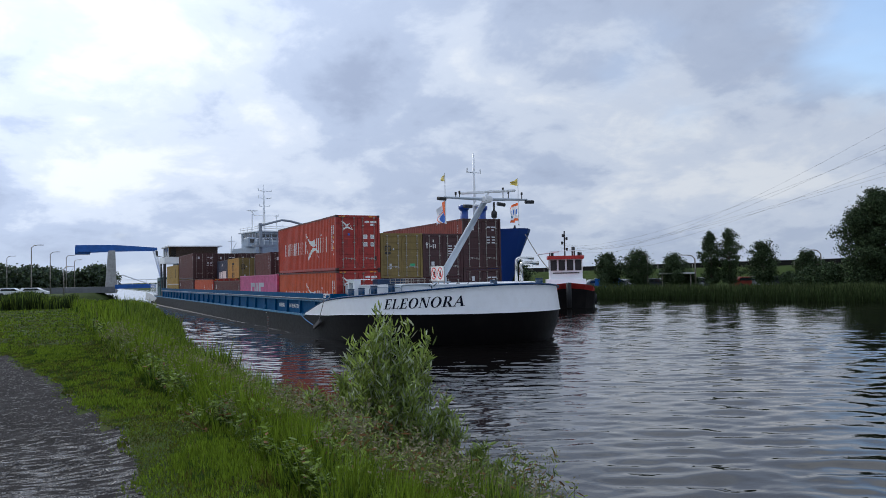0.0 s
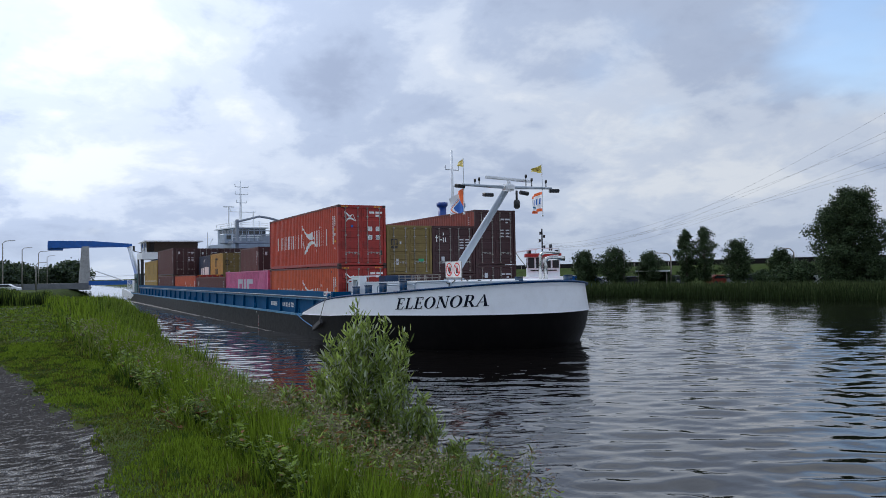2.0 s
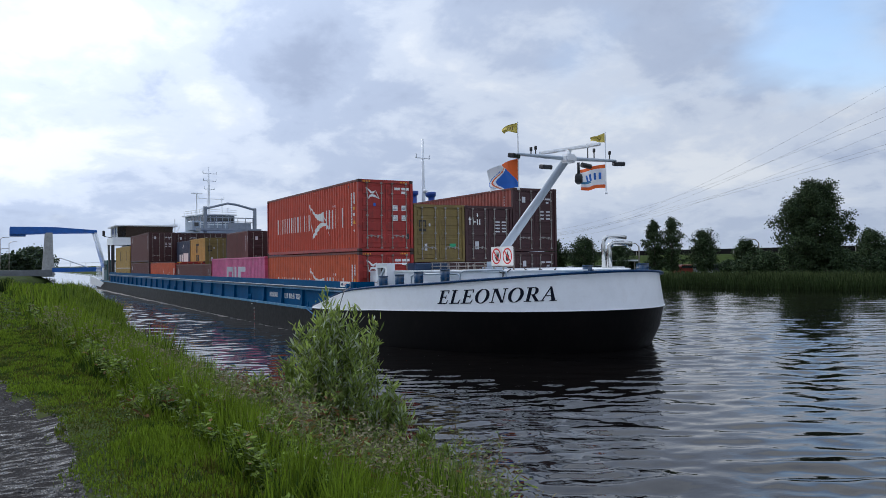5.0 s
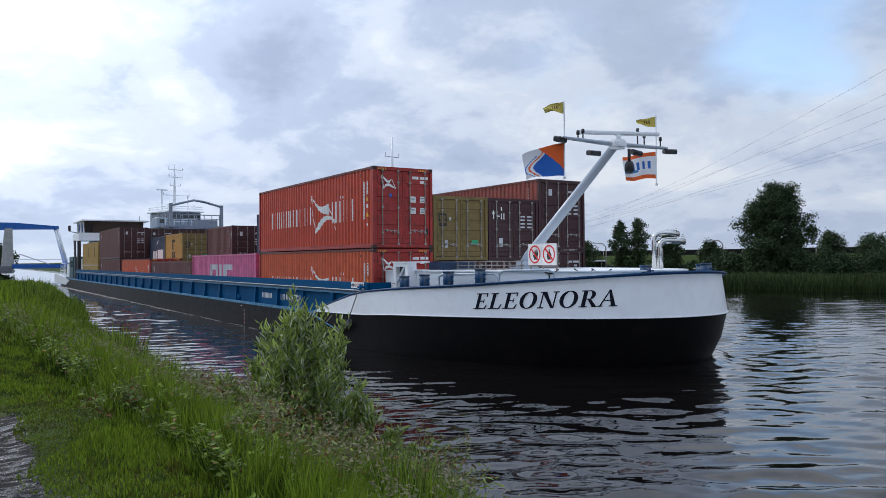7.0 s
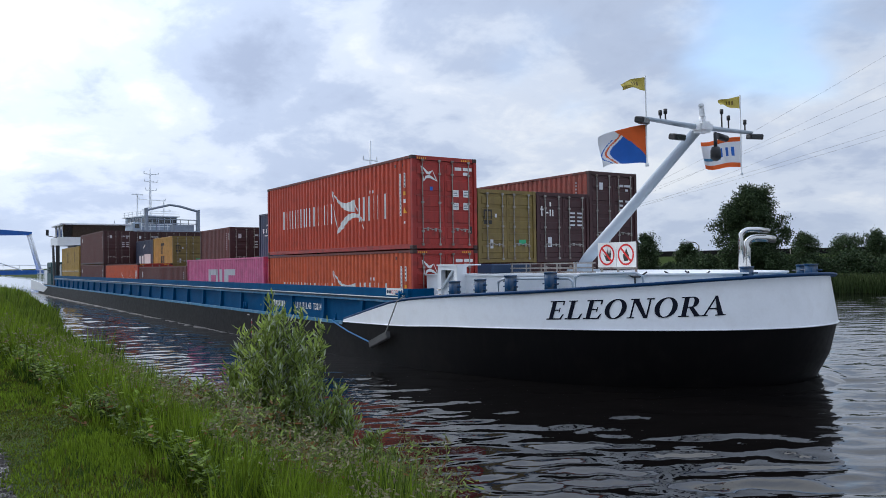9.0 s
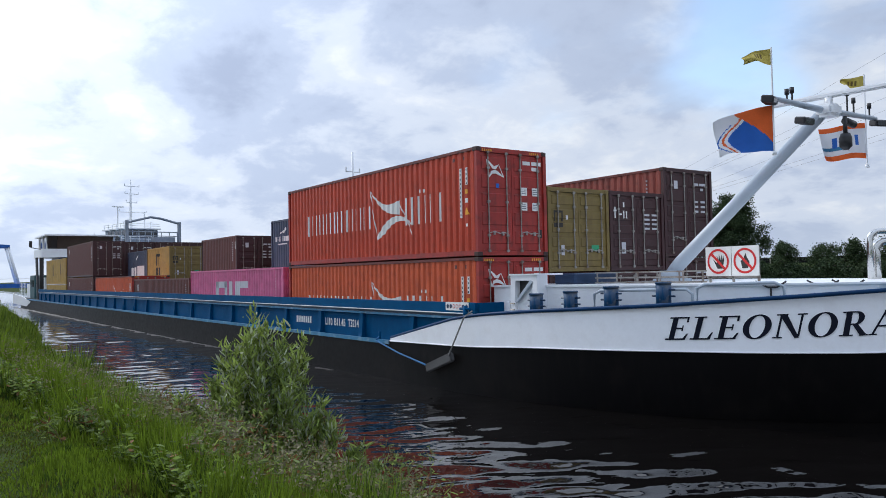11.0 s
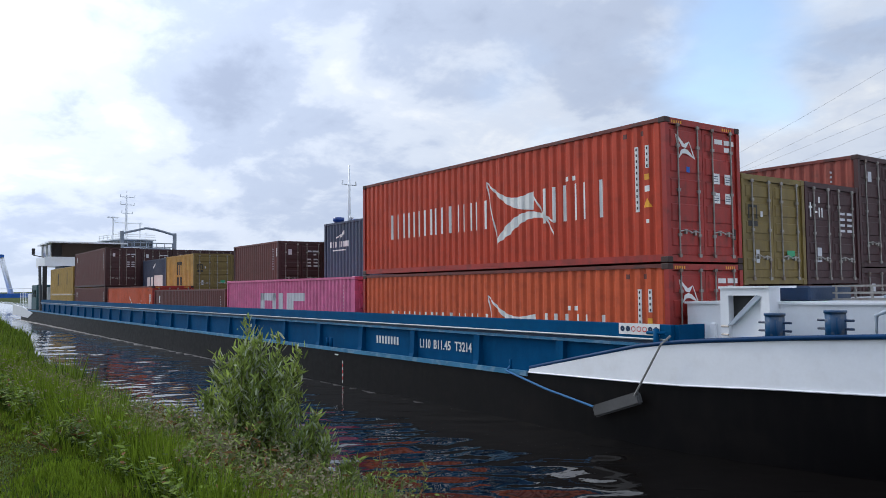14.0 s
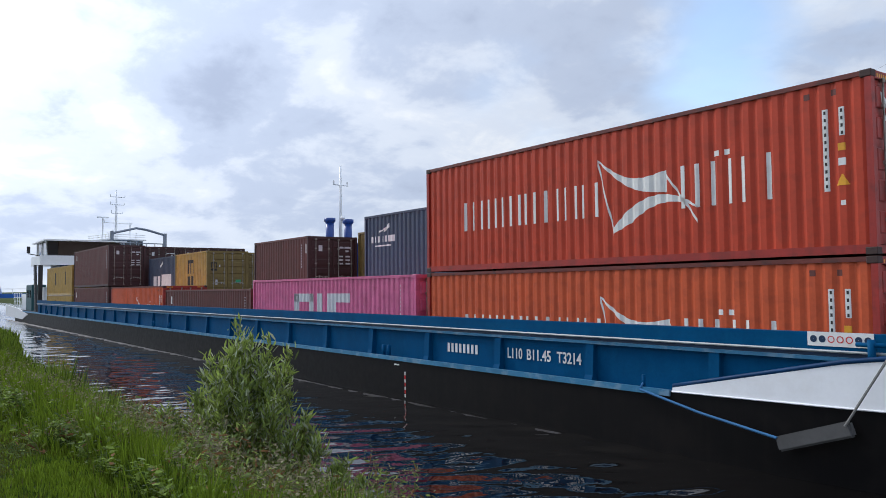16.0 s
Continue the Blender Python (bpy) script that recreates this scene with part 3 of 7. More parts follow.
def container(xf, row, top, L_, H, side, door, label, marks=None):
    c = empty("shipping_container", label, "container", "containers in the hold")
    c["length"] = L_
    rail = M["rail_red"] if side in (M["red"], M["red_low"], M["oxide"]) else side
    me = container_meshes(L_, H)
    y0 = row * 2.48
    off = Matrix.Translation((xf, y0, top - H))
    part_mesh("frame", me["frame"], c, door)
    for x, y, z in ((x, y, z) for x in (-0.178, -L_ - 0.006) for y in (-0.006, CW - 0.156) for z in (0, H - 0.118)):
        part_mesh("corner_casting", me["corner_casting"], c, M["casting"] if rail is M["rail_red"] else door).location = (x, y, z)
    for i in range(2):
        s = part_mesh("side_panel", me["side_panel"], c, side)
        if i:
            s.matrix_basis = Matrix.Translation((-L_, CW, 0)) @ Matrix.Rotation(math.pi, 4, "Z")
    part_mesh("top_rail", me["top_rail"], c, rail)
    part_mesh("top_rail", me["top_rail"], c, rail).location = (0, CW - 0.076, 0)
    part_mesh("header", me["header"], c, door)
    part_mesh("header", me["header"], c, side).location = (-L_ + 0.101, 0, 0)
    part_mesh("end_panel", me["end_panel"], c, side)
    part_mesh("roof", me["roof"], c, side)
    for y in (0.11, CW / 2 + 0.005):
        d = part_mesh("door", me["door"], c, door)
        d.matrix_basis = Matrix.Translation((0, y, 0))
        for k in ("lock_rod", "handle"):
            part_mesh(k, me[k], d)
    if marks:
        marks(c, L_, H)
    CONTAINERS.append((c, off))
    return c


def marks_red(c, L_, H):
    rng = random.Random(3)
    z0 = H - 2.87
    for r in stroke_marks(NAME_A, z0 + 1.02, 0.74) + stroke_marks(NAME_B, z0 + 1.00, 0.82) + [(-2.86, -2.74, z0 + 1.90, z0 + 2.0), (-2.64, -2.52, z0 + 1.90, z0 + 2.0)]:
        marks_on_side(c, [r], M["white_mark"], "painted_stroke")
    marks_on_side(c, flag_emblem(-5.73, z0 + 0.72, 1.52), M["white_mark"], "emblem", "white waving flag emblem")
    marks_on_side(c, [(-0.80, -0.71, z0 + 1.02, z0 + 2.36), (-0.53, -0.44, z0 + 1.90, z0 + 2.36)], M["white_mark"], "code_strip", "white code strip")
    marks_on_side(c, code_column(rng, -0.785, z0 + 2.33, z0 + 1.10, 0.06) + code_column(rng, -0.515, z0 + 2.33, z0 + 1.96, 0.06), M["dark_mark"], "print_line")
    marks_on_side(c, [(-0.56, -0.44, z0 + 1.66, z0 + 1.78)] + [(-0.60 + 0.012 * k, -0.40 - 0.012 * k, z0 + 1.10 + 0.022 * k, z0 + 1.122 + 0.022 * k) for k in range(8)], M["amber"])
    marks_on_side(c, [(-0.56, -0.44, z0 + 1.42, z0 + 1.54), (-0.54, -0.46, z0 + 0.78, z0 + 0.86)], M["white_mark"])
    marks_on_doors(c, [(1.60, 1.86, H - 0.40, H - 0.30), (1.92, 2.26, H - 0.40, H - 0.30), (1.92, 2.10, H - 0.55, H - 0.45)]
                   + [(a, a + 0.22, z, z + 0.22) for a in (1.52, 1.92) for z in (H * 0.57, H * 0.43)], M["white_mark"], "label_plate", "white data plate")
    for a in (1.54, 1.94):
        for z in (H * 0.57, H * 0.43):
            marks_on_doors(c, [(a, a + 0.15, z + 0.05 + 0.05 * k, z + 0.065 + 0.05 * k) for k in range(3)], M["blue_dark"], "print_line", "", -0.0155)
    marks_on_doors(c, [(0.66, 0.76, H * 0.63, H * 0.67)], M["flag_blue"])
    marks_on_doors(c, [(2.12, 2.25, H * 0.17, H * 0.25)], M["dark_mark"])
    for piece in (((0.34, 0.48), (0.41, 0.45), (0.60, 0.30), (0.76, 0.36), (0.66, 0.22), (0.54, 0.24)), ((0.43, 0.0), (0.50, 0.17), (0.62, 0.21), (0.74, 0.17), (0.94, 0.01), (0.66, 0.11), (0.54, 0.10)),
                  ((0.33, 0.48), (0.36, 0.47), (0.45, 0.02), (0.43, 0.0)), ((0.75, 0.36), (0.77, 0.35), (0.94, 0.02), (0.91, 0.02))):
        bm = bmesh.new()
        prism(bm, [(p[0], H - 0.80 + p[1]) for p in piece], "x", -0.024, -0.017)
        part("emblem_band", bm, M["white_mark"], c)
    for i in range(5):
        for a in (0.2, 1.85):
            bm = bmesh.new()
            box(bm, -0.012, -0.004, a + i * 0.07, a + i * 0.07 + 0.035, H - 0.11, H - 0.05)
            part("hazard_stripe", bm, M["amber"], c, "yellow height warning stripe")
    marks_on_side(c, [(-1.1, -1.0, H - 0.30, H - 0.20), (-0.66, -0.56, H - 0.30, H - 0.20)], M["brown"], "bracket")


def marks_pink(c, L_, H):
    z0, h = H - 1.95, 1.40
    r = [(-8.24, -7.86, z0, z0 + h), (-7.0, -6.62, z0, z0 + h), (-8.24, -6.62, z0 + h - 0.30, z0 + h), (-8.24, -6.62, z0, z0 + 0.30)]
    r += [(-6.34, -5.98, z0, z0 + h), (-5.56, -5.36, z0, z0 + h)]
    r += [(-5.28, -4.92, z0, z0 + h), (-4.92, -4.0, z0 + h - 0.30, z0 + h), (-4.92, -4.0, z0, z0 + 0.3)]
    marks_on_side(c, r, M["grey_mark"], "emblem", "pale grey block shapes")
    marks_on_side(c, code_column(None, -0.95, H - 0.30, 0.6), M["white_mark"])


def marks_plain(c, L_, H):
    marks_on_doors(c, [(1.55, 1.75, H - 0.52, H - 0.44), (1.80, 2.15, H - 0.52, H - 0.44), (1.85, 2.0, H - 0.68, H - 0.60)]
                   + [(1.5 + 0.35 * (i % 2), 1.72 + 0.35 * (i % 2), H * 0.62 - 0.16 * (i // 2), H * 0.62 - 0.16 * (i // 2) + 0.07) for i in range(6)]
                   + [(0.52, 0.70, H - 0.66, H - 0.40)], M["grey_mark"], "label_plate")
    marks_on_side(c, code_column(None, -0.75, H - 0.35, H * 0.45, 0.07), M["grey_mark"])
    marks_on_side(c, [(-0.35, -0.2, H - 0.75, H - 0.35)] if L_ < 7 else [(-L_ + 0.9, -L_ + 1.15, H - 0.75, H - 0.35)], M["white_mark"])


def marks_trade(c, L_, H):
    """Dark stacked block emblem on a yellow or olive container."""
    marks_on_doors(c, [(0.24, 0.58, H * 0.70, H * 0.725), (0.24, 0.29, H * 0.60, H * 0.70), (0.385, 0.435, H * 0.60, H * 0.70), (0.53, 0.58, H * 0.60, H * 0.70),
                       (0.24, 0.37, H * 0.53, H * 0.58), (0.44, 0.58, H * 0.53, H * 0.58)], M["dark_mark"], "emblem", "black block emblem")
    marks_on_doors(c, [(0.70, 0.78, H * 0.62, H * 0.67), (0.50, 0.62, H * 0.20, H * 0.32)], M["grey_mark"], "label_plate")
    marks_on_doors(c, [(1.7, 2.0, H * 0.25, H * 0.32)], M["green_mark"])
    k = L_ / 2
    marks_on_side(c, [(-k - 0.55, -k - 0.40, H * 0.48, H * 0.78), (-k - 0.08, -k + 0.08, H * 0.48, H * 0.74), (-k + 0.40, -k + 0.55, H * 0.48, H * 0.78), (-k - 0.55, -k + 0.55, H * 0.74, H * 0.82),
                      (-k - 0.55, -k - 0.08, H * 0.20, H * 0.42), (-k + 0.10, -k + 0.55, H * 0.20, H * 0.42)] if L_ < 7 else
                  [(x, x + 0.35, H * 0.35, H * 0.80) for x in (-8.0, -3.2)], M["dark_mark"], "emblem", "black block emblem")


def marks_lease(c, L_, H):
    marks_on_doors(c, [(0.22, 0.27, H * 0.66, H * 0.80), (0.18, 0.32, H * 0.745, H * 0.765), (0.38, 0.43, H * 0.66, H * 0.755), (0.38, 0.54, H * 0.70, H * 0.72), (0.60, 0.65, H * 0.66, H * 0.755), (0.72, 0.77, H * 0.66, H * 0.755), (0.60, 0.66, H * 0.80, H * 0.86)],
                   M["white_mark"], "emblem", "white lettering-like strokes")
    marks_on_doors(c, [(1.55 + 0.34 * (i % 2), 1.78 + 0.34 * (i % 2), H * 0.70 - 0.14 * (i // 2), H * 0.70 - 0.14 * (i // 2) + 0.06) for i in range(8)]
                   + [(0.50, 0.68, H * 0.22, H * 0.36)], M["grey_mark"], "label_plate")


def marks_navy(c, L_, H):
    x = -L_ + 0.5
    marks_on_side(c, [(x, x + 0.12, H * 0.60, H * 0.69), (x + 0.2, x + 0.32, H * 0.60, H * 0.69), (x + 0.42, x + 0.6, H * 0.60, H * 0.69), (x + 0.75, x + 0.85, H * 0.60, H * 0.69), (x + 0.95, x + 1.1, H * 0.60, H * 0.69), (x + 1.2, x + 1.6, H * 0.60, H * 0.69),
                      (x + 0.2, x + 1.4, H * 0.54, H * 0.56), (x + 0.5, x + 1.0, H * 0.73, H * 0.76, H * 0.80, 0.15), (x + 0.9, x + 1.25, H * 0.74, H * 0.79, H * 0.86, 0.15)], M["white_mark"], "emblem", "white emblem")


def marks_navy_big(c, L_, H):
    marks_on_side(c, [(-4.9, -4.2, H * 0.2, H * 0.48), (-3.9, -3.3, H * 0.2, H * 0.48), (-3.0, -0.9, H * 0.18, H * 0.52), (-3.4, -2.7, H * 0.70, H * 0.76, H * 0.90, 0.3)], M["white_mark"], "emblem", "white block emblem")


def load_hold():
    F = 0.57
    red, low, rd, br, mr, ox = M["red"], M["red_low"], M["red_door"], M["brown"], M["maroon"], M["oxide"]
    FT, TW = 12.192, 6.058
    A = container
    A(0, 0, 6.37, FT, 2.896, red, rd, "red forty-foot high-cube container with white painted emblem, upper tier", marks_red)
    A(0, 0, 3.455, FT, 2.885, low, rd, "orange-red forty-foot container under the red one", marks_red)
    A(-12.77, 0, 3.44, FT, 2.86, M["pink"], M["pink"], "pink forty-foot container with pale grey block shapes", marks_pink)
    A(-25.22, 0, 3.10, FT, 2.53, br, br, "dull brown forty-foot container low in the hold", marks_plain)
    A(-37.88, 0, 3.34, FT, 2.77, M["red_low"], rd, "orange-red forty-foot container low in the hold", marks_red)
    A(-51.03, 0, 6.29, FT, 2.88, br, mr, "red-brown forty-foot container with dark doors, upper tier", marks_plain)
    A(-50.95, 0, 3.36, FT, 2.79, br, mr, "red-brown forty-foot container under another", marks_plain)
    A(-64.12, 0, 5.30, FT, 2.50, M["yellow"], M["yellow"], "mustard yellow container with black emblem, upper tier", marks_trade)
    A(-64.08, 0, 2.76, FT, 2.19, M["yellow"], M["yellow"], "mustard yellow container low in the hold", marks_trade)
    A(0, 1, 5.43, FT, 2.42, M["olive"], M["olive"], "olive yellow container with ribbed doors", marks_trade)
    A(0, 1, 3.0, FT, 2.43, mr, mr, "maroon container low in the hold", marks_plain)
    A(0, 2, 5.43, FT, 2.42, mr, mr, "dark maroon container with white strokes on its doors", marks_lease)
    A(0, 2, 3.0, FT, 2.43, mr, mr, "maroon container low in the hold", marks_plain)
    A(0, 3, 6.29, FT, 2.86, ox, mr, "oxide red high-cube container with maroon doors", marks_plain)
    A(0, 3, 3.42, FT, 2.85, ox, mr, "oxide red container under another", marks_plain)
    A(-13.97, 1, 5.80, TW, 2.6, M["navy"], M["navy"], "navy blue twenty-foot container with white emblem", marks_navy)
    A(-12.75, 1, 3.2, FT, 2.63, ox, rd, "oxide red container low in the hold", marks_plain)
    A(-12.75, 2, 5.6, FT, 2.5, M["olive"], M["olive"], "olive container amid the stow", marks_trade)
    A(-12.75, 2, 3.08, FT, 2.5, mr, mr, "maroon container low in the hold", marks_plain)
    A(-24.94, 1, 5.38, TW, 2.4, br, mr, "brown twenty-foot container with maroon doors", marks_plain)
    A(-25.1, 1, 2.95, FT, 2.38, mr, mr, "maroon container low in the hold", marks_plain)
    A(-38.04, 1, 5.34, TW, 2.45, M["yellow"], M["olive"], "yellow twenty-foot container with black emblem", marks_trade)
    A(-44.16, 1, 5.30, TW, 2.4, M["navy"], M["navy"], "navy twenty-foot container with white block emblem", marks_navy_big)
    A(-38.4, 1, 2.84, FT, 2.26, M["red_low"], rd, "orange-red container low in the hold", marks_plain)
    A(-38.4, 2, 5.3, FT, 2.45, M["olive"], M["olive"], "olive container amid the stow", marks_plain)
    A(-38.4, 2, 2.84, FT, 2.26, mr, mr, "maroon container low in the hold", marks_plain)
    A(-51.4, 1, 6.25, FT, 2.86, br, mr, "red-brown container amid the stow", marks_plain)
    A(-51.4, 1, 3.38, FT, 2.8, br, mr, "red-brown container low in the hold", marks_plain)
    A(-51.3, 2, 6.25, FT, 2.86, br, mr, "red-brown container amid the stow", marks_plain)
    A(-51.3, 2, 3.38, FT, 2.8, br, mr, "red-brown container low in the hold", marks_plain)
    A(-51.3, 3, 6.25, FT, 2.86, br, mr, "red-brown container on the far side of the stow", marks_plain)
    A(-51.3, 3, 3.38, FT, 2.8, br, mr, "red-brown container low in the far row", marks_plain)
    A(-38.4, 3, 3.38, FT, 2.8, br, mr, "red-brown container low in the far row", marks_plain)


load_hold()


# ---- the barge ----
YC, HW_ = 4.97, 5.72
BOW0, BOWL = -1.5, 11.42


def lerp_table(tab, x):
    for (a, va), (b, vb) in zip(tab, tab[1:]):
        if x <= b:
            return va + (vb - va) * max(0, x - a) / (b - a)
    return tab[-1][1]


def edge_half(x):
    if x > BOW0:
        return HW_ * math.sqrt(max(0.0, 1 - ((x - BOW0) / BOWL) ** 2.3))
    if x < -90:
        return HW_ - 1.3 * ((-90 - x) / 10.5) ** 2
    return HW_


def bow_xs(x0):
    """Stations from x0 to the stem, close together where the bow turns."""
    n = 40
    return [x0 + (BOW0 + BOWL - x0) * math.sin(math.pi / 2 * i / n) for i in range(n + 1)]


def outline(x0, inset=0.0):
    """Starboard edge from x0 to the stem, then back along the port edge."""
    star = []
    for x in bow_xs(x0):
        h = edge_half(x)
        star.append(Vector((x, YC - h)))
    pts = star + [Vector((p.x, 2 * YC - p.y)) for p in star[-2::-1]]
    if inset:
        out = []
        for i, p in enumerate(pts):
            d = (pts[min(i + 1, len(pts) - 1)] - pts[max(i - 1, 0)]).normalized()
            out.append(p + Vector((-d.y, d.x)) * inset)
        pts = out
    return pts


Z_SPLIT = [(-200, 1.10), (-3.3, 1.12), (0.6, 1.20), (2.4, 1.29), (6, 1.38), (10, 1.44)]
Z_TOP = [(-200, 1.14), (-3.35, 1.16), (-3.3, 1.20), (-0.1, 1.87), (0.9, 1.99), (2.5, 2.11), (5.5, 2.27), (8, 2.46), (10, 2.64)]


def bowness(x):
    return max(0.0, min(1.0, (x - BOW0) / BOWL)) ** 1.3


def shell(x0, levels):
    """Skin through levels of (height by x, inset by x), both sides of the bow."""
    bm = bmesh.new()
    base = outline(x0)
    rings = []
    for zf, inf in levels:
        ring = []
        for i, p in enumerate(base):
            d = (base[min(i + 1, len(base) - 1)] - base[max(i - 1, 0)]).normalized()
            q = p + Vector((-d.y, d.x)) * inf(p.x)
            ring.append(bm.verts.new((q.x, q.y, zf(p.x))))
        rings.append(ring)
    for a, b in zip(rings, rings[1:]):
        for i in range(len(a) - 1):
            f = bm.faces.new((a[i], a[i + 1], b[i + 1], b[i]))
            f.smooth = True
    return bm


def torus_ring(bm, c, r, w, axis, d):
    """A flat ring plate facing along axis."""
    n = 28
    def at(a, rad, k):
        p, q = c[0] + rad * math.cos(a), c[1] + rad * math.sin(a)
        return {"x": (k, p, q), "y": (p, k, q)}[axis]
    for i in range(n):
        a0, a1 = 2 * math.pi * i / n, 2 * math.pi * (i + 1) / n
        v = [bm.verts.new(at(a, rad, d)) for a, rad in ((a0, r), (a1, r), (a1, r - w), (a0, r - w))]
        bm.faces.new(v)


def wavy_flag(w, h, slope, phase, paint, mats, name, parent, amp=0.10, taper=0.12):
    """Cloth flying aft from its pole at x = 0, z from 0 down to -h; paint(u, v) picks a colour."""
    bm = bmesh.new()
    nu, nv = 56, 40
    g = []
    for i in range(nu + 1):
        u = i / nu
        col = []
        for j in range(nv + 1):
            v = j / nv
            y = amp * u * math.sin(u * 7.5 + v * 1.3 + phase) + 0.05 * u * math.sin(v * 5 + u * 3 + phase)
            z = -0.35 * taper * u * h - v * h * (1 - taper * u) - slope * u * u + 0.04 * u * math.sin(u * 6 + phase)
            col.append(bm.verts.new((-u * w * (0.95 + 0.05 * math.cos(v * 3)), y, z)))
        g.append(col)
    for i in range(nu):
        for j in range(nv):
            f = bm.faces.new((g[i][j], g[i + 1][j], g[i + 1][j + 1], g[i][j + 1]))
            f.material_index = paint((i + 0.5) / nu, (j + 0.5) / nv)
            f.smooth = True
    me = bpy.data.meshes.new(name)
    bm.to_mesh(me)
    bm.free()
    for m in mats:
        me.materials.append(m)
    ob = new(name, me)
    ob.parent = parent
    return ob


barge = empty("barge", "blue and black container barge with white bow, under way", "barge")
MOVING_PARTS = {}


def build_barge():
    P = part
    # hull
    P("hull", shell(-90, [(lambda x: -1.2, lambda x: 1.3 * bowness(x)), (lambda x: 0.0, lambda x: 0.55 * bowness(x)),
                          (lambda x: 0.7, lambda x: 0.18 * bowness(x)), (lambda x: lerp_table(Z_SPLIT, x), lambda x: 0.0)]), M["hull_black"], barge, "black painted hull side")
    bm = bmesh.new()
    prev = None
    for x in (-100.5, -98, -95, -92.5, -90):
        h = edge_half(x)
        col = [bm.verts.new((x, YC + s * (h - k), z)) for s, k, z in ((-1, 1.5, -1.2), (-1, 0, 0.0), (-1, 0, 1.10), (1, 0, 1.10), (1, 0, 0.0), (1, 1.5, -1.2))]
        if prev:
            for i in range(5):
                bm.faces.new((prev[i], prev[i + 1], col[i + 1], col[i]))
        else:
            bm.faces.new(col)
        prev = col
    P("stern_hull", bm, M["hull_black"], barge, "black painted hull side")
    P("bow_bulwark", shell(-3.3, [(lambda x: lerp_table(Z_SPLIT, x), lambda x: -0.012), (lambda x: lerp_table(Z_TOP, x), lambda x: 0.16 * bowness(x))]), M["white"], barge, "white painted bow bulwark")
    P("bulwark_lining", shell(-3.3, [(lambda x: 1.0, lambda x: 0.14), (lambda x: lerp_table(Z_TOP, x) - 0.01, lambda x: 0.12 + 0.16 * bowness(x))]), M["blue_light"], barge)
    # capping rail along the bulwark
    bm = bmesh.new()
    o = outline(-3.3, 0.03)
    tube(bm, [(p.x, p.y, lerp_table(Z_TOP, p.x) + 0.015) for p in o], 0.042, 8)
    P("capping_rail", bm, M["rail_blue"], barge, "dark blue capping rail")
    # rubbing strip between black and white
    bm = bmesh.new()
    o = outline(-3.3, -0.02)
    tube(bm, [(p.x, p.y, lerp_table(Z_SPLIT, p.x)) for p in o], 0.016, 6)
    P("rubbing_strip", bm, M["white"], barge)
    # decks
    bm = bmesh.new()
    o = outline(0.1, 0.13)
    prism(bm, [(p.x, p.y) for p in o], "z", 1.55, 1.62)
    P("foredeck", bm, M["deck_grey"], barge)
    for s, y0, y1 in ((0, -0.74, -0.18), (1, 10.12, 10.68)):
        bm = bmesh.new()
        box(bm, -100, -1.6, y0, y1, 1.0, 1.08)
        P("side_deck", bm, M["blue"], barge)
    bm = bmesh.new()
    box(bm, -80, 0.3, -0.2, 10.14, 0.45, 0.565)
    P("hold_floor", bm, M["hold"], barge)
    bm = bmesh.new()
    box(bm, -100.2, -79.3, 0.2, 9.7, 1.0, 1.09)
    P("aft_deck", bm, M["deck_grey"], barge)
    bm = bmesh.new()
    box(bm, -90, -3.35, -0.79, -0.73, 1.03, 1.14)
    P("deck_edge", bm, M["blue_light"], barge, "worn light blue deck edge")
    bm = bmesh.new()
    box(bm, -90, -3.35, 10.67, 10.73, 1.03, 1.14)
    P("deck_edge", bm, M["blue_light"], barge)
    # coamings
    for y0, y1, f in ((-0.32, -0.22, -1), (10.16, 10.26, 1)):
        bm = bmesh.new()
        box(bm, -79.2, 0.36, y0, y1, 1.08, 2.20)
        box(bm, -79.2, 0.36, *((y0 - 0.10, y1) if f < 0 else (y0, y1 + 0.10)), 1.985, 2.27)
        P("coaming", bm, M["blue"], barge, "blue steel hatch coaming")
        bm = bmesh.new()
        yy = y0 - 0.15 if f < 0 else y1 + 0.15
        tube(bm, [(-79, yy, 1.99), (0.3, yy, 1.99)], 0.022, 6)
        P("hand_rail", bm, M["rail_pale"], barge)
        # a solid dark blue strip draws the shade below the lip
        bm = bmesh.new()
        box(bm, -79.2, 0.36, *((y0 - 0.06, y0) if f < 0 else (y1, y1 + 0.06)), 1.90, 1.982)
        P("lip_shade_strip", bm, M["blue_dark"], barge, "dark strip standing in for the shade under the coaming's lip")
        bm = bmesh.new()
        box(bm, -79.2, 0.36, *((y0 - 0.11, y0) if f < 0 else (y1, y1 + 0.11)), 1.84, 1.90)
        P("coaming_ledge", bm, M["blue_light"], barge)
    for x0, x1 in ((0.36, 0.46), (-79.3, -79.2)):
        bm = bmesh.new()
        box(bm, x0, x1, -0.32, 10.26, 0.6, 2.27)
        P("coaming", bm, M["blue"], barge)
    bm = bmesh.new()
    prism(bm, [(-0.32, 1.08), (-0.50, 1.08), (-0.46, 1.20), (-0.42, 1.83), (-0.32, 1.835)], "x", -0.11, 0.11)
    st = mesh_of("stiffener", bm, M["blue"])
    for i in range(26):
        s = part_mesh("stiffener", st, barge)
        s.location = (-2.65 - 2.985 * i, 0, 0)
    bm = bmesh.new()
    for dx in (-0.14, 0.14):
        tube(bm, [(dx, -0.62, 1.08), (dx, -0.62, 1.42)], 0.055, 10)
    box(bm, -0.28, 0.28, -0.72, -0.52, 1.08, 1.12)
    bo = mesh_of("mooring_bitt", bm, M["blue"])
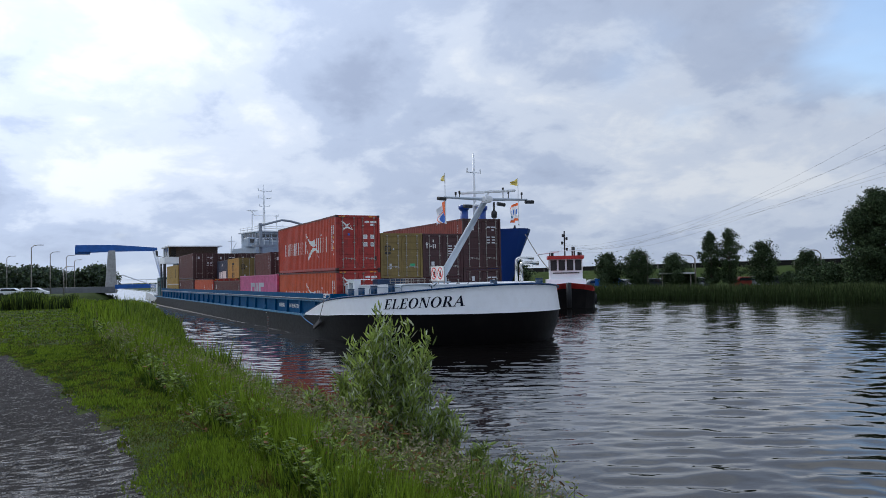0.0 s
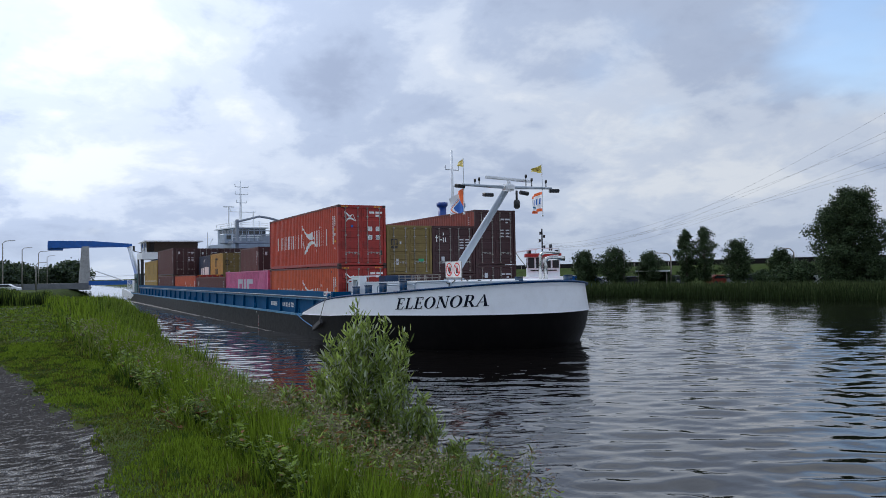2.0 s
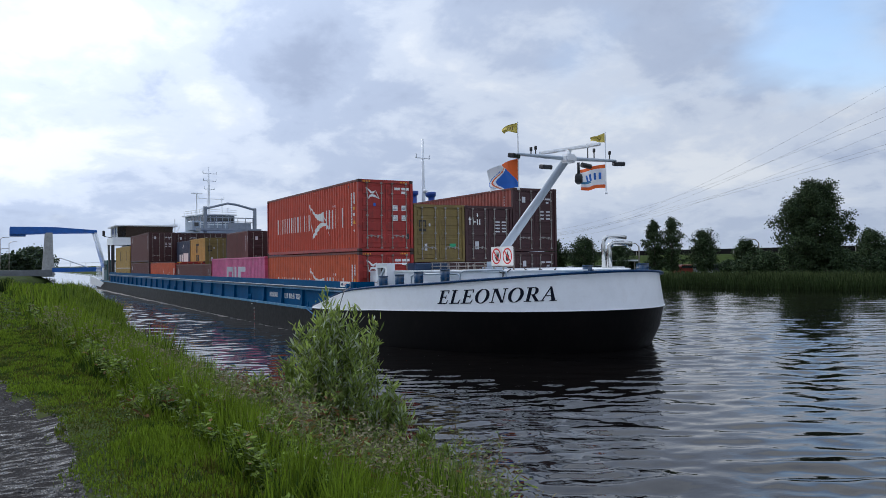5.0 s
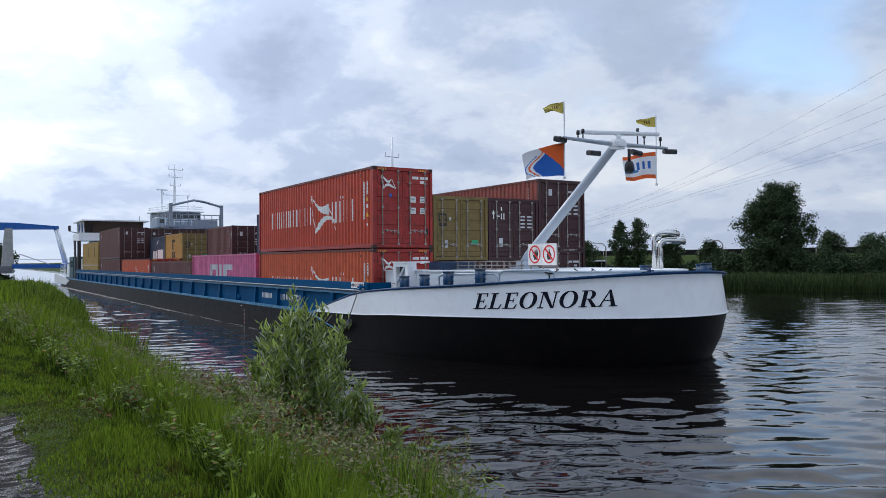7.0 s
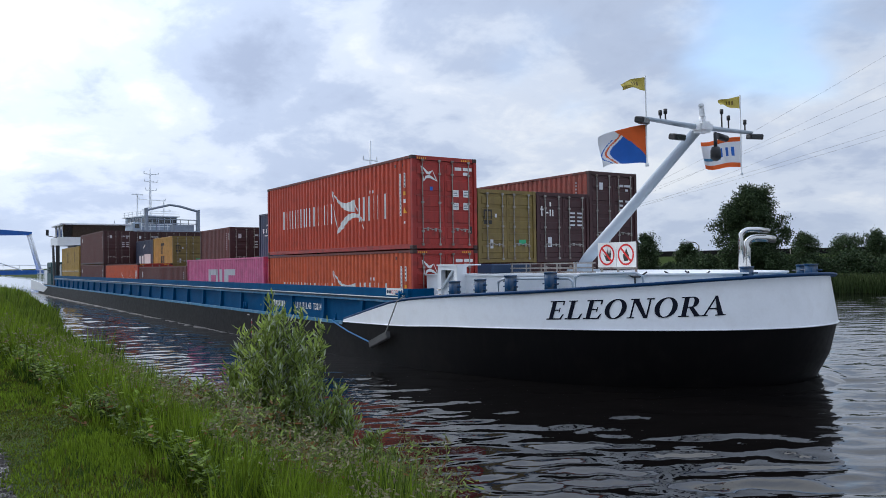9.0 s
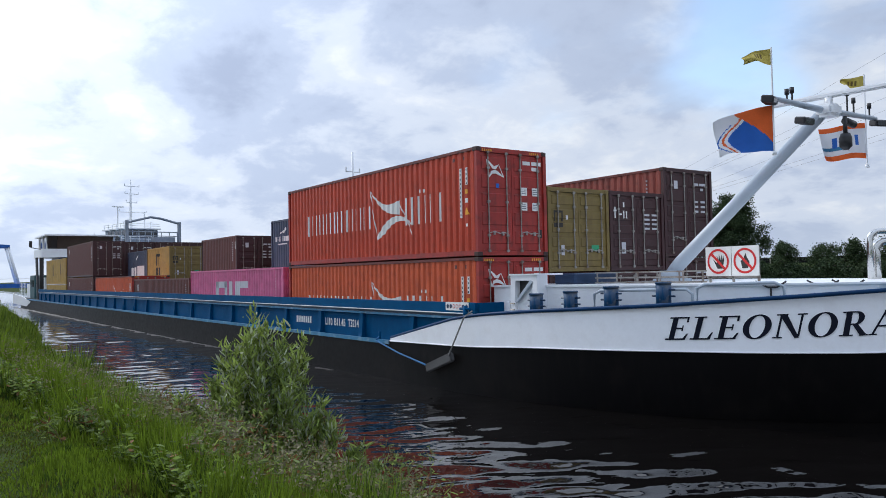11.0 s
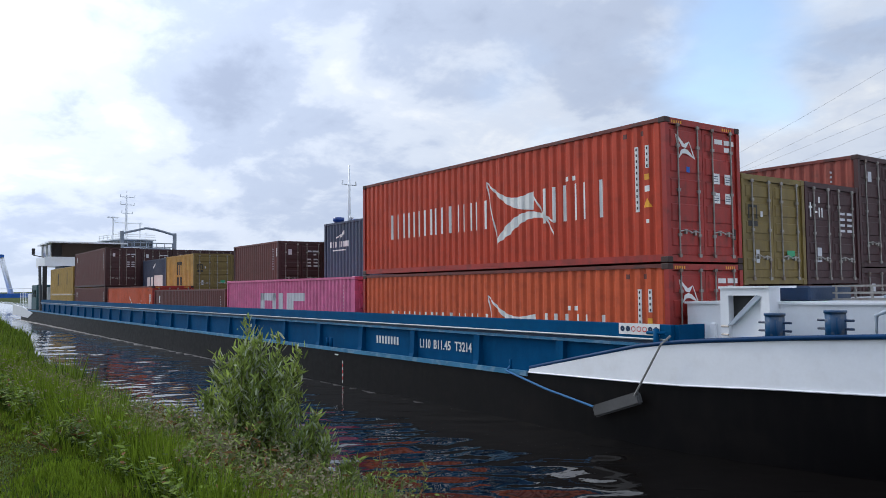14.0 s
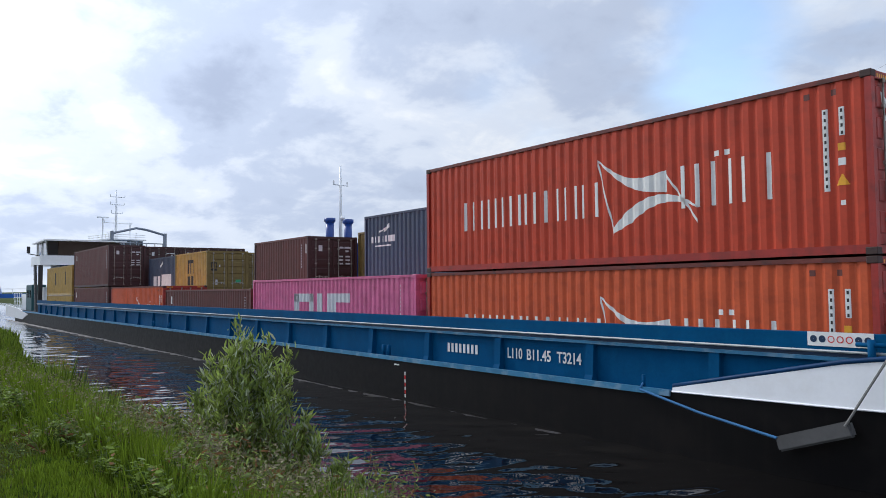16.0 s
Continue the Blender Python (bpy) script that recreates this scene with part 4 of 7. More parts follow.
    for x in (-13.4, -34.6, -37.5, -58, -72):
        part_mesh("mooring_bitt", bo, barge).location = (x, 0, 0)
    # trunk on the foredeck
    bm = bmesh.new()
    o = outline(0.15, 1.15)
    o = [p for p in o if p.x < 8.4]
    prism(bm, [(p.x, p.y) for p in o], "z", 1.60, 2.66)
    t = P("deck_trunk", bm, M["white"], barge, "low white deckhouse trunk")
    bm = bmesh.new()
    prism(bm, [(p.x, p.y) for p in [q for q in outline(0.12, 1.10) if q.x < 8.5]], "z", 2.66, 2.70)
    P("trunk_rim", bm, M["white"], t)
    # companionway door frame with a diagonal brace
    bm = bmesh.new()
    y0, y1 = 0.28, 0.62
    box(bm, 0.95, 1.12, y0, y1, 1.62, 2.95)
    box(bm, 1.78, 1.95, y0, y1, 1.62, 2.95)
    box(bm, 1.12, 1.78, y0, y1, 2.82, 2.95)
    box(bm, 0.93, 1.97, y0 - 0.03, y1 + 0.5, 2.95, 2.99)
    cw = P("companionway", bm, M["white"], barge, "white companionway with a triangular opening")
    bm = bmesh.new()
    prism(bm, [(1.12, 1.62), (1.78, 1.62), (1.78, 2.82), (1.62, 2.82), (1.12, 2.35)], "y", y0 + 0.08, y0 + 0.12)
    P("door", bm, M["white"], cw)
    bm = bmesh.new()
    prism(bm, [(1.10, 2.28), (1.20, 2.28), (1.80, 2.80), (1.70, 2.83)], "y", y0 - 0.01, y0 + 0.06)
    P("brace", bm, M["crane_grey"], cw)
    bm = bmesh.new()
    box(bm, 1.12, 1.78, y0 + 0.16, y0 + 0.18, 2.3, 2.82)
    P("window", bm, M["dark"], cw)
    bm = bmesh.new()
    for z in (1.95, 2.1, 2.25):
        tube(bm, [(1.0, y0 - 0.05, z), (1.14, y0 - 0.05, z)], 0.02, 6)
    P("handle", bm, M["galv"], cw)
    bm = bmesh.new()
    box(bm, 0.62, 0.74, 0.40, 0.48, 1.95, 2.30)
    bevel(bm, 0.02)
    P("locker", bm, M["white"], barge)
    bm = bmesh.new()
    box(bm, 1.25, 2.0, 1.5, 3.0, 2.70, 2.98)
    bevel(bm, 0.03)
    P("hatch_box", bm, M["blue_dark"], barge, "dark blue hatch box")
    # aluminium gangway stowed on top
    gw = bmesh.new()
    for y in (2.1, 2.8):
        for z in (2.71, 2.83, 2.96):
            box(gw, 2.1, 4.9, y, y + 0.05, z, z + 0.035)
        for k in range(5):
            box(gw, 2.15 + k * 0.66, 2.18 + k * 0.66, y + 0.01, y + 0.04, 2.745, 2.96)
    for k in range(12):
        box(gw, 2.2 + k * 0.23, 2.24 + k * 0.23, 2.15, 2.8, 2.715, 2.735)
    P("gangway", gw, M["galv"], barge, "stowed aluminium gangway")
    # bollards with cross bars
    bm = bmesh.new()
    tube(bm, [(0, 0, 0.0), (0, 0, 0.46)], 0.16, 18)
    tube(bm, [(0, 0, 0.46), (0, 0, 0.50)], 0.175, 18)
    bars = bmesh.new()
    for z in (0.20, 0.34):
        tube(bars, [(-0.30, 0, z), (0.30, 0, z)], 0.022, 6)
    b_me, bar_me = mesh_of("bollard", bm, M["bollard"]), mesh_of("cross_bar", bars, M["blue_dark"])
    for x, y, z in ((2.2, 0.02, 2.02), (3.15, 0.22, 2.08), (4.15, 0.48, 2.18), (5.2, 0.95, 2.26), (8.35, 4.6, 2.34), (8.36, 7.0, 2.36), (8.74, 6.75, 2.38)):
        b = part_mesh("bollard", b_me, barge)
        b.location = (x, y, z)
        part_mesh("cross_bar", bar_me, b)
        bm = bmesh.new()
        tube(bm, [(0, 0, 1.62 - z), (0, 0, 0)], 0.12, 10)
        part("pedestal", bm, M["blue"], b)
    # fairleads and hand rails on the foredeck
    bm = bmesh.new()
    tube(bm, [(5.9, 1.15, 2.2), (5.9, 1.15, 2.62), (6.05, 1.2, 2.7), (7.1, 2.0, 2.72), (7.25, 2.1, 2.64), (7.25, 2.1, 2.3)], 0.035, 8)
    P("deck_rail", bm, M["crane_grey"], barge)
    bm = bmesh.new()
    tube(bm, [(3.7, 0.42, 2.0), (3.7, 0.42, 2.5), (3.85, 0.47, 2.58), (5.6, 1.2, 2.60), (5.7, 1.25, 2.5), (5.7, 1.25, 2.1)], 0.035, 8)
    P("deck_rail", bm, M["crane_grey"], barge)
    for x, y in ((6.9, 2.2), (7.6, 2.9), (7.9, 3.3)):
        bm = bmesh.new()
        tube(bm, [(x - 0.25, y - 0.15, 2.75), (x - 0.05, y - 0.03, 2.62), (x + 0.1, y + 0.06, 2.62), (x + 0.25, y + 0.15, 2.74)], 0.02, 6)
        tube(bm, [(x, y, 2.3), (x, y, 2.62)], 0.02, 6)
        P("fairlead", bm, M["dark"], barge)
    # swan-neck vent pipes
    for y, h, r in ((6.85, 3.86, 0.075), (7.12, 3.62, 0.105)):
        bm = bmesh.new()
        pts = [(6.6, y, 1.6), (6.6, y, h - 0.30)] + [(6.6 + 0.14 - 0.14 * math.cos(a), y + 0.20 * (1 - math.cos(a)), h - 0.22 + 0.22 * math.sin(a)) for a in (0.4, 0.8, 1.2, 1.57)] + [(6.84, y + 0.46, h), (6.95, y + 0.78, h - 0.04)]
        tube(bm, pts, r, 14)
        P("vent_pipe", bm, M["steel_bright"], barge, "bright steel swan-neck vent")
    # prohibition sign
    bm = bmesh.new()
    for x in (4.62, 5.24, 5.88):
        box(bm, x, x + 0.05, 3.31, 3.35, 2.66, 3.5)
    box(bm, 4.56, 5.94, 3.31, 3.35, 2.80, 2.86)
    sg = P("warning_sign", bm, M["galv"], barge, "white boards with red prohibition rings")
    for x in (4.56, 5.26):
        bm = bmesh.new()
        box(bm, x, x + 0.68, 3.28, 3.30, 2.85, 3.53)
        bd = P("board", bm, M["white_mark"], sg)
        cx, cz = x + 0.34, 3.19
        bm = bmesh.new()
        torus_ring(bm, (cx, cz), 0.29, 0.05, "y", 3.274)
        P("ring", bm, M["sign_red"], bd)
        bm = bmesh.new()
        prism(bm, [(cx + a, cz + b) for a, b in ((-0.20, 0.16), (-0.16, 0.20), (0.20, -0.16), (0.16, -0.20))], "y", 3.272, 3.276)
        P("bar", bm, M["sign_red"], bd)
        bm = bmesh.new()
        if x < 5:
            prism(bm, [(cx + a, cz + b) for a, b in ((-0.02, -0.17), (0.12, -0.17), (0.16, 0.02), (0.14, 0.15), (0.11, 0.02), (0.09, 0.17), (0.06, 0.02), (0.03, 0.18), (0.01, 0.02), (-0.03, 0.14), (-0.04, -0.03), (-0.14, 0.06))], "y", 3.277, 3.279)
        else:
            prism(bm, [(cx + a, cz + b) for a, b in ((-0.07, -0.17), (0.07, -0.17), (0.12, -0.03), (0.05, 0.08), (0.02, 0.18), (-0.03, 0.06), (-0.11, 0.0))], "y", 3.277, 3.279)
        P("symbol", bm, M["dark_mark"], bd)
    # light mast with its crossbar
    bm = bmesh.new()
    tube(bm, [(2.2, 4.95, 2.70), (2.2, 4.95, 3.0)], 0.30, 16)
    box(bm, 1.85, 2.6, 4.6, 5.3, 2.66, 2.78)
    mast = P("mast", bm, M["crane_grey"], barge, "pale grey raked foremast carrying radar and lights")
    bm = bmesh.new()
    tube(bm, [(2.15, 4.93, 2.85), (2.5, 4.97, 3.20), (6.40, 5.38, 6.66)], [0.16, 0.185, 0.135], 16)
    P("boom", bm, M["crane_grey"], mast)
    bm = bmesh.new()
    tube(bm, [(6.47, 3.15, 6.70), (6.45, 5.3, 6.66), (6.46, 7.65, 6.70)], [0.05, 0.08, 0.05], 10)
    P("crossbar", bm, M["crane_grey"], mast)
    bm = bmesh.new()
    box(bm, 6.3, 6.72, 5.12, 5.62, 6.50, 6.80)
    bevel(bm, 0.07, 2)
    tube(bm, [(6.5, 5.4, 6.79), (6.5, 5.4, 6.96)], 0.09, 10)
    P("radar_base", bm, M["white"], mast)
    bm = bmesh.new()
    v = box(bm, -1.4, 1.4, -0.07, 0.07, -0.05, 0.07)
    bevel(bm, 0.03, 2)
    sc = P("radar_scanner", bm, M["white"], mast, "white rotating radar scanner bar")
    sc.location = (6.5, 5.4, 7.0)
    MOVING_PARTS["radar"] = sc
    for y, z, r in ((3.0, 6.62, 20), (4.35, 6.30, 0), (7.75, 6.58, -20)):
        bm = bmesh.new()
        box(bm, -0.13, 0.13, -0.22, 0.22, -0.07, 0.09)
        bevel(bm, 0.03)
        fl = P("floodlight", bm, M["dark"], mast)
        fl.location, fl.rotation_euler = (6.5, y, z), (0, radians(10), radians(r))
        bm = bmesh.new()
        box(bm, 0.131, 0.14, -0.18, 0.18, -0.05, 0.06)
        P("lens", bm, M["glass"], fl)
    bm = bmesh.new()
    tube(bm, [(6.75, 5.62, 6.5), (6.75, 5.62, 6.05)], 0.05, 8)
    tube(bm, [(6.75, 5.62, 6.10), (6.75, 5.62, 6.0), (6.75, 5.62, 5.80), (6.75, 5.62, 5.72)], [0.10, 0.14, 0.14, 0.06], 12)
    tube(bm, [(6.6, 5.9, 6.45), (6.6, 6.3, 6.40)], 0.09, 10)
    P("camera_dome", bm, M["dark"], mast)
    bm = bmesh.new()
    for y, z in ((3.75, 0.22), (3.95, 0.28), (6.3, 0.5), (6.6, 0.35), (7.35, 0.3)):
        if bm is None:
            bm = bmesh.new()
        tube(bm, [(6.46, y, 6.7), (6.46, y, 6.7 + z)], 0.022, 6)
        tube(bm, [(6.46, y, 6.7 + z - 0.08), (6.46, y, 6.7 + z + 0.05)], 0.05, 8)
        P("nav_light", bm, M["dark"], mast)
        bm = None
    def paint_a(u, v):
        if v < 0.80 - 1.25 * u:
            return 1
        s = u - 0.62 - 0.20 * math.sin(5.2 * v - 1.9)
        return 0 if s < -0.02 else 2 if s < 0.05 else 1 if s < 0.10 else 0 if 0.16 < s < 0.19 and v > 0.25 else 2
    def paint_b(u, v):
        if v < 0.15 or v > 0.84:
            return 1
        if 0.12 < u < 0.75 and 0.33 < v < 0.62 and int(u * 12) % 2 == 0:
            return 0
        return 3 if u > 0.55 and 0.6 < v < 0.7 else 2
    for y, top, low, paint, mats in ((3.2, 7.82, 5.52, paint_a, (M["flag_blue"], M["flag_orange"], M["flag_white"], M["flag_white"])),
                                     (7.15, 7.75, 5.50, paint_b, (M["flag_blue"], M["flag_orange"], M["flag_white"], M["blue_light"]))):
        bm = bmesh.new()
        tube(bm, [(6.46, y, low), (6.46, y, top)], 0.02, 6)
        tube(bm, [(6.46, y, low - 0.06), (6.46, y, low + 0.02)], 0.05, 8)
        pl = P("flagpole", bm, M["white"], mast)
        f1 = wavy_flag(1.25 if y < 5 else 1.08, 1.0 if y < 5 else 0.88, 0.26 if y < 5 else 0.10, y, paint, mats, "flag", pl, 0.16, 0.22 if y < 5 else 0.10)
        tagged(f1, "blue orange and white house flag" if y < 5 else "white flag with orange borders and blue strokes")
        f1.location = (6.44, y, 6.55)
        f2 = wavy_flag(0.62, 0.36, 0.06, y + 2, lambda u, v: 0 if not (0.3 < u < 0.6 and 0.3 < v < 0.7 and int(u * 16) % 2) else 1, (M["flag_yellow"], M["olive"]), "pennant", pl, 0.08, 0.62)
        tagged(f2, "small yellow pennant")
        f2.location = (6.44, y, top - 0.03)
        MOVING_PARTS["flag%d" % (y > 5)] = (f1, f2)
    # slack fender and its lines
    bm = bmesh.new()
    box(bm, -0.62, 0.62, -0.13, 0.0, -0.12, 0.12)
    bevel(bm, 0.03, 2)
    fd = P("fender", bm, M["grey_rubber"], barge, "grey rubber plank fender hung on lines")
    fd.location, fd.rotation_euler = (-0.62, -0.80, 0.72), (0, radians(-19), 0)
    bm = bmesh.new()
    tube(bm, [(-4.0, -0.72, 1.20), (-3.98, -0.84, 1.10), (-2.6, -0.90, 0.83), (-1.2, -0.92, 0.62)], 0.024, 6)
    P("rope", bm, M["rope_blue"], barge, "blue rope")
    bm = bmesh.new()
    tube(bm, [(0.48, -0.60, 2.08), (0.46, -0.84, 1.94), (-0.12, -0.93, 0.95)], 0.02, 6)
    P("rope", bm, M["rope_grey"], barge)
    bm = bmesh.new()
    tube(bm, [(-4.0, -0.70, 1.08), (-4.0, -0.70, 1.36)], 0.035, 8)
    P("cleat", bm, M["blue"], barge)
    bm = bmesh.new()
    tube(bm, [(0.12, -0.55, 1.7), (0.12, -0.55, 2.2)], 0.06, 8)
    tube(bm, [(-0.1, -0.55, 2.12), (0.35, -0.55, 2.12)], 0.035, 8)
    P("cleat", bm, M["blue"], barge)
    # safety notice on the coaming
    bm = bmesh.new()
    box(bm, -0.92, 0.10, -0.432, -0.422, 2.06, 2.28)
    nt_ = P("notice", bm, M["white_mark"], barge, "white safety notice strip with round symbols")
    for i in range(7):
        bm = bmesh.new()
        c = (-0.82 + i * 0.14, 2.17)
        torus_ring(bm, c, 0.055, 0.015 if i in (2, 3, 4) else 0.05, "y", -0.436)
        P("symbol", bm, M["sign_red"] if i in (2, 3, 4) else M["blue_dark"], nt_)
    # writing on the coaming
    for word, dx, wide in (("L110", 0.0, 0.52), ("B11.45", 0.68, 0.79), ("T3214", 1.66, 0.74)):
        lettering("lettering", word, 0.34, M["white_mark"], barge, pose(-8.36 + dx, -0.335, 1.37, 90), bold=0.006, width=wide)
    for i in range(8):
        bm = bmesh.new()
        x = -10.78 + i * 0.168
        box(bm, x, x + 0.09, -0.338, -0.330, 1.37, 1.60)
        P("number_bar", bm, M["white_mark"], barge, "white bar of the registration number")
    # draught marks
    for i in range(7):
        z = 0.66 - 0.1 * i
        bm = bmesh.new()
        box(bm, -12.23, -12.18, -0.758, -0.752, z, z + 0.09)
        P("draught_mark", bm, M["sign_red"] if i % 2 else M["white_mark"], barge)
    bm = bmesh.new()
    box(bm, -12.75, -12.5, -0.758, -0.752, 0.9, 0.94)
    P("draught_mark", bm, M["white_mark"], barge)


def glyph(ch):
    """Bold serif capitals as convex pieces in a box one unit high; returns pieces and advance."""
    r = lambda x0, x1, y0, y1: [(x0, y0), (x1, y0), (x1, y1), (x0, y1)]

    def ring(cx, cy, ax, ay, bx, by, a0, a1, n=20):
        out = []
        for k in range(n):
            t0, t1 = radians(a0 + (a1 - a0) * k / n), radians(a0 + (a1 - a0) * (k + 1) / n)
            out.append([(cx + ax * math.cos(t0), cy + ay * math.sin(t0)), (cx + ax * math.cos(t1), cy + ay * math.sin(t1)),
                        (cx + bx * math.cos(t1), cy + by * math.sin(t1)), (cx + bx * math.cos(t0), cy + by * math.sin(t0))])
        return out
    stem, feet = r(0.12, 0.31, 0.05, 0.95), [r(0.0, 0.43, 0, 0.055), r(0.0, 0.43, 0.945, 1)]
    if ch == "E":
        return [stem, r(0, 0.72, 0, 0.065), r(0, 0.70, 0.935, 1), r(0.31, 0.55, 0.47, 0.535), r(0.63, 0.70, 0.76, 0.935), [(0.62, 0.065), (0.72, 0.065), (0.78, 0.27), (0.72, 0.27)], r(0.51, 0.56, 0.38, 0.63)], 0.88
    if ch == "L":
        return [stem, r(0, 0.70, 0, 0.065), feet[1], [(0.60, 0.065), (0.70, 0.065), (0.76, 0.30), (0.70, 0.30)]], 0.84
    if ch == "O":
        return ring(0.46, 0.5, 0.46, 0.52, 0.25, 0.465, 0, 360, 28), 1.02
    if ch == "N":
        return [r(0.12, 0.19, 0.05, 0.95), r(0.78, 0.85, 0.05, 0.95), [(0.10, 0.95), (0.70, 0.0), (0.85, 0.0), (0.34, 0.95)], r(0, 0.31, 0, 0.055), r(0.0, 0.36, 0.945, 1), r(0.66, 0.97, 0.945, 1)], 1.06
    if ch == "R":
        return [stem, *feet, r(0.31, 0.46, 0.945, 1), r(0.31, 0.46, 0.45, 0.505)] + ring(0.45, 0.725, 0.27, 0.275, 0.08, 0.22, -90, 90, 14) + [[(0.36, 0.47), (0.54, 0.47), (0.86, 0.03), (0.64, 0.03)], r(0.62, 0.90, 0, 0.055)], 0.92
    return [[(0.08, 0.03), (0.16, 0.03), (0.49, 0.95), (0.44, 1.0)], [(0.40, 1.0), (0.52, 1.0), (0.88, 0.03), (0.65, 0.03)], r(0.24, 0.66, 0.33, 0.395), r(0, 0.26, 0, 0.055), r(0.55, 0.97, 0, 0.055)], 1.0


def name_on_bow():
    """The ship's name in serif capitals, laid round the turn of the bow."""
    o = outline(0.0)
    s, pos = 0.0, []
    for a, b in zip(o, o[1:]):
        pos.append((s, a, b))
        s += (b - a).length

    def place(u, h):
        for k, a, b in pos:
            l = (b - a).length
            if k <= u <= k + l:
                d = (b - a) / l
                p = a + d * (u - k)
                n = Vector((d.y, -d.x))
                zt, zs_ = lerp_table(Z_TOP, p.x), lerp_table(Z_SPLIT, p.x)
                z = NAME_Z0 + (NAME_Z1 - NAME_Z0) * (u - NAME_S0) / NAME_L + h
                ins = -0.012 + (0.16 * bowness(p.x) + 0.012) * max(0, min(1, (z - zs_) / (zt - zs_)))
                q = p - n * (ins - 0.016)
                return (q.x, q.y, z)
        return (0, 0, 0)
    word = [glyph(c) for c in "ELEONORA"]
    k = NAME_L / (sum(w for _, w in word) + 0.15)
    x = 0.0
    for pieces, w in word:
        bm = bmesh.new()
        for pc in pieces:
            bm.faces.new([bm.verts.new((px, py, 0)) for px, py in pc])
        bmesh.ops.triangulate(bm, faces=bm.faces)
        bmesh.ops.subdivide_edges(bm, edges=[e for e in bm.edges if e.calc_length() > 0.35], cuts=2, use_grid_fill=False)
        bmesh.ops.triangulate(bm, faces=bm.faces)
        for v in bm.verts:
            v.co = Vector(place(NAME_S0 + (x + v.co.x + 0.2 * v.co.y) * k, v.co.y * NAME_H))
        part("letter", bm, M["name_ink"], barge, "dark blue serif letter of the name ELEONORA")
        x += w


NAME_S0, NAME_L, NAME_H, NAME_Z0, NAME_Z1 = 5.83, 4.30, 0.45, 1.60, 1.76


def build_stern():
    P = part
    bm = bmesh.new()
    box(bm, -92.5, -81.5, 0.9, 9.2, 1.08, 3.6)
    P("aft_house", bm, M["white"], barge)
    bm = bmesh.new()
    box(bm, -84.5, -84.1, 0.35, 0.75, 1.08, 5.9)
    prism(bm, [(-83.2, 1.1), (-82.4, 1.1), (-83.6, 5.9), (-84.3, 5.9)], "y", -0.1, 0.1)
    for i in range(9):
        box(bm, -84.2 + i * 0.1, -83.7 + i * 0.1, -0.12, 0.12, 1.5 + 0.48 * (8 - i), 1.56 + 0.48 * (8 - i))
    P("ladder_tower", bm, M["dark"], barge, "dark stair column under the wheelhouse")
    bm = bmesh.new()
    box(bm, -91.5, -87.5, 0.2, 1.6, 1.08, 3.9)
    bevel(bm, 0.06)
    P("deck_cabin", bm, M["teal"], barge, "dark teal deck cabin")
    for i in range(3):
        bm = bmesh.new()
        box(bm, -91.0 + i * 1.15, -90.3 + i * 1.15, 0.18, 0.20, 2.5, 3.3)
        P("cabin_window", bm, M["glass"], barge)
    bm = bmesh.new()
    box(bm, -90, -84.6, 2.4, 8.0, 3.6, 6.0)
    P("wheelhouse_column", bm, M["blue_dark"], barge)
    bm = bmesh.new()
    box(bm, -91, -84.4, 0.55, 8.6, 5.95, 6.95)
    wh = P("wheelhouse", bm, M["white"], barge, "wide white wheelhouse with brown tinted glazing")
    bm = bmesh.new()
    prism(bm, [(-91, 6.95), (-84.5, 6.95), (-84.0, 8.45), (-91, 8.45)], "y", 2.2, 8.3)
    P("glazing", bm, M["wh_brown"], wh)
    bm = bmesh.new()
    prism(bm, [(-90.9, 6.95), (-84.6, 6.95), (-84.1, 8.4), (-90.9, 8.4)], "y", 1.15, 2.18)
    P("side_window", bm, M["glass"], wh)
    for x in (-84.55, -87.5, -90.8):
        bm = bmesh.new()
        box(bm, x, x + 0.14, 1.05, 1.18, 6.95, 8.45)
        P("window_post", bm, M["white"], wh)
    bm = bmesh.new()
    box(bm, -92, -83.4, 0.75, 8.9, 8.45, 8.60)
    P("roof", bm, M["white"], wh)
    bm = bmesh.new()
    tube(bm, [(-85, 0.55, 6.9), (-85, -0.5, 7.1), (-85, -0.5, 7.2)], 0.05, 6)
    box(bm, -85.15, -84.9, -0.65, -0.35, 7.15, 7.85)
    P("mirror", bm, M["dark"], wh)
    bm = bmesh.new()
    prism(bm, [(-100.4, 0.35), (-86.5, 0.25), (-82.6, 0.85), (-90, 1.35), (-100.4, 1.65)], "y", -0.80, -0.70)
    P("stern_bulwark", bm, M["white"], barge)
    bm = bmesh.new()
    box(bm, -95.5, -92.5, 0.3, 3.0, 1.08, 2.9)
    box(bm, -98.5, -96.5, 0.8, 2.0, 1.08, 2.2)
    P("deck_locker", bm, M["white"], barge)
    bm = bmesh.new()
    for x in (-99, -97.5, -96, -94.5, -93):
        tube(bm, [(x, -0.1, 1.1), (x, -0.1, 3.0)], 0.03, 6)
    for z in (2.0, 2.5, 3.0):
        tube(bm, [(-99, -0.1, z), (-93, -0.1, z)], 0.03, 6)
    P("stern_rail", bm, M["white"], barge)


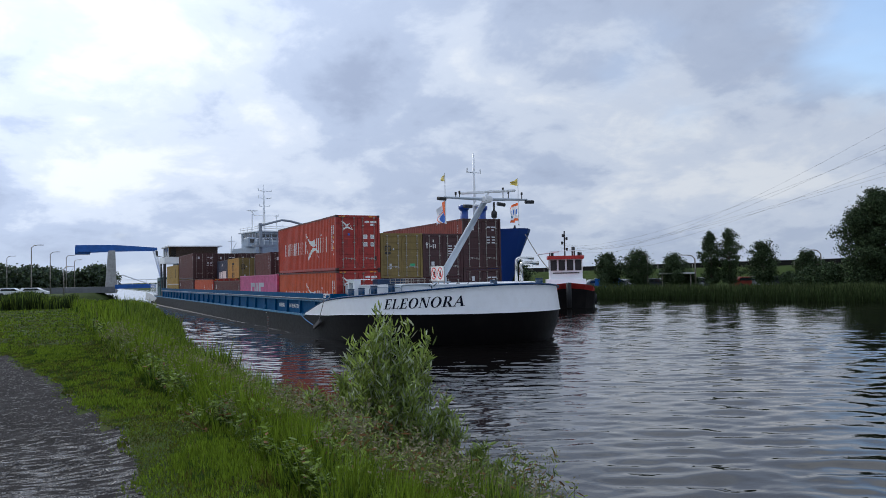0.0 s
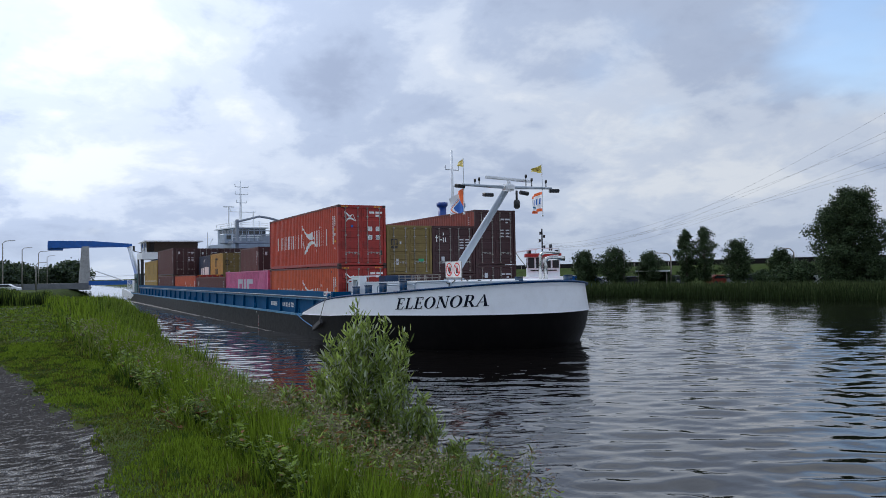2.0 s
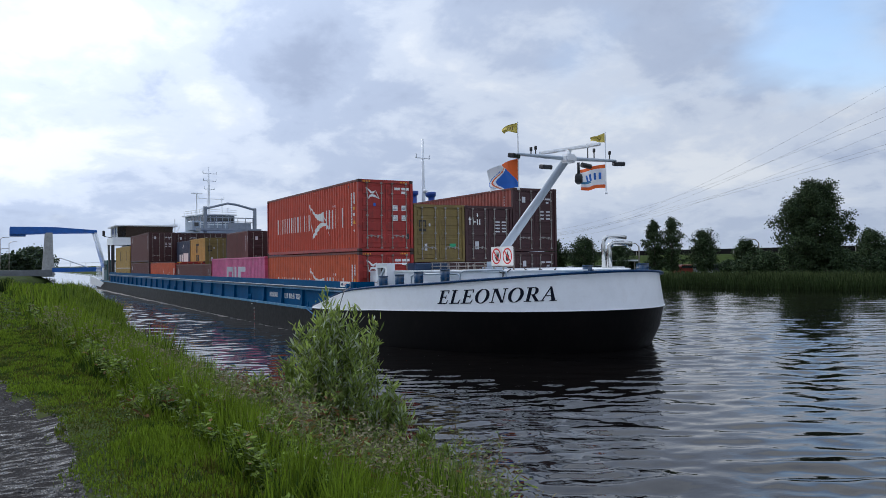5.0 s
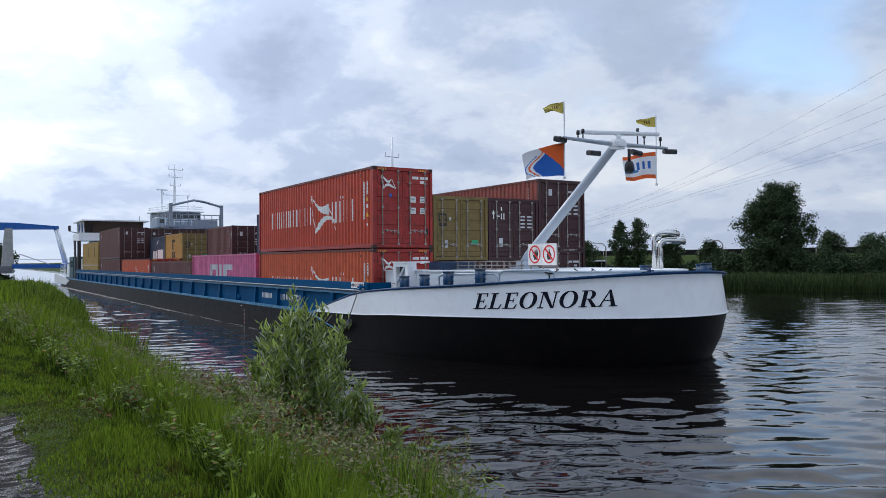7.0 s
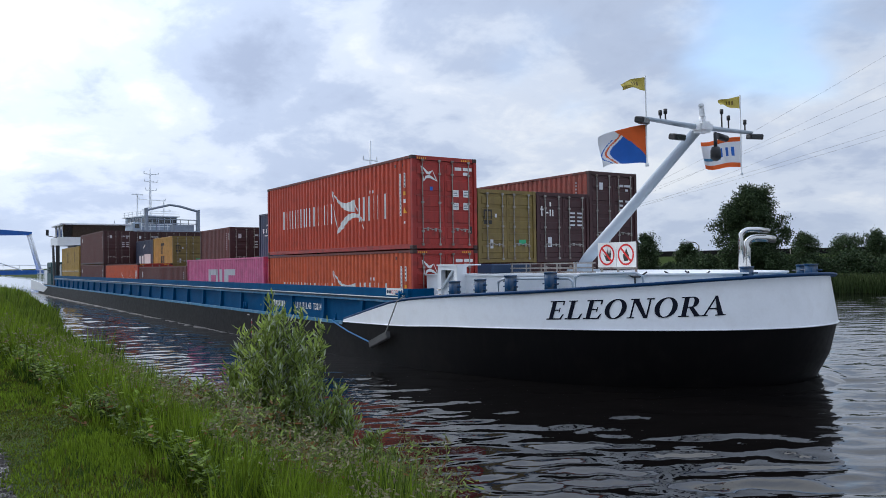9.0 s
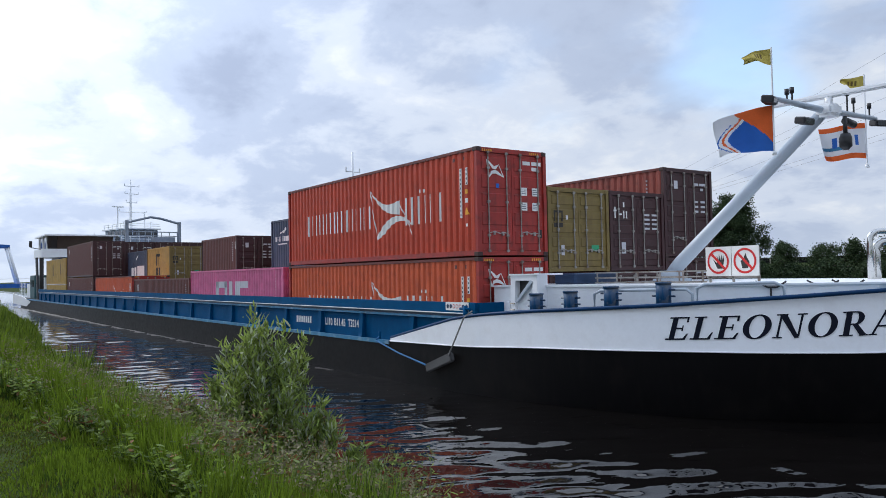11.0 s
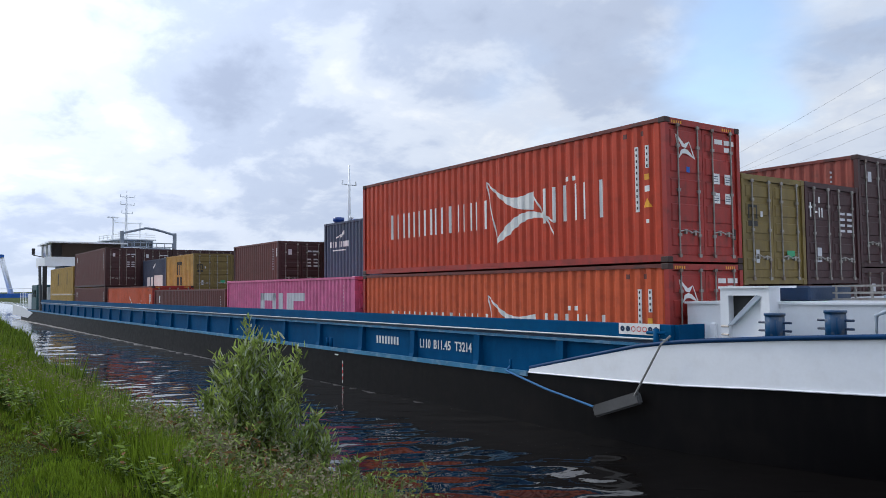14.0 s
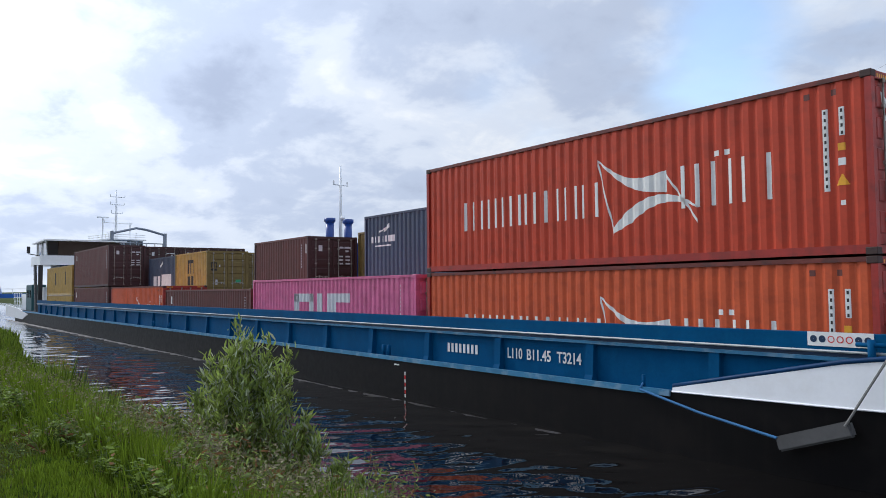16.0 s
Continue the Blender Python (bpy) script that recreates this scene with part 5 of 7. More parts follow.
def wake():
    """A low ridge of water that runs along the side, and the curl at the stem."""
    bm = bmesh.new()
    prev = None
    for i in range(120):
        x = -98 + 92 * i / 119
        y = -0.93 - 0.006 * (-x - 6) ** 0.92 + 0.03 * math.sin(x * 0.9)
        h = (0.07 + 0.015 * math.sin(x * 1.3)) * min(1.0, i / 12, (119 - i) / 80)
        ring = [bm.verts.new((x, y - 0.24, -0.03)), bm.verts.new((x, y - 0.02, h)), bm.verts.new((x, y + 0.20, -0.03))]
        if prev:
            for k in range(2):
                bm.faces.new((prev[k], prev[k + 1], ring[k + 1], ring[k])).smooth = True
        prev = ring
    part("wake_ridge", bm, M["foam"], barge, "pale ripple running along the hull side")
    bm = bmesh.new()
    o = outline(2.0, -0.05)
    prev = None
    for i, p in enumerate(o):
        d = (o[min(i + 1, len(o) - 1)] - o[max(i - 1, 0)]).normalized()
        n = Vector((d.y, -d.x))
        k = bowness(p.x) ** 2
        q = p - n * 0.55 * bowness(p.x)
        ring = [bm.verts.new((q.x, q.y, 0.02 + 0.05 * k)), bm.verts.new((q.x + n.x * 0.25, q.y + n.y * 0.25, 0.03 + 0.07 * k + 0.02 * math.sin(i * 2.3))), bm.verts.new((q.x + n.x * 0.7, q.y + n.y * 0.7, -0.03))]
        if prev:
            for j in range(2):
                bm.faces.new((prev[j], prev[j + 1], ring[j + 1], ring[j])).smooth = True
        prev = ring
    part("bow_wave", bm, M["water"], barge, "low smooth bow wave")


build_barge()
wake()
name_on_bow()
build_stern()


# ---- the blue coaster lying at the far side ----
def polar(az, d, z=0.0):
    return Vector((d * math.cos(radians(az)), d * math.sin(radians(az)), z))


M["gantry_grey"] = material("weathered grey steel", (0.26, 0.29, 0.33), 0.5)


def build_coaster():
    ship = empty("coaster", "bright blue sea-going coaster with white superstructure, lying astern of the tug", "ship", m=pose(-78.9, 48.1, 0, 0, 0, 12.4))
    P = part
    bm = bmesh.new()
    prev = None
    for x, w0, w1, zt in ((-84, 4.6, 5.2, 5.4), (-70, 5.4, 5.8, 5.2), (-40, 5.4, 5.8, 5.2), (-18, 5.3, 5.8, 5.6), (-12, 4.6, 5.7, 8.2), (-7, 3.0, 5.1, 8.4), (-3.5, 1.5, 3.9, 8.5), (-1.2, 0.6, 2.3, 8.6), (0.0, 0.15, 0.7, 8.65)):
        k = 0 if x < -15 else (x + 15) / 15
        ring = []
        for s in (-1, 1):
            ring.append([bm.verts.new((x - 4.2 * k * (1 - u) ** 1.2, s * (w0 + (w1 - w0) * u ** 1.7), -1 + (zt + 1) * u)) for u in (0, 0.25, 0.5, 0.75, 0.92, 1.0)])
        if prev:
            for a, b in zip(prev, ring):
                for i in range(5):
                    bm.faces.new((a[i], a[i + 1], b[i + 1], b[i])).smooth = True
        prev = ring
    for i in range(5):
        bm.faces.new((prev[0][i], prev[0][i + 1], prev[1][i + 1], prev[1][i]))
    P("hull", bm, M["ship_blue"], ship)
    bm = bmesh.new()
    prism(bm, [(-84, -4.9), (-18, -5.3), (-18, 5.3), (-84, 4.9)], "z", 4.6, 4.8)
    P("deck", bm, M["deck_grey"], ship)
    bm = bmesh.new()
    prism(bm, [(-13, -4.9), (-7.5, -4.3), (-4.5, -3.0), (-2.4, -1.2), (-2.4, 1.2), (-4.5, 3.0), (-7.5, 4.3), (-13, 4.9)], "z", 7.4, 7.6)
    P("forecastle_deck", bm, M["deck_grey"], ship)
    for z in (7.55, 7.30, 7.05):
        bm = bmesh.new()
        prism(bm, [(-6.2, -4.80), (-4.0, -3.95), (-4.0, -4.02), (-6.2, -4.87)], "z", z, z + 0.1)
        P("stripe", bm, M["white_mark"], ship, "white bow stripe")
    # mooring gear on the forecastle
    for x, y in ((-3.0, -1.8), (-2.2, 0.6)):
        bm = bmesh.new()
        tube(bm, [(x, y, 7.6), (x, y, 8.7), (x, y, 8.95), (x, y, 9.15)], [0.22, 0.2, 0.13, 0.1], 8)
        P("deck_winch", bm, M["dark"], ship)
    # foremast
    bm = bmesh.new()
    tube(bm, [(-9, 0, 7.6), (-9, 0, 13), (-9, 0, 18.9)], [0.26, 0.2, 0.12], 8)
    mast = P("foremast", bm, M["white"], ship, "white foremast with crosstree")
    bm = bmesh.new()
    tube(bm, [(-9, -1.2, 16.4), (-9, 1.2, 16.4)], 0.07, 6)
    for y in (-1.1, 1.1):
        tube(bm, [(-9, y, 16.4), (-9, y, 16.9)], 0.09, 6)
    P("crosstree", bm, M["white"], mast)
    bm = bmesh.new()
    tube(bm, [(-8.8, 0, 12.0), (-8.4, 0, 12.3)], 0.25, 8)
    P("mast_lamp", bm, M["white"], mast)
    for y in (-1.5, 1.5):
        bm = bmesh.new()
        tube(bm, [(-9.3, y, 7.6), (-9.3, y, 11.5)], 0.52, 14)
        tube(bm, [(-9.3, y, 11.5), (-9.3, y, 11.7), (-9.3, y, 12.1)], [0.55, 0.72, 0.72], 14)
        P("ventilator", bm, M["ship_blue"], ship, "blue ventilator post with flared cap")
    # superstructure
    bm = bmesh.new()
    box(bm, -80, -68, -3.5, 4.8, 4.8, 9.4)
    P("accommodation", bm, M["ship_pale"], ship)
    bm = bmesh.new()
    box(bm, -77, -68.5, -2.5, 3.4, 9.4, 12.3)
    br = P("bridge", bm, M["ship_pale"], ship)
    bm = bmesh.new()
    box(bm, -77.6, -68.0, -2.9, 3.8, 12.3, 12.5)
    P("roof", bm, M["white"], br)
    bm = bmesh.new()
    box(bm, -76, -68.44, -2.55, 3.45, 10.8, 12.1)
    P("window_band", bm, M["glass"], br)
    bm = bmesh.new()
    for i in range(6):
        bm = bmesh.new()
        box(bm, -68.46, -68.40, -2.56 + i * 1.165, -2.40 + i * 1.165, 10.8, 12.1)
        P("window_post", bm, M["ship_pale"], br)
        bm = bmesh.new()
        box(bm, -76.0 + i * 1.48, -75.8 + i * 1.48, -2.60, -2.54, 10.8, 12.1)
        P("window_post", bm, M["ship_pale"], br)
    bm = bmesh.new()
    for z in (12.9, 13.3):
        tube(bm, [(-68, -3.5, z - 2.4), (-68, 4.7, z - 2.4)], 0.07, 5)
        tube(bm, [(-68.2, -2.8, z), (-68.2, 3.7, z)], 0.05, 5)
        tube(bm, [(-68.2, -2.8, z), (-77, -2.8, z)], 0.05, 5)
    for i in range(6):
        tube(bm, [(-68, -3.5 + 1.64 * i, 9.4), (-68, -3.5 + 1.64 * i, 10.9)], 0.07, 5)
        tube(bm, [(-68.2 - 1.7 * i, -2.8, 12.5), (-68.2 - 1.7 * i, -2.8, 13.3)], 0.05, 5)
    P("railing", bm, M["white"], ship)
    bm = bmesh.new()
    tube(bm, [(-72, 0, 12.5), (-72, 0, 17), (-72, 0, 21.6)], [0.28, 0.22, 0.10], 8)
    am = P("aftermast", bm, M["white"], ship, "white lattice signal mast with yards")
    bm = bmesh.new()
    for z, w in ((15.6, 3.0), (17.4, 1.2), (19.0, 1.5), (20.4, 1.6)):
        tube(bm, [(-72, -w * 0.7, z), (-72, w, z)], 0.08, 6)
        tube(bm, [(-72, -w * 0.7, z), (-72, -w * 0.7, z + 0.5)], 0.08, 6)
        tube(bm, [(-72, w, z), (-72, w, z + 0.4)], 0.06, 6)
    tube(bm, [(-72, -2.4, 12.5), (-72, -2.4, 16.4), ], 0.14, 6)
    tube(bm, [(-72, 2.6, 12.5), (-72, 2.6, 15.8)], 0.14, 6)
    box(bm, -72.2, -71.8, -3.4, -1.4, 16.4, 16.6)
    P("yard", bm, M["white"], am)
    # gantry of the hatch crane before the bridge
    bm = bmesh.new()
    for y in (-4.3, 5.4):
        box(bm, -64.4, -64.0, y - 0.26, y + 0.26, 4.8, 13.5)
        box(bm, -64.9, -63.5, y - 0.4, y + 0.4, 4.8, 6.0)
    tube(bm, [(-64.2, -4.3, 13.1), (-64.2, 0.0, 14.2), (-64.2, 1.9, 14.0), (-64.2, 5.4, 13.2)], 0.22, 6)
    tube(bm, [(-64.2, -4.3, 11.6), (-64.2, 5.4, 11.6)], 0.10, 6)
    tube(bm, [(-64.2, -4.3, 10.9), (-64.2, 5.4, 10.9)], 0.08, 6)
    for k in range(7):
        tube(bm, [(-64.2, -4.0 + 1.5 * k, 9.6), (-64.2, -4.0 + 1.5 * k, 11.6)], 0.07, 5)
    box(bm, -65.2, -63.2, -5.6, 6.2, 9.2, 9.6)
    box(bm, -65.0, -63.4, 0.4, 4.2, 9.6, 10.7)
    P("gantry", bm, M["gantry_grey"], ship, "grey travelling hatch gantry")
    bm = bmesh.new()
    box(bm, -66, -14, -4.8, 4.8, 4.8, 6.4)
    P("hatch_cover", bm, M["ship_blue"], ship)
    # bridge wing and the derrick post beside it
    bm = bmesh.new()
    box(bm, -71.2, -69.0, -4.6, -2.5, 9.4, 11.2)
    bevel(bm, 0.12)
    wing = P("bridge_wing", bm, M["ship_pale"], ship, "pale grey bridge wing with a dark window")
    bm = bmesh.new()
    box(bm, -69.0, -68.96, -4.2, -3.4, 10.2, 10.9)
    P("window", bm, M["glass"], wing)
    bm = bmesh.new()
    tube(bm, [(-73, -6.2, 4.8), (-73, -6.2, 11.6)], [0.14, 0.07], 6)
    tube(bm, [(-73, -6.2, 8.6), (-73, -5.2, 10.4)], 0.05, 5)
    tube(bm, [(-73, -6.8, 10.6), (-73, -5.6, 10.6)], 0.05, 5)
    P("derrick_post", bm, M["white"], ship)
    # low masts and aerials on the bridge roof
    for y, h in ((-2.4, 1.1), (-1.6, 1.5), (-0.9, 0.9), (2.6, 1.2)):
        bm = bmesh.new()
        tube(bm, [(-69.5, y, 12.5), (-69.5, y, 12.5 + h)], 0.07, 5)
        tube(bm, [(-69.5, y - 0.2, 12.5 + h), (-69.5, y + 0.2, 12.5 + h)], 0.09, 5)
        P("aerial", bm, M["white"], ship)


def build_tug():
    tug = empty("tugboat", "small red and black tug with white wheelhouse, bow towards the bank", "tugboat", m=pose(-57.0, 39.2, 0, 0, 0, -31))
    P = part

    def hull(name, z0, z1, mat, grow):
        bm = bmesh.new()
        prev = None
        for x, w in ((-11, 1.9), (-8, 2.4), (-4, 2.55), (-1.8, 2.2), (-0.7, 1.4), (-0.15, 0.6), (0.1, 0.12)):
            ring = [[bm.verts.new((x + 0.35 * u * (x > -4), s * (w + grow * u), zz + 0.75 * max(0, (x + 6) / 6) ** 1.5 * (u if z0 < 0 else 1))) for u, zz in ((0, z0), (1, z1))] for s in (-1, 1)]
            if prev:
                for a, b in zip(prev, ring):
                    bm.faces.new((a[0], a[1], b[1], b[0]))
                bm.faces.new((prev[0][1], prev[1][1], ring[1][1], ring[0][1]))
            else:
                bm.faces.new((ring[0][0], ring[0][1], ring[1][1], ring[1][0]))
            prev = ring
        bm.faces.new((prev[0][0], prev[0][1], prev[1][1], prev[1][0]))
        return P(name, bm, mat, tug)
    hull("hull", -0.6, 1.02, M["hull_black"], 0.22)
    hull("bulwark", 1.0, 1.5, M["tug_red"], 0.12)
    bm = bmesh.new()
    tube(bm, [(0.45, 0, 0.1), (0.62, 0, 2.3)], 0.22, 8)
    P("stem_fender", bm, M["rubber"], tug)
    for y in (-2.6, 2.6):
        bm = bmesh.new()
        bmesh.ops.create_cone(bm, cap_ends=True, segments=14, radius1=0.45, radius2=0.45, depth=0.3, matrix=pose(-3.5, y, 0.7, 90))
        P("tyre_fender", bm, M["rubber"], tug)
    for y in (-0.9, 0.9):
        bm = bmesh.new()
        tube(bm, [(-0.6, y, 1.9), (-0.4, y * 1.05, 1.9)], 0.18, 10)
        P("headlight", bm, M["white_mark"], tug)
    bm = bmesh.new()
    prism(bm, [(-7.5, 1.6), (-1.9, 1.6), (-2.4, 2.6), (-7.5, 2.6)], "y", -1.75, 1.75)
    P("deckhouse", bm, M["white"], tug)
    bm = bmesh.new()
    box(bm, -5.4, -2.9, -1.5, 1.5, 2.6, 4.45)
    wh = P("wheelhouse", bm, M["white"], tug)
    bm = bmesh.new()
    box(bm, -5.6, -2.65, -1.65, 1.65, 4.45, 4.75)
    P("roof", bm, M["tug_red"], wh, "red wheelhouse roof")
    for y in (-1.12, -0.38, 0.38, 1.12):
        bm = bmesh.new()
        box(bm, -2.90, -2.86, y - 0.29, y + 0.29, 3.40, 4.36)
        P("window", bm, M["dark"], wh)
    for s in (-1, 1):
        for x in (-3.5, -4.6):
            bm = bmesh.new()
            box(bm, x - 0.35, x + 0.35, s * 1.5 - 0.02, s * 1.5 + 0.02, 3.45, 4.30)
            P("window", bm, M["glass"], wh)
    bm = bmesh.new()
    box(bm, -2.89, -2.85, -1.2, 1.2, 3.12, 3.22)
    P("name_bar", bm, M["dark_mark"], wh)
    bm = bmesh.new()
    tube(bm, [(-4.2, 0, 4.7), (-4.2, 0, 7.1)], 0.07, 6)
    for z, d in ((5.4, 0.2), (6.0, -0.22), (6.4, 0.2), (6.7, -0.15)):
        tube(bm, [(-4.2, d, z - 0.15), (-4.2, d, z + 0.12)], 0.10, 6)
        tube(bm, [(-4.2, 0, z), (-4.2, d, z)], 0.03, 5)
    P("mast", bm, M["dark"], tug)
    bm = bmesh.new()
    tube(bm, [(-3.8, 0.75, 4.75), (-3.8, 0.75, 5.6)], 0.16, 8)
    P("funnel", bm, M["dark"], tug)
    for y in (-1.5, 1.1):
        bm = bmesh.new()
        box(bm, -3.4, -3.0, y, y + 0.4, 4.75, 5.05)
        P("side_light", bm, M["dark"], tug)
    bm = bmesh.new()
    for y in (-1.4, -0.7, 0.7, 1.4):
        tube(bm, [(-2.9, y, 4.75), (-2.9, y, 5.2)], 0.03, 5)
    tube(bm, [(-2.9, -1.4, 5.2), (-2.9, 1.4, 5.2)], 0.03, 5)
    tube(bm, [(-4.6, -2.6, 4.95), (-4.6, -0.5, 5.2)], 0.07, 6)
    P("railing", bm, M["white"], tug)
    rope = bmesh.new()
    a, b = Vector((-66.0, 44.6, 2.2)), Vector((-78.6, 48.1, 7.9))
    tube(rope, [a.lerp(b, k / 6) - Vector((0, 0, 0.5 * math.sin(math.pi * k / 6))) for k in range(7)], 0.06, 5)
    tagged(part("tow_line", rope, M["rope_grey"]), "taut grey tow line from the tug to the coaster's bow", "rope")


build_coaster()
build_tug()


# ---- bridge and left distance ----
def build_bridge():
    br = empty("drawbridge", "blue and white balance-beam drawbridge across the canal, lowered", "bridge", m=pose(-187, 0, 0))
    P = part
    for x in (-2.5, 2.5):
        bm = bmesh.new()
        prism(bm, [(-0.3, 10.0), (8.0, 10.35), (16.3, 10.5), (16.3, 11.0), (8.0, 11.6), (-0.3, 11.6)], "x", x - 0.35, x + 0.35)
        P("balance_beam", bm, M["bridge_blue"], br)
        bm = bmesh.new()
        prism(bm, [(5.6, 1.0), (7.9, 1.0), (7.6, 10.4), (6.3, 10.4)], "x", x - 0.6, x + 0.6)
        P("tower_leg", bm, M["concrete"], br)
        bm = bmesh.new()
        tube(bm, [(x, 16.0, 10.6), (x, 18.0, 2.6)], 0.28, 8)
        P("hanger", bm, M["white"], br)
    bm = bmesh.new()
    box(bm, -2.4, 2.4, -0.4, 2.6, 9.7, 11.3)
    P("counterweight", bm, M["bridge_blue"], br)
    bm = bmesh.new()
    box(bm, -3.2, 3.2, 7.5, 40, 2.0, 2.9)
    P("leaf", bm, M["bridge_blue"], br)
    bm = bmesh.new()
    box(bm, -3.6, 3.6, -40, 7.5, 1.2, 2.5)
    P("abutment", bm, M["deck_grey"], br)
    bm = bmesh.new()
    tube(bm, [(3.2, 9.0, 5.0), (3.2, 14.5, 2.9)], 0.12, 6)
    for y in range(8, 40, 3):
        tube(bm, [(3.1, y, 2.9), (3.1, y, 3.9)], 0.05, 5)
    tube(bm, [(3.1, 8, 3.9), (3.1, 40, 3.9)], 0.06, 5)
    P("parapet", bm, M["white"], br)


def street_lamp(p, h, turn):
    ob = empty("street_lamp", "tall pale street lamp with a curved arm", "street lamp", "street lamps along the road", Matrix.Translation(p) @ Matrix.Rotation(radians(turn), 4, "Z"))
    bm = bmesh.new()
    tube(bm, [(0, 0, 0), (0, 0, h * 0.5), (0, 0, h - 0.5), (0, 0.4, h - 0.08), (0, 1.0, h)], [0.13, 0.10, 0.08, 0.07, 0.06], 8)
    part("pole", bm, M["galv"], ob)
    bm = bmesh.new()
    box(bm, -0.15, 0.15, 0.9, 1.9, h - 0.06, h + 0.08)
    bevel(bm, 0.03)
    part("lamp_head", bm, M["grey_mark"], ob)
    return ob


build_bridge()
for az_, d, h in ((-177.3, 152, 8.9), (-178.4, 183, 8.9), (-179.35, 205, 8.9), (-179.85, 237, 8.8), (-175.9, 205, 8.8), (-179.2, 165, 5.4)):
    street_lamp(polar(az_, d, 1.2), h, 0)
for az_, h in ((139.85, 4.9), (128.6, 4.6), (136.6, 4.4)):
    street_lamp(polar(az_, 104, 0.8 if az_ > 135 else 2.0), h + (0 if az_ > 135 else -1.2), 140)


# ---- foliage ----
def strips(name, base, tip, side, mats, pick, label, category, bend=0.35, kind="stuff", parent=None, mid_wide=0.85):
    """Many tapered blades: base and tip points, half-width vectors; joined into one mesh."""
    n = len(base)
    mid = base + (tip - base) * 0.55
    mid[:, 2] += np.linalg.norm(tip - base, axis=1) * bend * 0.25
    v = np.stack([base - side, base + side, mid + side * mid_wide, mid - side * mid_wide, tip], 1).reshape(-1, 3)
    me = bpy.data.meshes.new(name)
    me.vertices.add(5 * n)
    me.vertices.foreach_set("co", v.ravel())
    k = np.arange(n)[:, None] * 5
    loops = np.concatenate([k + np.array([[0, 1, 2, 3]]), k + np.array([[3, 2, 4]])], 1).ravel()
    me.loops.add(7 * n)
    me.loops.foreach_set("vertex_index", loops.astype(np.int32))
    me.polygons.add(2 * n)
    starts = (np.arange(n)[:, None] * 7 + np.array([[0, 4]])).ravel()
    me.polygons.foreach_set("loop_start", starts.astype(np.int32))
    for m in mats:
        me.materials.append(m)
    me.polygons.foreach_set("material_index", np.repeat(pick, 2).astype(np.int32))
    me.update(calc_edges=True)
    me.validate()
    ob = new(name, me)
    ob.parent = parent
    if label:
        tagged(ob, label, category if not parent else "", kind=kind)
    elif kind:
        tagged(ob, kind=kind)
    return ob


def leaf_material(name, rgb, rough=0.6, island=0.7, through=0.28):
    m = material(name, rgb, rough, vary=0.25, scale=0.7, grain=9, bump=0, island=island, spec=0.08)
    nt = m.node_tree
    N, L = nt.nodes.new, nt.links.new
    bs = nt.nodes["Principled BSDF"]
    tr = N("ShaderNodeBsdfTranslucent")
    src = bs.inputs["Base Color"].links[0].from_socket
    L(src, tr.inputs[0])
    mx = N("ShaderNodeMixShader")
    mx.inputs[0].default_value = through
    L(bs.outputs[0], mx.inputs[1])
    L(tr.outputs[0], mx.inputs[2])
    L(mx.outputs[0], nt.nodes["Material Output"].inputs[0])
    return m


M["grass"] = leaf_material("fresh grass", (0.132, 0.196, 0.018))
M["grass_deep"] = leaf_material("deep green grass", (0.044, 0.078, 0.014))
M["grass_pale"] = leaf_material("pale grass stem", (0.17, 0.18, 0.06))
M["grass_dry"] = leaf_material("yellow grass", (0.085, 0.085, 0.018))
M["reed"] = leaf_material("reed blade", (0.140, 0.200, 0.034))
M["reed_dark"] = leaf_material("far reed", (0.030, 0.048, 0.016))
M["reed_tip"] = leaf_material("far reed tip", (0.065, 0.088, 0.034))
M["willow"] = leaf_material("willow leaf", (0.24, 0.31, 0.075), through=0.42)
M["willow_pale"] = leaf_material("willow leaf underside", (0.36, 0.40, 0.27), through=0.36)
M["weed"] = leaf_material("weed leaf", (0.125, 0.17, 0.055))
M["herb"] = leaf_material("nettle leaf", (0.140, 0.205, 0.032))
M["weed_red"] = leaf_material("reddish weed", (0.19, 0.10, 0.045))
M["plume"] = leaf_material("grass plume", (0.20, 0.18, 0.11))
M["tree_leaf"] = leaf_material("tree leaf", (0.060, 0.088, 0.040), through=0.15)
M["tree_leaf_b"] = leaf_material("darker tree leaf", (0.040, 0.062, 0.032), through=0.15)
# the air's haze is mixed into this leaf colour as a pale grey
M["far_leaf"] = leaf_material("distant leaf greyed for haze", (0.060, 0.082, 0.058), through=0.15)
M["bark"] = material("bark", (0.09, 0.07, 0.055), 0.9, bump=0.6)
M["stem"] = material("green brown stem", (0.12, 0.11, 0.045), 0.7)
R = np.random.RandomState(11)
vheight = np.vectorize(ground_height)
vpath = np.vectorize(path_edge)
vnear = np.vectorize(near_edge)


def field(n, x0, x1, power):
    """Points over the verge, thicker towards the camera."""
    u = R.rand(n) ** power
    x = x1 + (x0 - x1) * u
    a, b = vpath(x), vnear(x)
    w = R.rand(n)
    return x, a + 0.03 - 0.22 * R.rand(n) ** 4 + (b - a) * w, w


def crest(x, y):
    """How high the growth stands: it falls away towards the water, and rises further along."""
    return np.minimum(3.0 - 2.42 * y / 3.65 + 1.1 * np.clip((-x - 30) / 12, 0, 1), np.interp(-x, (20, 35, 60, 75), (2.7, 2.1, 1.85, 1.7)) + 0.3 * np.clip(1.2 - y, 0, 1))


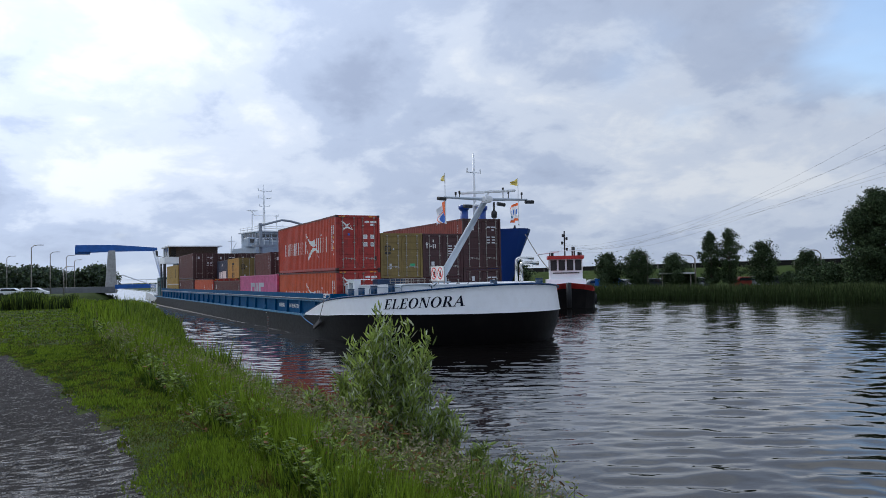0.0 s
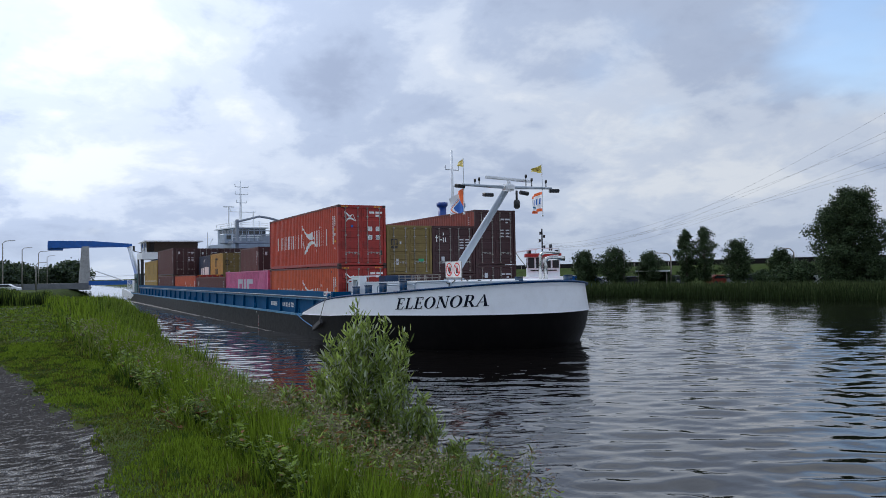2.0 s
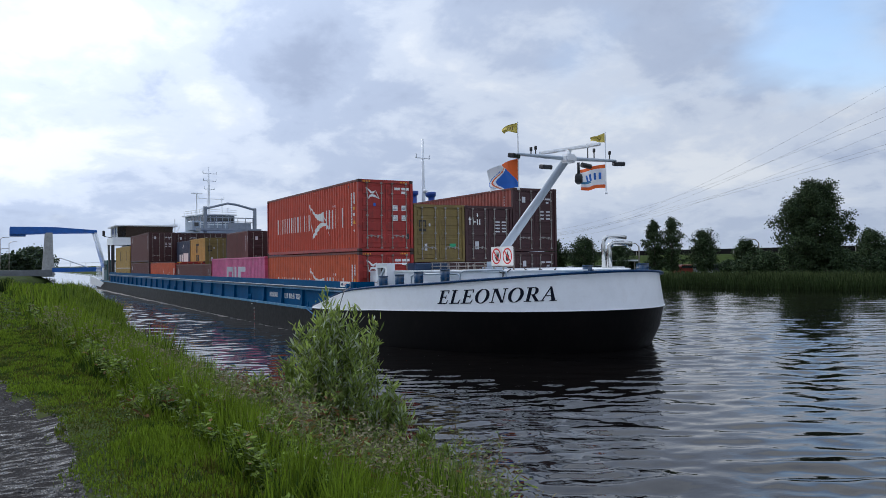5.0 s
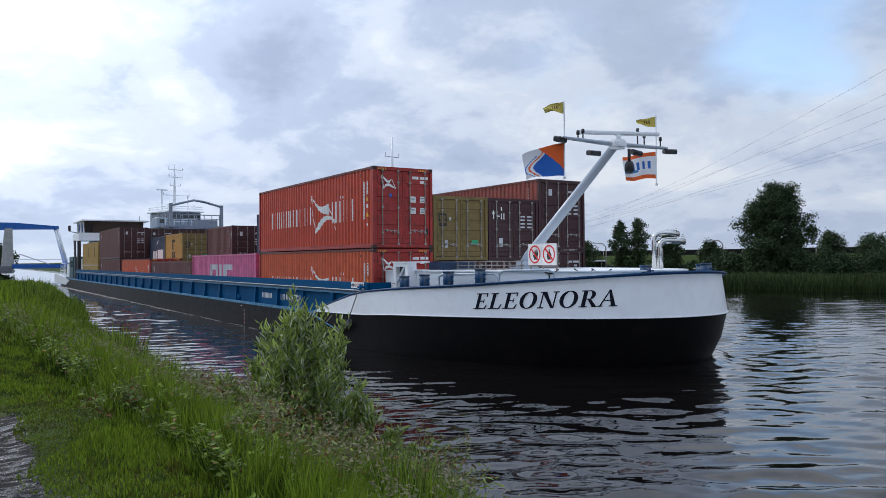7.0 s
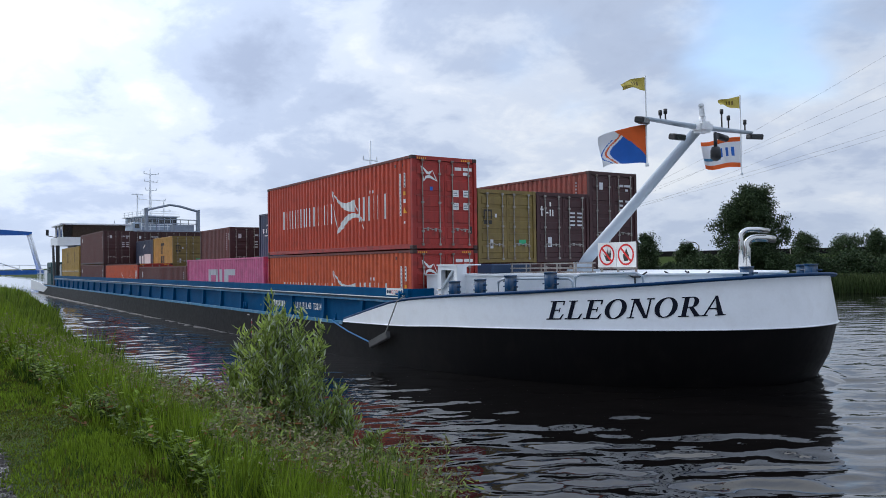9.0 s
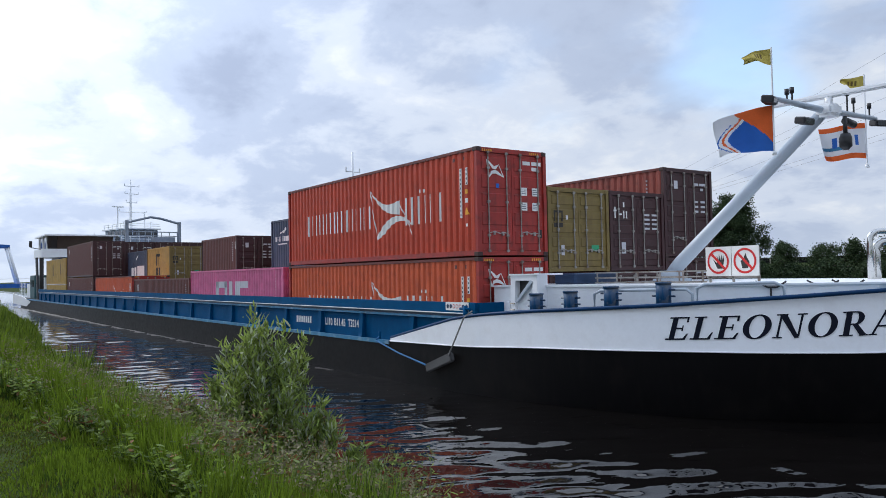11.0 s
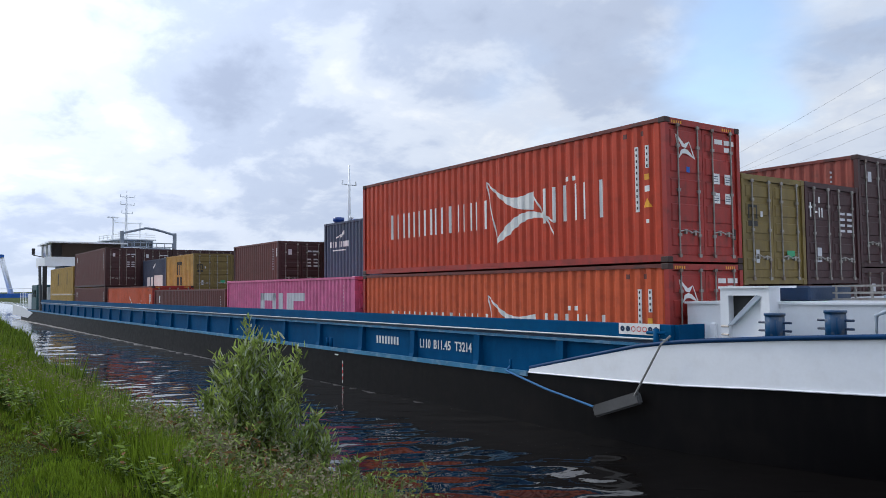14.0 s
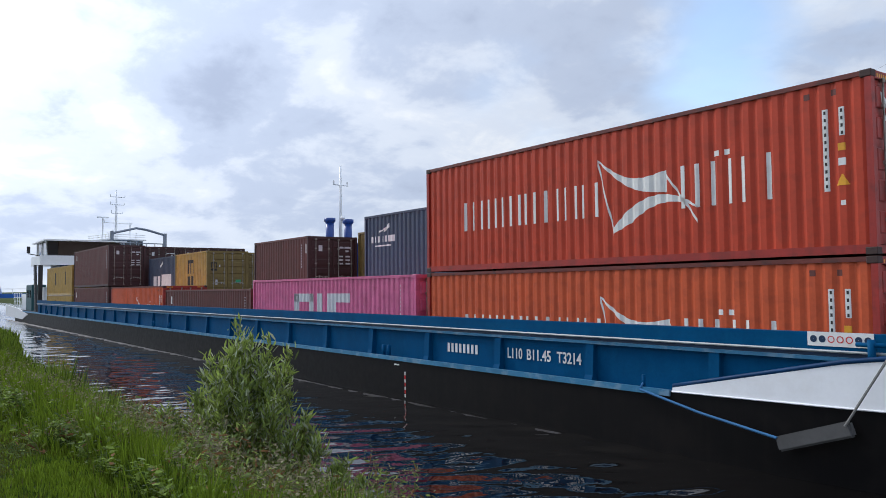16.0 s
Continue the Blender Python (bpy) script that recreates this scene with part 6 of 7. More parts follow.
def verge():
    for name, n, x0, x1, power, label in (("grass", 185000, -24, -3.5, 1.15, "fresh green grass on the verge"), ("grass", 62000, -75, -20, 1.6, "green grass on the distant verge"), ("grass", 36000, -3.5, 8, 1.0, "fresh green grass beside the towpath")):
        x, y, w = field(n, x0, x1, power)
        z = vheight(x, y)
        patch = np.array([noise.noise((a * 0.45, b * 0.8, 3.0)) + 0.8 * noise.noise((a * 1.7, b * 2.1, 6.0)) for a, b in zip(x, y)])
        clump = np.array([noise.noise((a * 2.6, b * 3.4, 16.0)) for a, b in zip(x, y)])
        inner = np.interp(-x, (7, 11, 17.6, 25.8, 47, 75), (1.5, 1.3, 0.8, 0.5, 0.1, -1.0))
        tall = np.clip((y - inner - 0.3 * patch) / 0.35, 0, 1)
        far = np.clip((-x - 14) / 20, 0, 1)
        h = (0.03 + 0.06 * R.rand(n)) * (1 + 0.8 * patch) * (0.35 + 0.65 * np.clip(w * 8, 0, 1)) + tall * (0.12 + 0.46 * R.rand(n) ** 1.4) * np.clip(1 + 0.9 * patch + 1.5 * clump, 0.15, 2.2) * (0.85 + 0.42 * far)
        h = np.clip(h, 0.035, np.maximum(0.16, crest(x, y) - z + 0.12 * clump + 0.05 * R.randn(n)))
        ang = R.rand(n) * 2 * np.pi
        lean = h * (0.05 + 0.45 * R.rand(n) ** 1.5)
        base = np.stack([x, y, z - 0.02], 1)
        tip = base + np.stack([np.cos(ang) * lean, np.sin(ang) * lean, h], 1)
        wd = (0.004 + 0.004 * R.rand(n)) * (1 + 2.6 * np.clip((-x - 8) / 25, 0, 2))
        a2 = R.rand(n) * np.pi
        side = np.stack([np.cos(a2) * wd, np.sin(a2) * wd, 0 * wd], 1)
        q = R.rand(n)
        lawn = tall < 0.3
        pick = np.where(q > 0.985, 1, np.where(lawn & (q < 0.22 - 0.5 * patch), 2, np.where(q < np.where(lawn, 0.10 + 0.34 * np.clip((-x - 8) / 8, 0, 1), 0.36) - 0.7 * patch - 1.3 * clump, 3, 0)))
        strips(name, base, tip, side, (M["grass"], M["grass_pale"], M["grass_dry"], M["grass_deep"]), pick, label, "grass")
    # leafy herbs in clumps among the tall grass
    n = 170000
    x = -4.0 - 30 * R.rand(n) ** 1.35
    a, b = vpath(x), vnear(x)
    y = a + 0.5 + (b - a - 0.5) * R.rand(n)
    tuft = np.array([noise.noise((p * 1.5, q * 1.9, 31.0)) + 0.6 * noise.noise((p * 4.1, q * 4.6, 33.0)) for p, q in zip(x, y)])
    inner = np.interp(-x, (7, 11, 17.6, 25.8, 47, 75), (1.5, 1.3, 0.8, 0.5, 0.1, -1.0))
    keep = (tuft > -0.04) & (y > inner + 0.15)
    x, y, tuft = x[keep], y[keep], tuft[keep]
    n = len(x)
    z = np.maximum(vheight(x, y), 0.0)
    top = np.clip(0.20 + 0.60 * tuft, 0.12, 0.55)
    z = z + top * (0.15 + 0.85 * R.rand(n) ** 0.6)
    ang = R.rand(n) * 2 * np.pi
    ln = (0.032 + 0.045 * R.rand(n)) * (1 + np.clip((-x - 10) / 20, 0, 1))
    base = np.stack([x, y, z], 1)
    tip = base + np.stack([np.cos(ang) * ln, np.sin(ang) * ln, (R.rand(n) - 0.35) * ln], 1)
    side = np.stack([-np.sin(ang) * ln * 0.17, np.cos(ang) * ln * 0.17, 0.05 * R.randn(n) * ln], 1)
    strips("herbs", base, tip, side, (M["herb"], M["weed"], M["grass_deep"], M["weed_red"]), R.choice(4, n, p=(0.52, 0.24, 0.18, 0.06)), "leafy green herbs growing through the tall grass", "herbs", 0.1, mid_wide=1.5)
    # reeds by the water
    n = 52000
    x = -3.5 - 72 * R.rand(n) ** 1.25
    b = vnear(x)
    y = b + 0.12 - R.rand(n) ** 1.2 * (1.3 + 1.2 * np.clip((-x - 24) / 10, 0, 1))
    patch = np.array([noise.noise((a * 0.6, c * 0.9, 9.0)) for a, c in zip(x, y)])
    keep = (patch > -0.10) & ~((x > -11.6) & (x < -7.4) & (y > 2.4) & (R.rand(n) > 0.15))
    x, y, patch = x[keep], y[keep], patch[keep]
    n = len(x)
    z = vheight(x, y)
    h = (0.40 + 0.55 * R.rand(n)) * (1 + 0.9 * patch) * (1 + 0.55 * np.clip((-x - 26) / 12, 0, 1))
    h = np.clip(h, 0.15, np.maximum(0.3, crest(x, y) - z + 0.5 * patch + 0.12 * R.randn(n) + 0.22 * (x > -16) + 0.30 * ((x < -11.5) & (x > -17) & (patch > 0.05))))
    z = np.maximum(z, -0.1)
    ang = R.rand(n) * 2 * np.pi
    lean = h * (0.05 + 0.25 * R.rand(n))
    base = np.stack([x, y, z - 0.03], 1)
    tip = base + np.stack([np.cos(ang) * lean, np.sin(ang) * lean, h], 1)
    wd = (0.006 + 0.006 * R.rand(n)) * (1 + 1.2 * np.clip((-x - 8) / 25, 0, 2))
    a2 = R.rand(n) * np.pi
    side = np.stack([np.cos(a2) * wd, np.sin(a2) * wd, 0 * wd], 1)
    strips("reeds", base, tip, side, (M["reed"], M["grass"], M["grass_pale"], M["grass_deep"]), R.choice(4, n, p=(0.42, 0.30, 0.04, 0.24)), "tall reeds and grass at the water's edge", "reeds")
    # a dark stand of reeds across the verge further along
    n = 12000
    x = -63 - 9 * R.rand(n)
    y = -14 + 13.9 * R.rand(n)
    z = vheight(x, y)
    h = 0.80 + 0.45 * R.rand(n) + 0.25 * np.sin(y * 1.3)
    base = np.stack([x, y, z - 0.05], 1)
    tip = base + np.stack([R.randn(n) * 0.2, R.randn(n) * 0.2, h], 1)
    a2 = R.rand(n) * np.pi
    side = np.stack([np.cos(a2) * 0.035, np.sin(a2) * 0.035, 0 * a2], 1)
    strips("reed_stand", base, tip, side, (M["reed"], M["reed_dark"]), R.choice(2, n, p=(0.35, 0.65)), "dark stand of reeds beside the towpath", "reeds")
    # reeds along the far bank
    n = 36000
    x = -150 + 165 * R.rand(n)
    e = np.array([far_edge(a) for a in x])
    y = e - 0.7 + 3.2 * R.rand(n)
    z = np.maximum(vheight(x, y), -0.1)
    h = 0.66 + 0.42 * R.rand(n)
    base = np.stack([x, y, z], 1)
    tip = base + np.stack([R.randn(n) * 0.15, R.randn(n) * 0.15, h], 1)
    a2 = R.rand(n) * np.pi
    side = np.stack([np.cos(a2) * 0.03, np.sin(a2) * 0.03, 0 * a2], 1)
    strips("far_reeds", base, tip, side, (M["reed_dark"], M["reed_tip"]), ((y - e) + R.randn(n) * 0.5 > 0.9).astype(int), "dark reeds along the far bank", "reeds")


verge()


def leaves_around(pts, per, spread, length, width, mats, probs, name, parent, rng, droop=0.2, up=0.2):
    p = np.repeat(np.asarray(pts), per, 0)
    n = len(p)
    base = p + rng.randn(n, 3) * spread
    d = rng.randn(n, 3)
    d[:, 2] = d[:, 2] * 0.6 + up - droop
    d /= np.linalg.norm(d, axis=1)[:, None]
    ln = length * (0.6 + 0.7 * rng.rand(n))[:, None]
    s = np.cross(d, rng.randn(n, 3))
    s /= np.linalg.norm(s, axis=1)[:, None] + 1e-6
    return strips(name, base, base + d * ln, s * (width / 2) * (0.7 + 0.6 * rng.rand(n))[:, None], mats, rng.choice(len(mats), n, p=probs), "", "", 0.0, "stuff", parent, mid_wide=1.6)


def tree(p, height, width, seed, label, leaves=5000, leaf=0.34, trunk=0.22, low=0.12, mats=None, ragged=0.35):
    """A tapered trunk with limbs and a crown of small leaves in clumps along them."""
    rng = np.random.RandomState(seed)
    t = empty("tree", label, "tree", "", Matrix.Translation(p))
    bm = bmesh.new()
    tube(bm, [(0, 0, -0.2), (0.1, 0, height * 0.35), (0.0, 0.1, height * 0.65), (0.05, 0, height * 0.93)], [trunk, trunk * 0.8, trunk * 0.45, 0.03], 8)
    part("trunk", bm, M["bark"], t)
    nodes, bm = [], bmesh.new()
    n = 42
    for i in range(n):
        u = low + (1 - low) * (i + rng.rand()) / n
        prof = (math.sin(math.pi * min(1, (u - low) / (1 - low) * 0.84 + 0.13)) ** 0.6)
        r = width / 2 * prof * (1 - ragged * rng.rand())
        a = i * 2.4 + rng.rand()
        r *= min(1.25, max(0.4, 0.92 + 0.9 * noise.noise((math.cos(a) * 1.2 + seed, math.sin(a) * 1.2, u * 4.0))))
        z0 = height * max(low * 0.7, u - 0.12)
        e = np.array([math.cos(a) * r, math.sin(a) * r, height * u * (0.96 + 0.05 * rng.rand())])
        s = np.array([0.0, 0.0, z0])
        tube(bm, [s, s + (e - s) * 0.5 + np.array([0, 0, 0.05 * height]), e], [trunk * 0.28, trunk * 0.16, 0.02], 5)
        for k in range(9):
            f = 0.35 + 0.65 * k / 8
            nodes.append(s + (e - s) * f + np.array([0, 0, 0.05 * height * math.sin(math.pi * f)]) + rng.randn(3) * width * 0.035)
    part("limbs", bm, M["bark"], t)
    leaves_around(nodes, max(1, leaves // len(nodes)), width * 0.042, leaf, leaf * 0.55, mats or (M["tree_leaf"], M["tree_leaf_b"]), (0.6, 0.4), "crown", t, rng)
    return t


def far_trees():
    tree(polar(125.1, 92, 0.9), 9.7, 8.2, 1, "large dense dark green tree on the far bank", 62000, 0.17, 0.35, 0.03, ragged=0.42)
    small = [(142.6, 104, 5.2, 3.6), (140.5, 104, 5.5, 4.4), (138.1, 106, 4.9, 3.6), (132.2, 102, 6.2, 3.8), (129.4, 104, 4.7, 3.6), (149.2, 112, 4.8, 4.0), (150.6, 116, 5.0, 4.0),
             (121.9, 106, 5.9, 3.8), (119.4, 106, 5.4, 4.6), (117.6, 104, 5.7, 4.0), (115.4, 104, 6.0, 5.0), (112.8, 104, 6.4, 5.0)]
    for i, (a, d, h, w) in enumerate(small):
        tree(polar(a, d, 0.8), h * 0.9, w * 1.3, 20 + i, "round-crowned dark green roadside tree", 9000, 0.16, 0.16, 0.14, ragged=0.5)
    for i, (a, h, w) in enumerate(((135.55, 6.9, 3.3), (134.35, 7.2, 4.2))):
        tree(polar(a, 100, 0.8), h, w, 50 + i, "slender upright birch on the far bank", 9000, 0.15, 0.14, 0.10, ragged=0.65)
    for i, (a, d, h, w) in enumerate(((129.3, 90, 2.1, 3.6), (128.4, 90, 2.3, 3.6), (127.9, 96, 2.6, 4.0), (126.3, 90, 2.2, 4.5), (123.4, 90, 2.6, 5.0), (121.2, 92, 2.4, 5.0), (119.0, 92, 2.8, 5.5), (116.6, 92, 2.6, 5.5), (137.0, 108, 1.9, 3.0), (130.6, 98, 1.8, 3.0))):
        s = tree(polar(a, d, 0.8), h, w, 70 + i, "low dark shrub on the far bank", 5200, 0.18, 0.06, 0.02)
        s.name = "shrub"
        tagged(s, category="shrub")
    # woods far off beyond the bridge
    rng = np.random.RandomState(5)
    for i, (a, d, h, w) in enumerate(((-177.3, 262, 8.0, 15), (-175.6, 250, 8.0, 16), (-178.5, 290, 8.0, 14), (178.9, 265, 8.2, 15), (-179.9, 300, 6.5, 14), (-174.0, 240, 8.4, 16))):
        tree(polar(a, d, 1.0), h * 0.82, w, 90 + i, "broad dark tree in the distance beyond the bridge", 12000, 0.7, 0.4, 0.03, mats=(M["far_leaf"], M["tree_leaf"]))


far_trees()


def willow():
    rng = np.random.RandomState(8)
    t = empty("willow_bush", "young grey-green willow bush with upright shoots at the water's edge", "bush", m=Matrix.Translation((0, 0, 0)))
    stems, nodes, low = bmesh.new(), [], []
    shoots = [(-9.55, 3.62, 2.56), (-9.45, 3.80, 2.38), (-9.2, 3.55, 2.25), (-9.75, 3.45, 2.2), (-9.9, 3.75, 2.0), (-9.1, 3.9, 2.1), (-9.6, 4.05, 1.95), (-10.1, 3.35, 1.85), (-10.25, 3.15, 1.75),
              (-9.3, 4.0, 2.3), (-9.65, 3.75, 2.35), (-9.85, 3.55, 2.1), (-9.25, 3.7, 2.4), (-10.0, 3.9, 1.75), (-8.9, 3.6, 1.9), (-10.5, 3.2, 1.5), (-8.5, 3.9, 1.4), (-8.8, 3.75, 1.75), (-9.0, 4.15, 1.6), (-10.4, 3.5, 1.6), (-9.35, 3.3, 1.7), (-8.7, 4.1, 1.35), (-10.0, 3.0, 1.45), (-8.95, 3.35, 1.45),
              (-9.95, 3.08, 1.95), (-10.05, 3.12, 1.80), (-9.85, 3.0, 1.6), (-9.4, 3.5, 2.3), (-9.6, 3.6, 2.2), (-9.3, 3.45, 2.0), (-9.5, 3.9, 2.1), (-9.2, 3.75, 2.05), (-8.3, 4.25, 1.25), (-8.1, 4.35, 1.1), (-9.05, 4.25, 1.5)]
    for x, y, top in shoots:
        y = 3.48 + (y - 3.6) * 1.4
        top -= 0.35 * abs(y - 3.5) ** 2 + 0.42 * max(0.0, 3.42 - y)
        g = max(-0.1, ground_height(x, y))
        b = Vector((-9.5 + (x + 9.5) * 0.45, 3.6 + (y - 3.6) * 0.45, g - 0.05))
        e = Vector((x + rng.randn() * 0.06, y + rng.randn() * 0.06, top))
        m = b.lerp(e, 0.5) + Vector(((x + 9.5) * 0.12, (y - 3.6) * 0.12, 0))
        tube(stems, [b, m, e], [0.016, 0.010, 0.003], 5)
        k = 22
        for i in range(3, k + 1):
            f = i / k
            p = b.lerp(m, f * 2) if f < 0.5 else m.lerp(e, f * 2 - 1)
            nodes.append(p[:])
            if i % 3 == 0 and f < 0.93:
                a = rng.rand() * 6.28
                q = p + Vector((math.cos(a) * 0.22, math.sin(a) * 0.22, 0.26)) * (1.15 - f)
                tube(stems, [p, q], [0.006, 0.002], 4)
                for u in (0.35, 0.6, 0.8, 1.0):
                    nodes.append(p.lerp(q, u)[:])
    part("stem", stems, M["stem"], t)
    leaves_around(nodes, 15, 0.040, 0.115, 0.014, (M["willow"], M["willow_pale"], M["weed"]), (0.62, 0.20, 0.18), "leaves", t, rng, 0.0, 1.6)


def weeds():
    rng = np.random.RandomState(21)
    for k, (cx, cy, n, h, red) in enumerate(((-8.3, 3.7, 16, 0.62, 0.2), (-7.6, 3.5, 16, 0.55, 0.15), (-8.9, 3.1, 14, 0.75, 0.3), (-10.6, 3.2, 16, 0.78, 0.8), (-10.9, 3.45, 14, 0.72, 0.9), (-11.4, 3.2, 12, 0.62, 0.7), (-7.0, 3.9, 16, 0.6, 0.15), (-8.0, 4.2, 14, 0.8, 0.1), (-7.4, 4.4, 12, 0.75, 0.1), (-9.8, 2.7, 12, 0.6, 0.2), (-12.4, 3.0, 8, 0.5, 0.2), (-6.6, 3.4, 12, 0.5, 0.1), (-13.2, 2.6, 12, 0.45, 0.1), (-14.8, 2.9, 12, 0.45, 0.1), (-16.2, 2.2, 12, 0.45, 0.05), (-12.4, 2.1, 12, 0.42, 0.1), (-11.0, 2.2, 14, 0.42, 0.15), (-9.8, 1.9, 14, 0.40, 0.2), (-8.6, 2.3, 14, 0.48, 0.2), (-7.5, 2.6, 14, 0.45, 0.25), (-6.5, 2.5, 14, 0.42, 0.2), (-18.5, 2.5, 12, 0.5, 0.05), (-21, 2.0, 12, 0.5, 0.05))):
        t = empty("weed_clump", "tangled wild weeds with seed heads on the bank", "weeds", "weeds on the bank")
        nodes, heads = [], []
        for i in range(n):
            x, y = cx + rng.randn() * 0.30, cy + rng.randn() * 0.28
            g = ground_height(x, y)
            hh = h * (0.6 + 0.7 * rng.rand())
            e = Vector((x + rng.randn() * 0.16, y + rng.randn() * 0.16, max(0, g) + hh))
            b = Vector((x, y, g - 0.03))
            bm = bmesh.new()
            tube(bm, [b, b.lerp(e, 0.5) + Vector((0.02, 0.02, 0.03)), e], [0.006, 0.004, 0.002], 4)
            part("stalk", bm, M["stem"], t)
            for f in np.linspace(0.2, 0.95, 9):
                nodes.append(b.lerp(e, f)[:])
            heads.append(e[:])
        leaves_around(nodes, 10, 0.07, 0.085, 0.013, (M["weed"], M["willow"], M["weed_red"]), (0.62 - red * 0.6, 0.30, 0.08 + red * 0.6), "leaves", t, rng, 0.1, 0.3)
        leaves_around(heads, 22, 0.045, 0.028, 0.009, (M["plume"], M["grass_pale"]), (0.7, 0.3), "seed_head", t, rng, 0.0, 0.3)
    # loose plumes of flowering grass
    n = 560
    x = -4.5 - 16 * rng.rand(n) ** 1.2
    y = np.array([path_edge(a) for a in x]) + 1.6 + 1.9 * rng.rand(n)
    z = vheight(x, y)
    h = 0.45 + 0.35 * rng.rand(n)
    base = np.stack([x, y, z], 1)
    tip = base + np.stack([rng.randn(n) * 0.15, rng.randn(n) * 0.15, h], 1)
    strips("flowering_grass", base, tip, np.full((n, 3), 0.003), (M["grass_pale"],), np.zeros(n, int), "thin flowering grass stalks", "grass", 0.1)
    ob = leaves_around(tip, 14, 0.042, 0.042, 0.010, (M["plume"],), (1.0,), "grass_plume", None, rng)
    tagged(ob, "pale feathery grass plumes on the bank", "grass")


def pebbles():
    rng = np.random.RandomState(31)
    n = 9000
    x = -4 - 22 * rng.rand(n) ** 1.6
    y = np.array([path_edge(a) for a in x]) - 3.2 * rng.rand(n) ** 1.2 + 0.05
    z = vheight(x, y)
    r = 0.008 + 0.020 * rng.rand(n) ** 2.5
    o = np.array([(1, 0, 0), (0, 1, 0), (-1, 0, 0), (0, -1, 0), (0, 0, 0.75), (0, 0, -0.5)], float)
    v = (np.stack([x, y, z], 1)[:, None, :] + o[None] * r[:, None, None] * (0.7 + 0.6 * rng.rand(n, 6, 1))).reshape(-1, 3)
    f = [(0, 1, 4), (1, 2, 4), (2, 3, 4), (3, 0, 4)]
    faces = [tuple(i * 6 + k for k in t) for i in range(n) for t in f]
    me = bpy.data.meshes.new("gravel")
    me.from_pydata(v.tolist(), [], faces)
    me.materials.append(M["pebble"])
    tagged(new("gravel", me), "loose dark wet gravel on the towpath", "gravel", kind="stuff")


M["pebble"] = material("wet pebble", (0.060, 0.055, 0.052), 0.55, vary=0.5, island=0.6, bump=0, spec=0.4)
pebbles()
willow()
weeds()


# ---- far side road, vehicles, cables ----
def car(p, turn, paint, label, van=False):
    ob = empty("car" if not van else "van", label, "van" if van else "car", "" if van else "parked cars", Matrix.Translation(p) @ Matrix.Rotation(radians(turn), 4, "Z"))
    L_, h = (4.4, 1.42) if van else (4.2, 1.45)
    bm = bmesh.new()
    side = [(-L_ / 2, 0.3), (L_ / 2, 0.3), (L_ / 2, 0.75), (L_ / 2 - 0.9, 0.9), (L_ / 2 - 1.6, h - 0.05), (L_ / 2 - 1.8, h), (-L_ / 2 + (0.25 if van else 0.8), h), (-L_ / 2, 0.95)]
    prism(bm, side, "y", -0.85, 0.85)
    bevel(bm, 0.06)
    part("body", bm, paint, ob)
    bm = bmesh.new()
    prism(bm, [(-L_ / 2 + 0.5, 0.95), (L_ / 2 - 1.15, 0.95), (L_ / 2 - 1.7, h - 0.12), (-L_ / 2 + 0.75, h - 0.12)], "y", -0.865, 0.865)
    part("windows", bm, M["glass"], ob)
    for x in (-L_ / 2 + 0.8, L_ / 2 - 0.8):
        for y in (-0.8, 0.8):
            bm = bmesh.new()
            bmesh.ops.create_cone(bm, cap_ends=True, segments=16, radius1=0.32, radius2=0.32, depth=0.2, matrix=pose(x, y, 0.32, 90))
            part("wheel", bm, M["rubber"], ob)
    return ob


M["car_grey"] = material("grey car paint", (0.22, 0.23, 0.25), 0.3)
M["car_white"] = material("white car paint", (0.75, 0.76, 0.78), 0.3, vary=0.05)
M["car_dark"] = material("dark car paint", (0.03, 0.035, 0.05), 0.3)
M["car_red"] = material("dull red paint", (0.25, 0.03, 0.02), 0.4)
for i, (a, k) in enumerate(((141.6, "car_grey"), (139.2, "car_dark"), (137.6, "car_white"), (137.0, "car_grey"), (136.3, "car_dark"), (133.2, "car_red"), (132.6, "car_grey"), (131.2, "car_dark"), (143.3, "car_grey"))):
    car(polar(a, 110, 0.8), 20 + 25 * (i % 3), M[k], {"car_grey": "grey hatchback parked behind the far bank", "car_dark": "dark car parked behind the far bank", "car_white": "white car parked behind the far bank", "car_red": "dull red car parked behind the far bank"}[k])
van = car(polar(133.67, 97, 0.72), 191, M["car_white"], "white van driving along the far bank", True)


for az_ in (-176.2, -177.5):
    car(polar(az_, 150, 1.26), 80, M["car_white"], "white van on the bridge approach road", True)


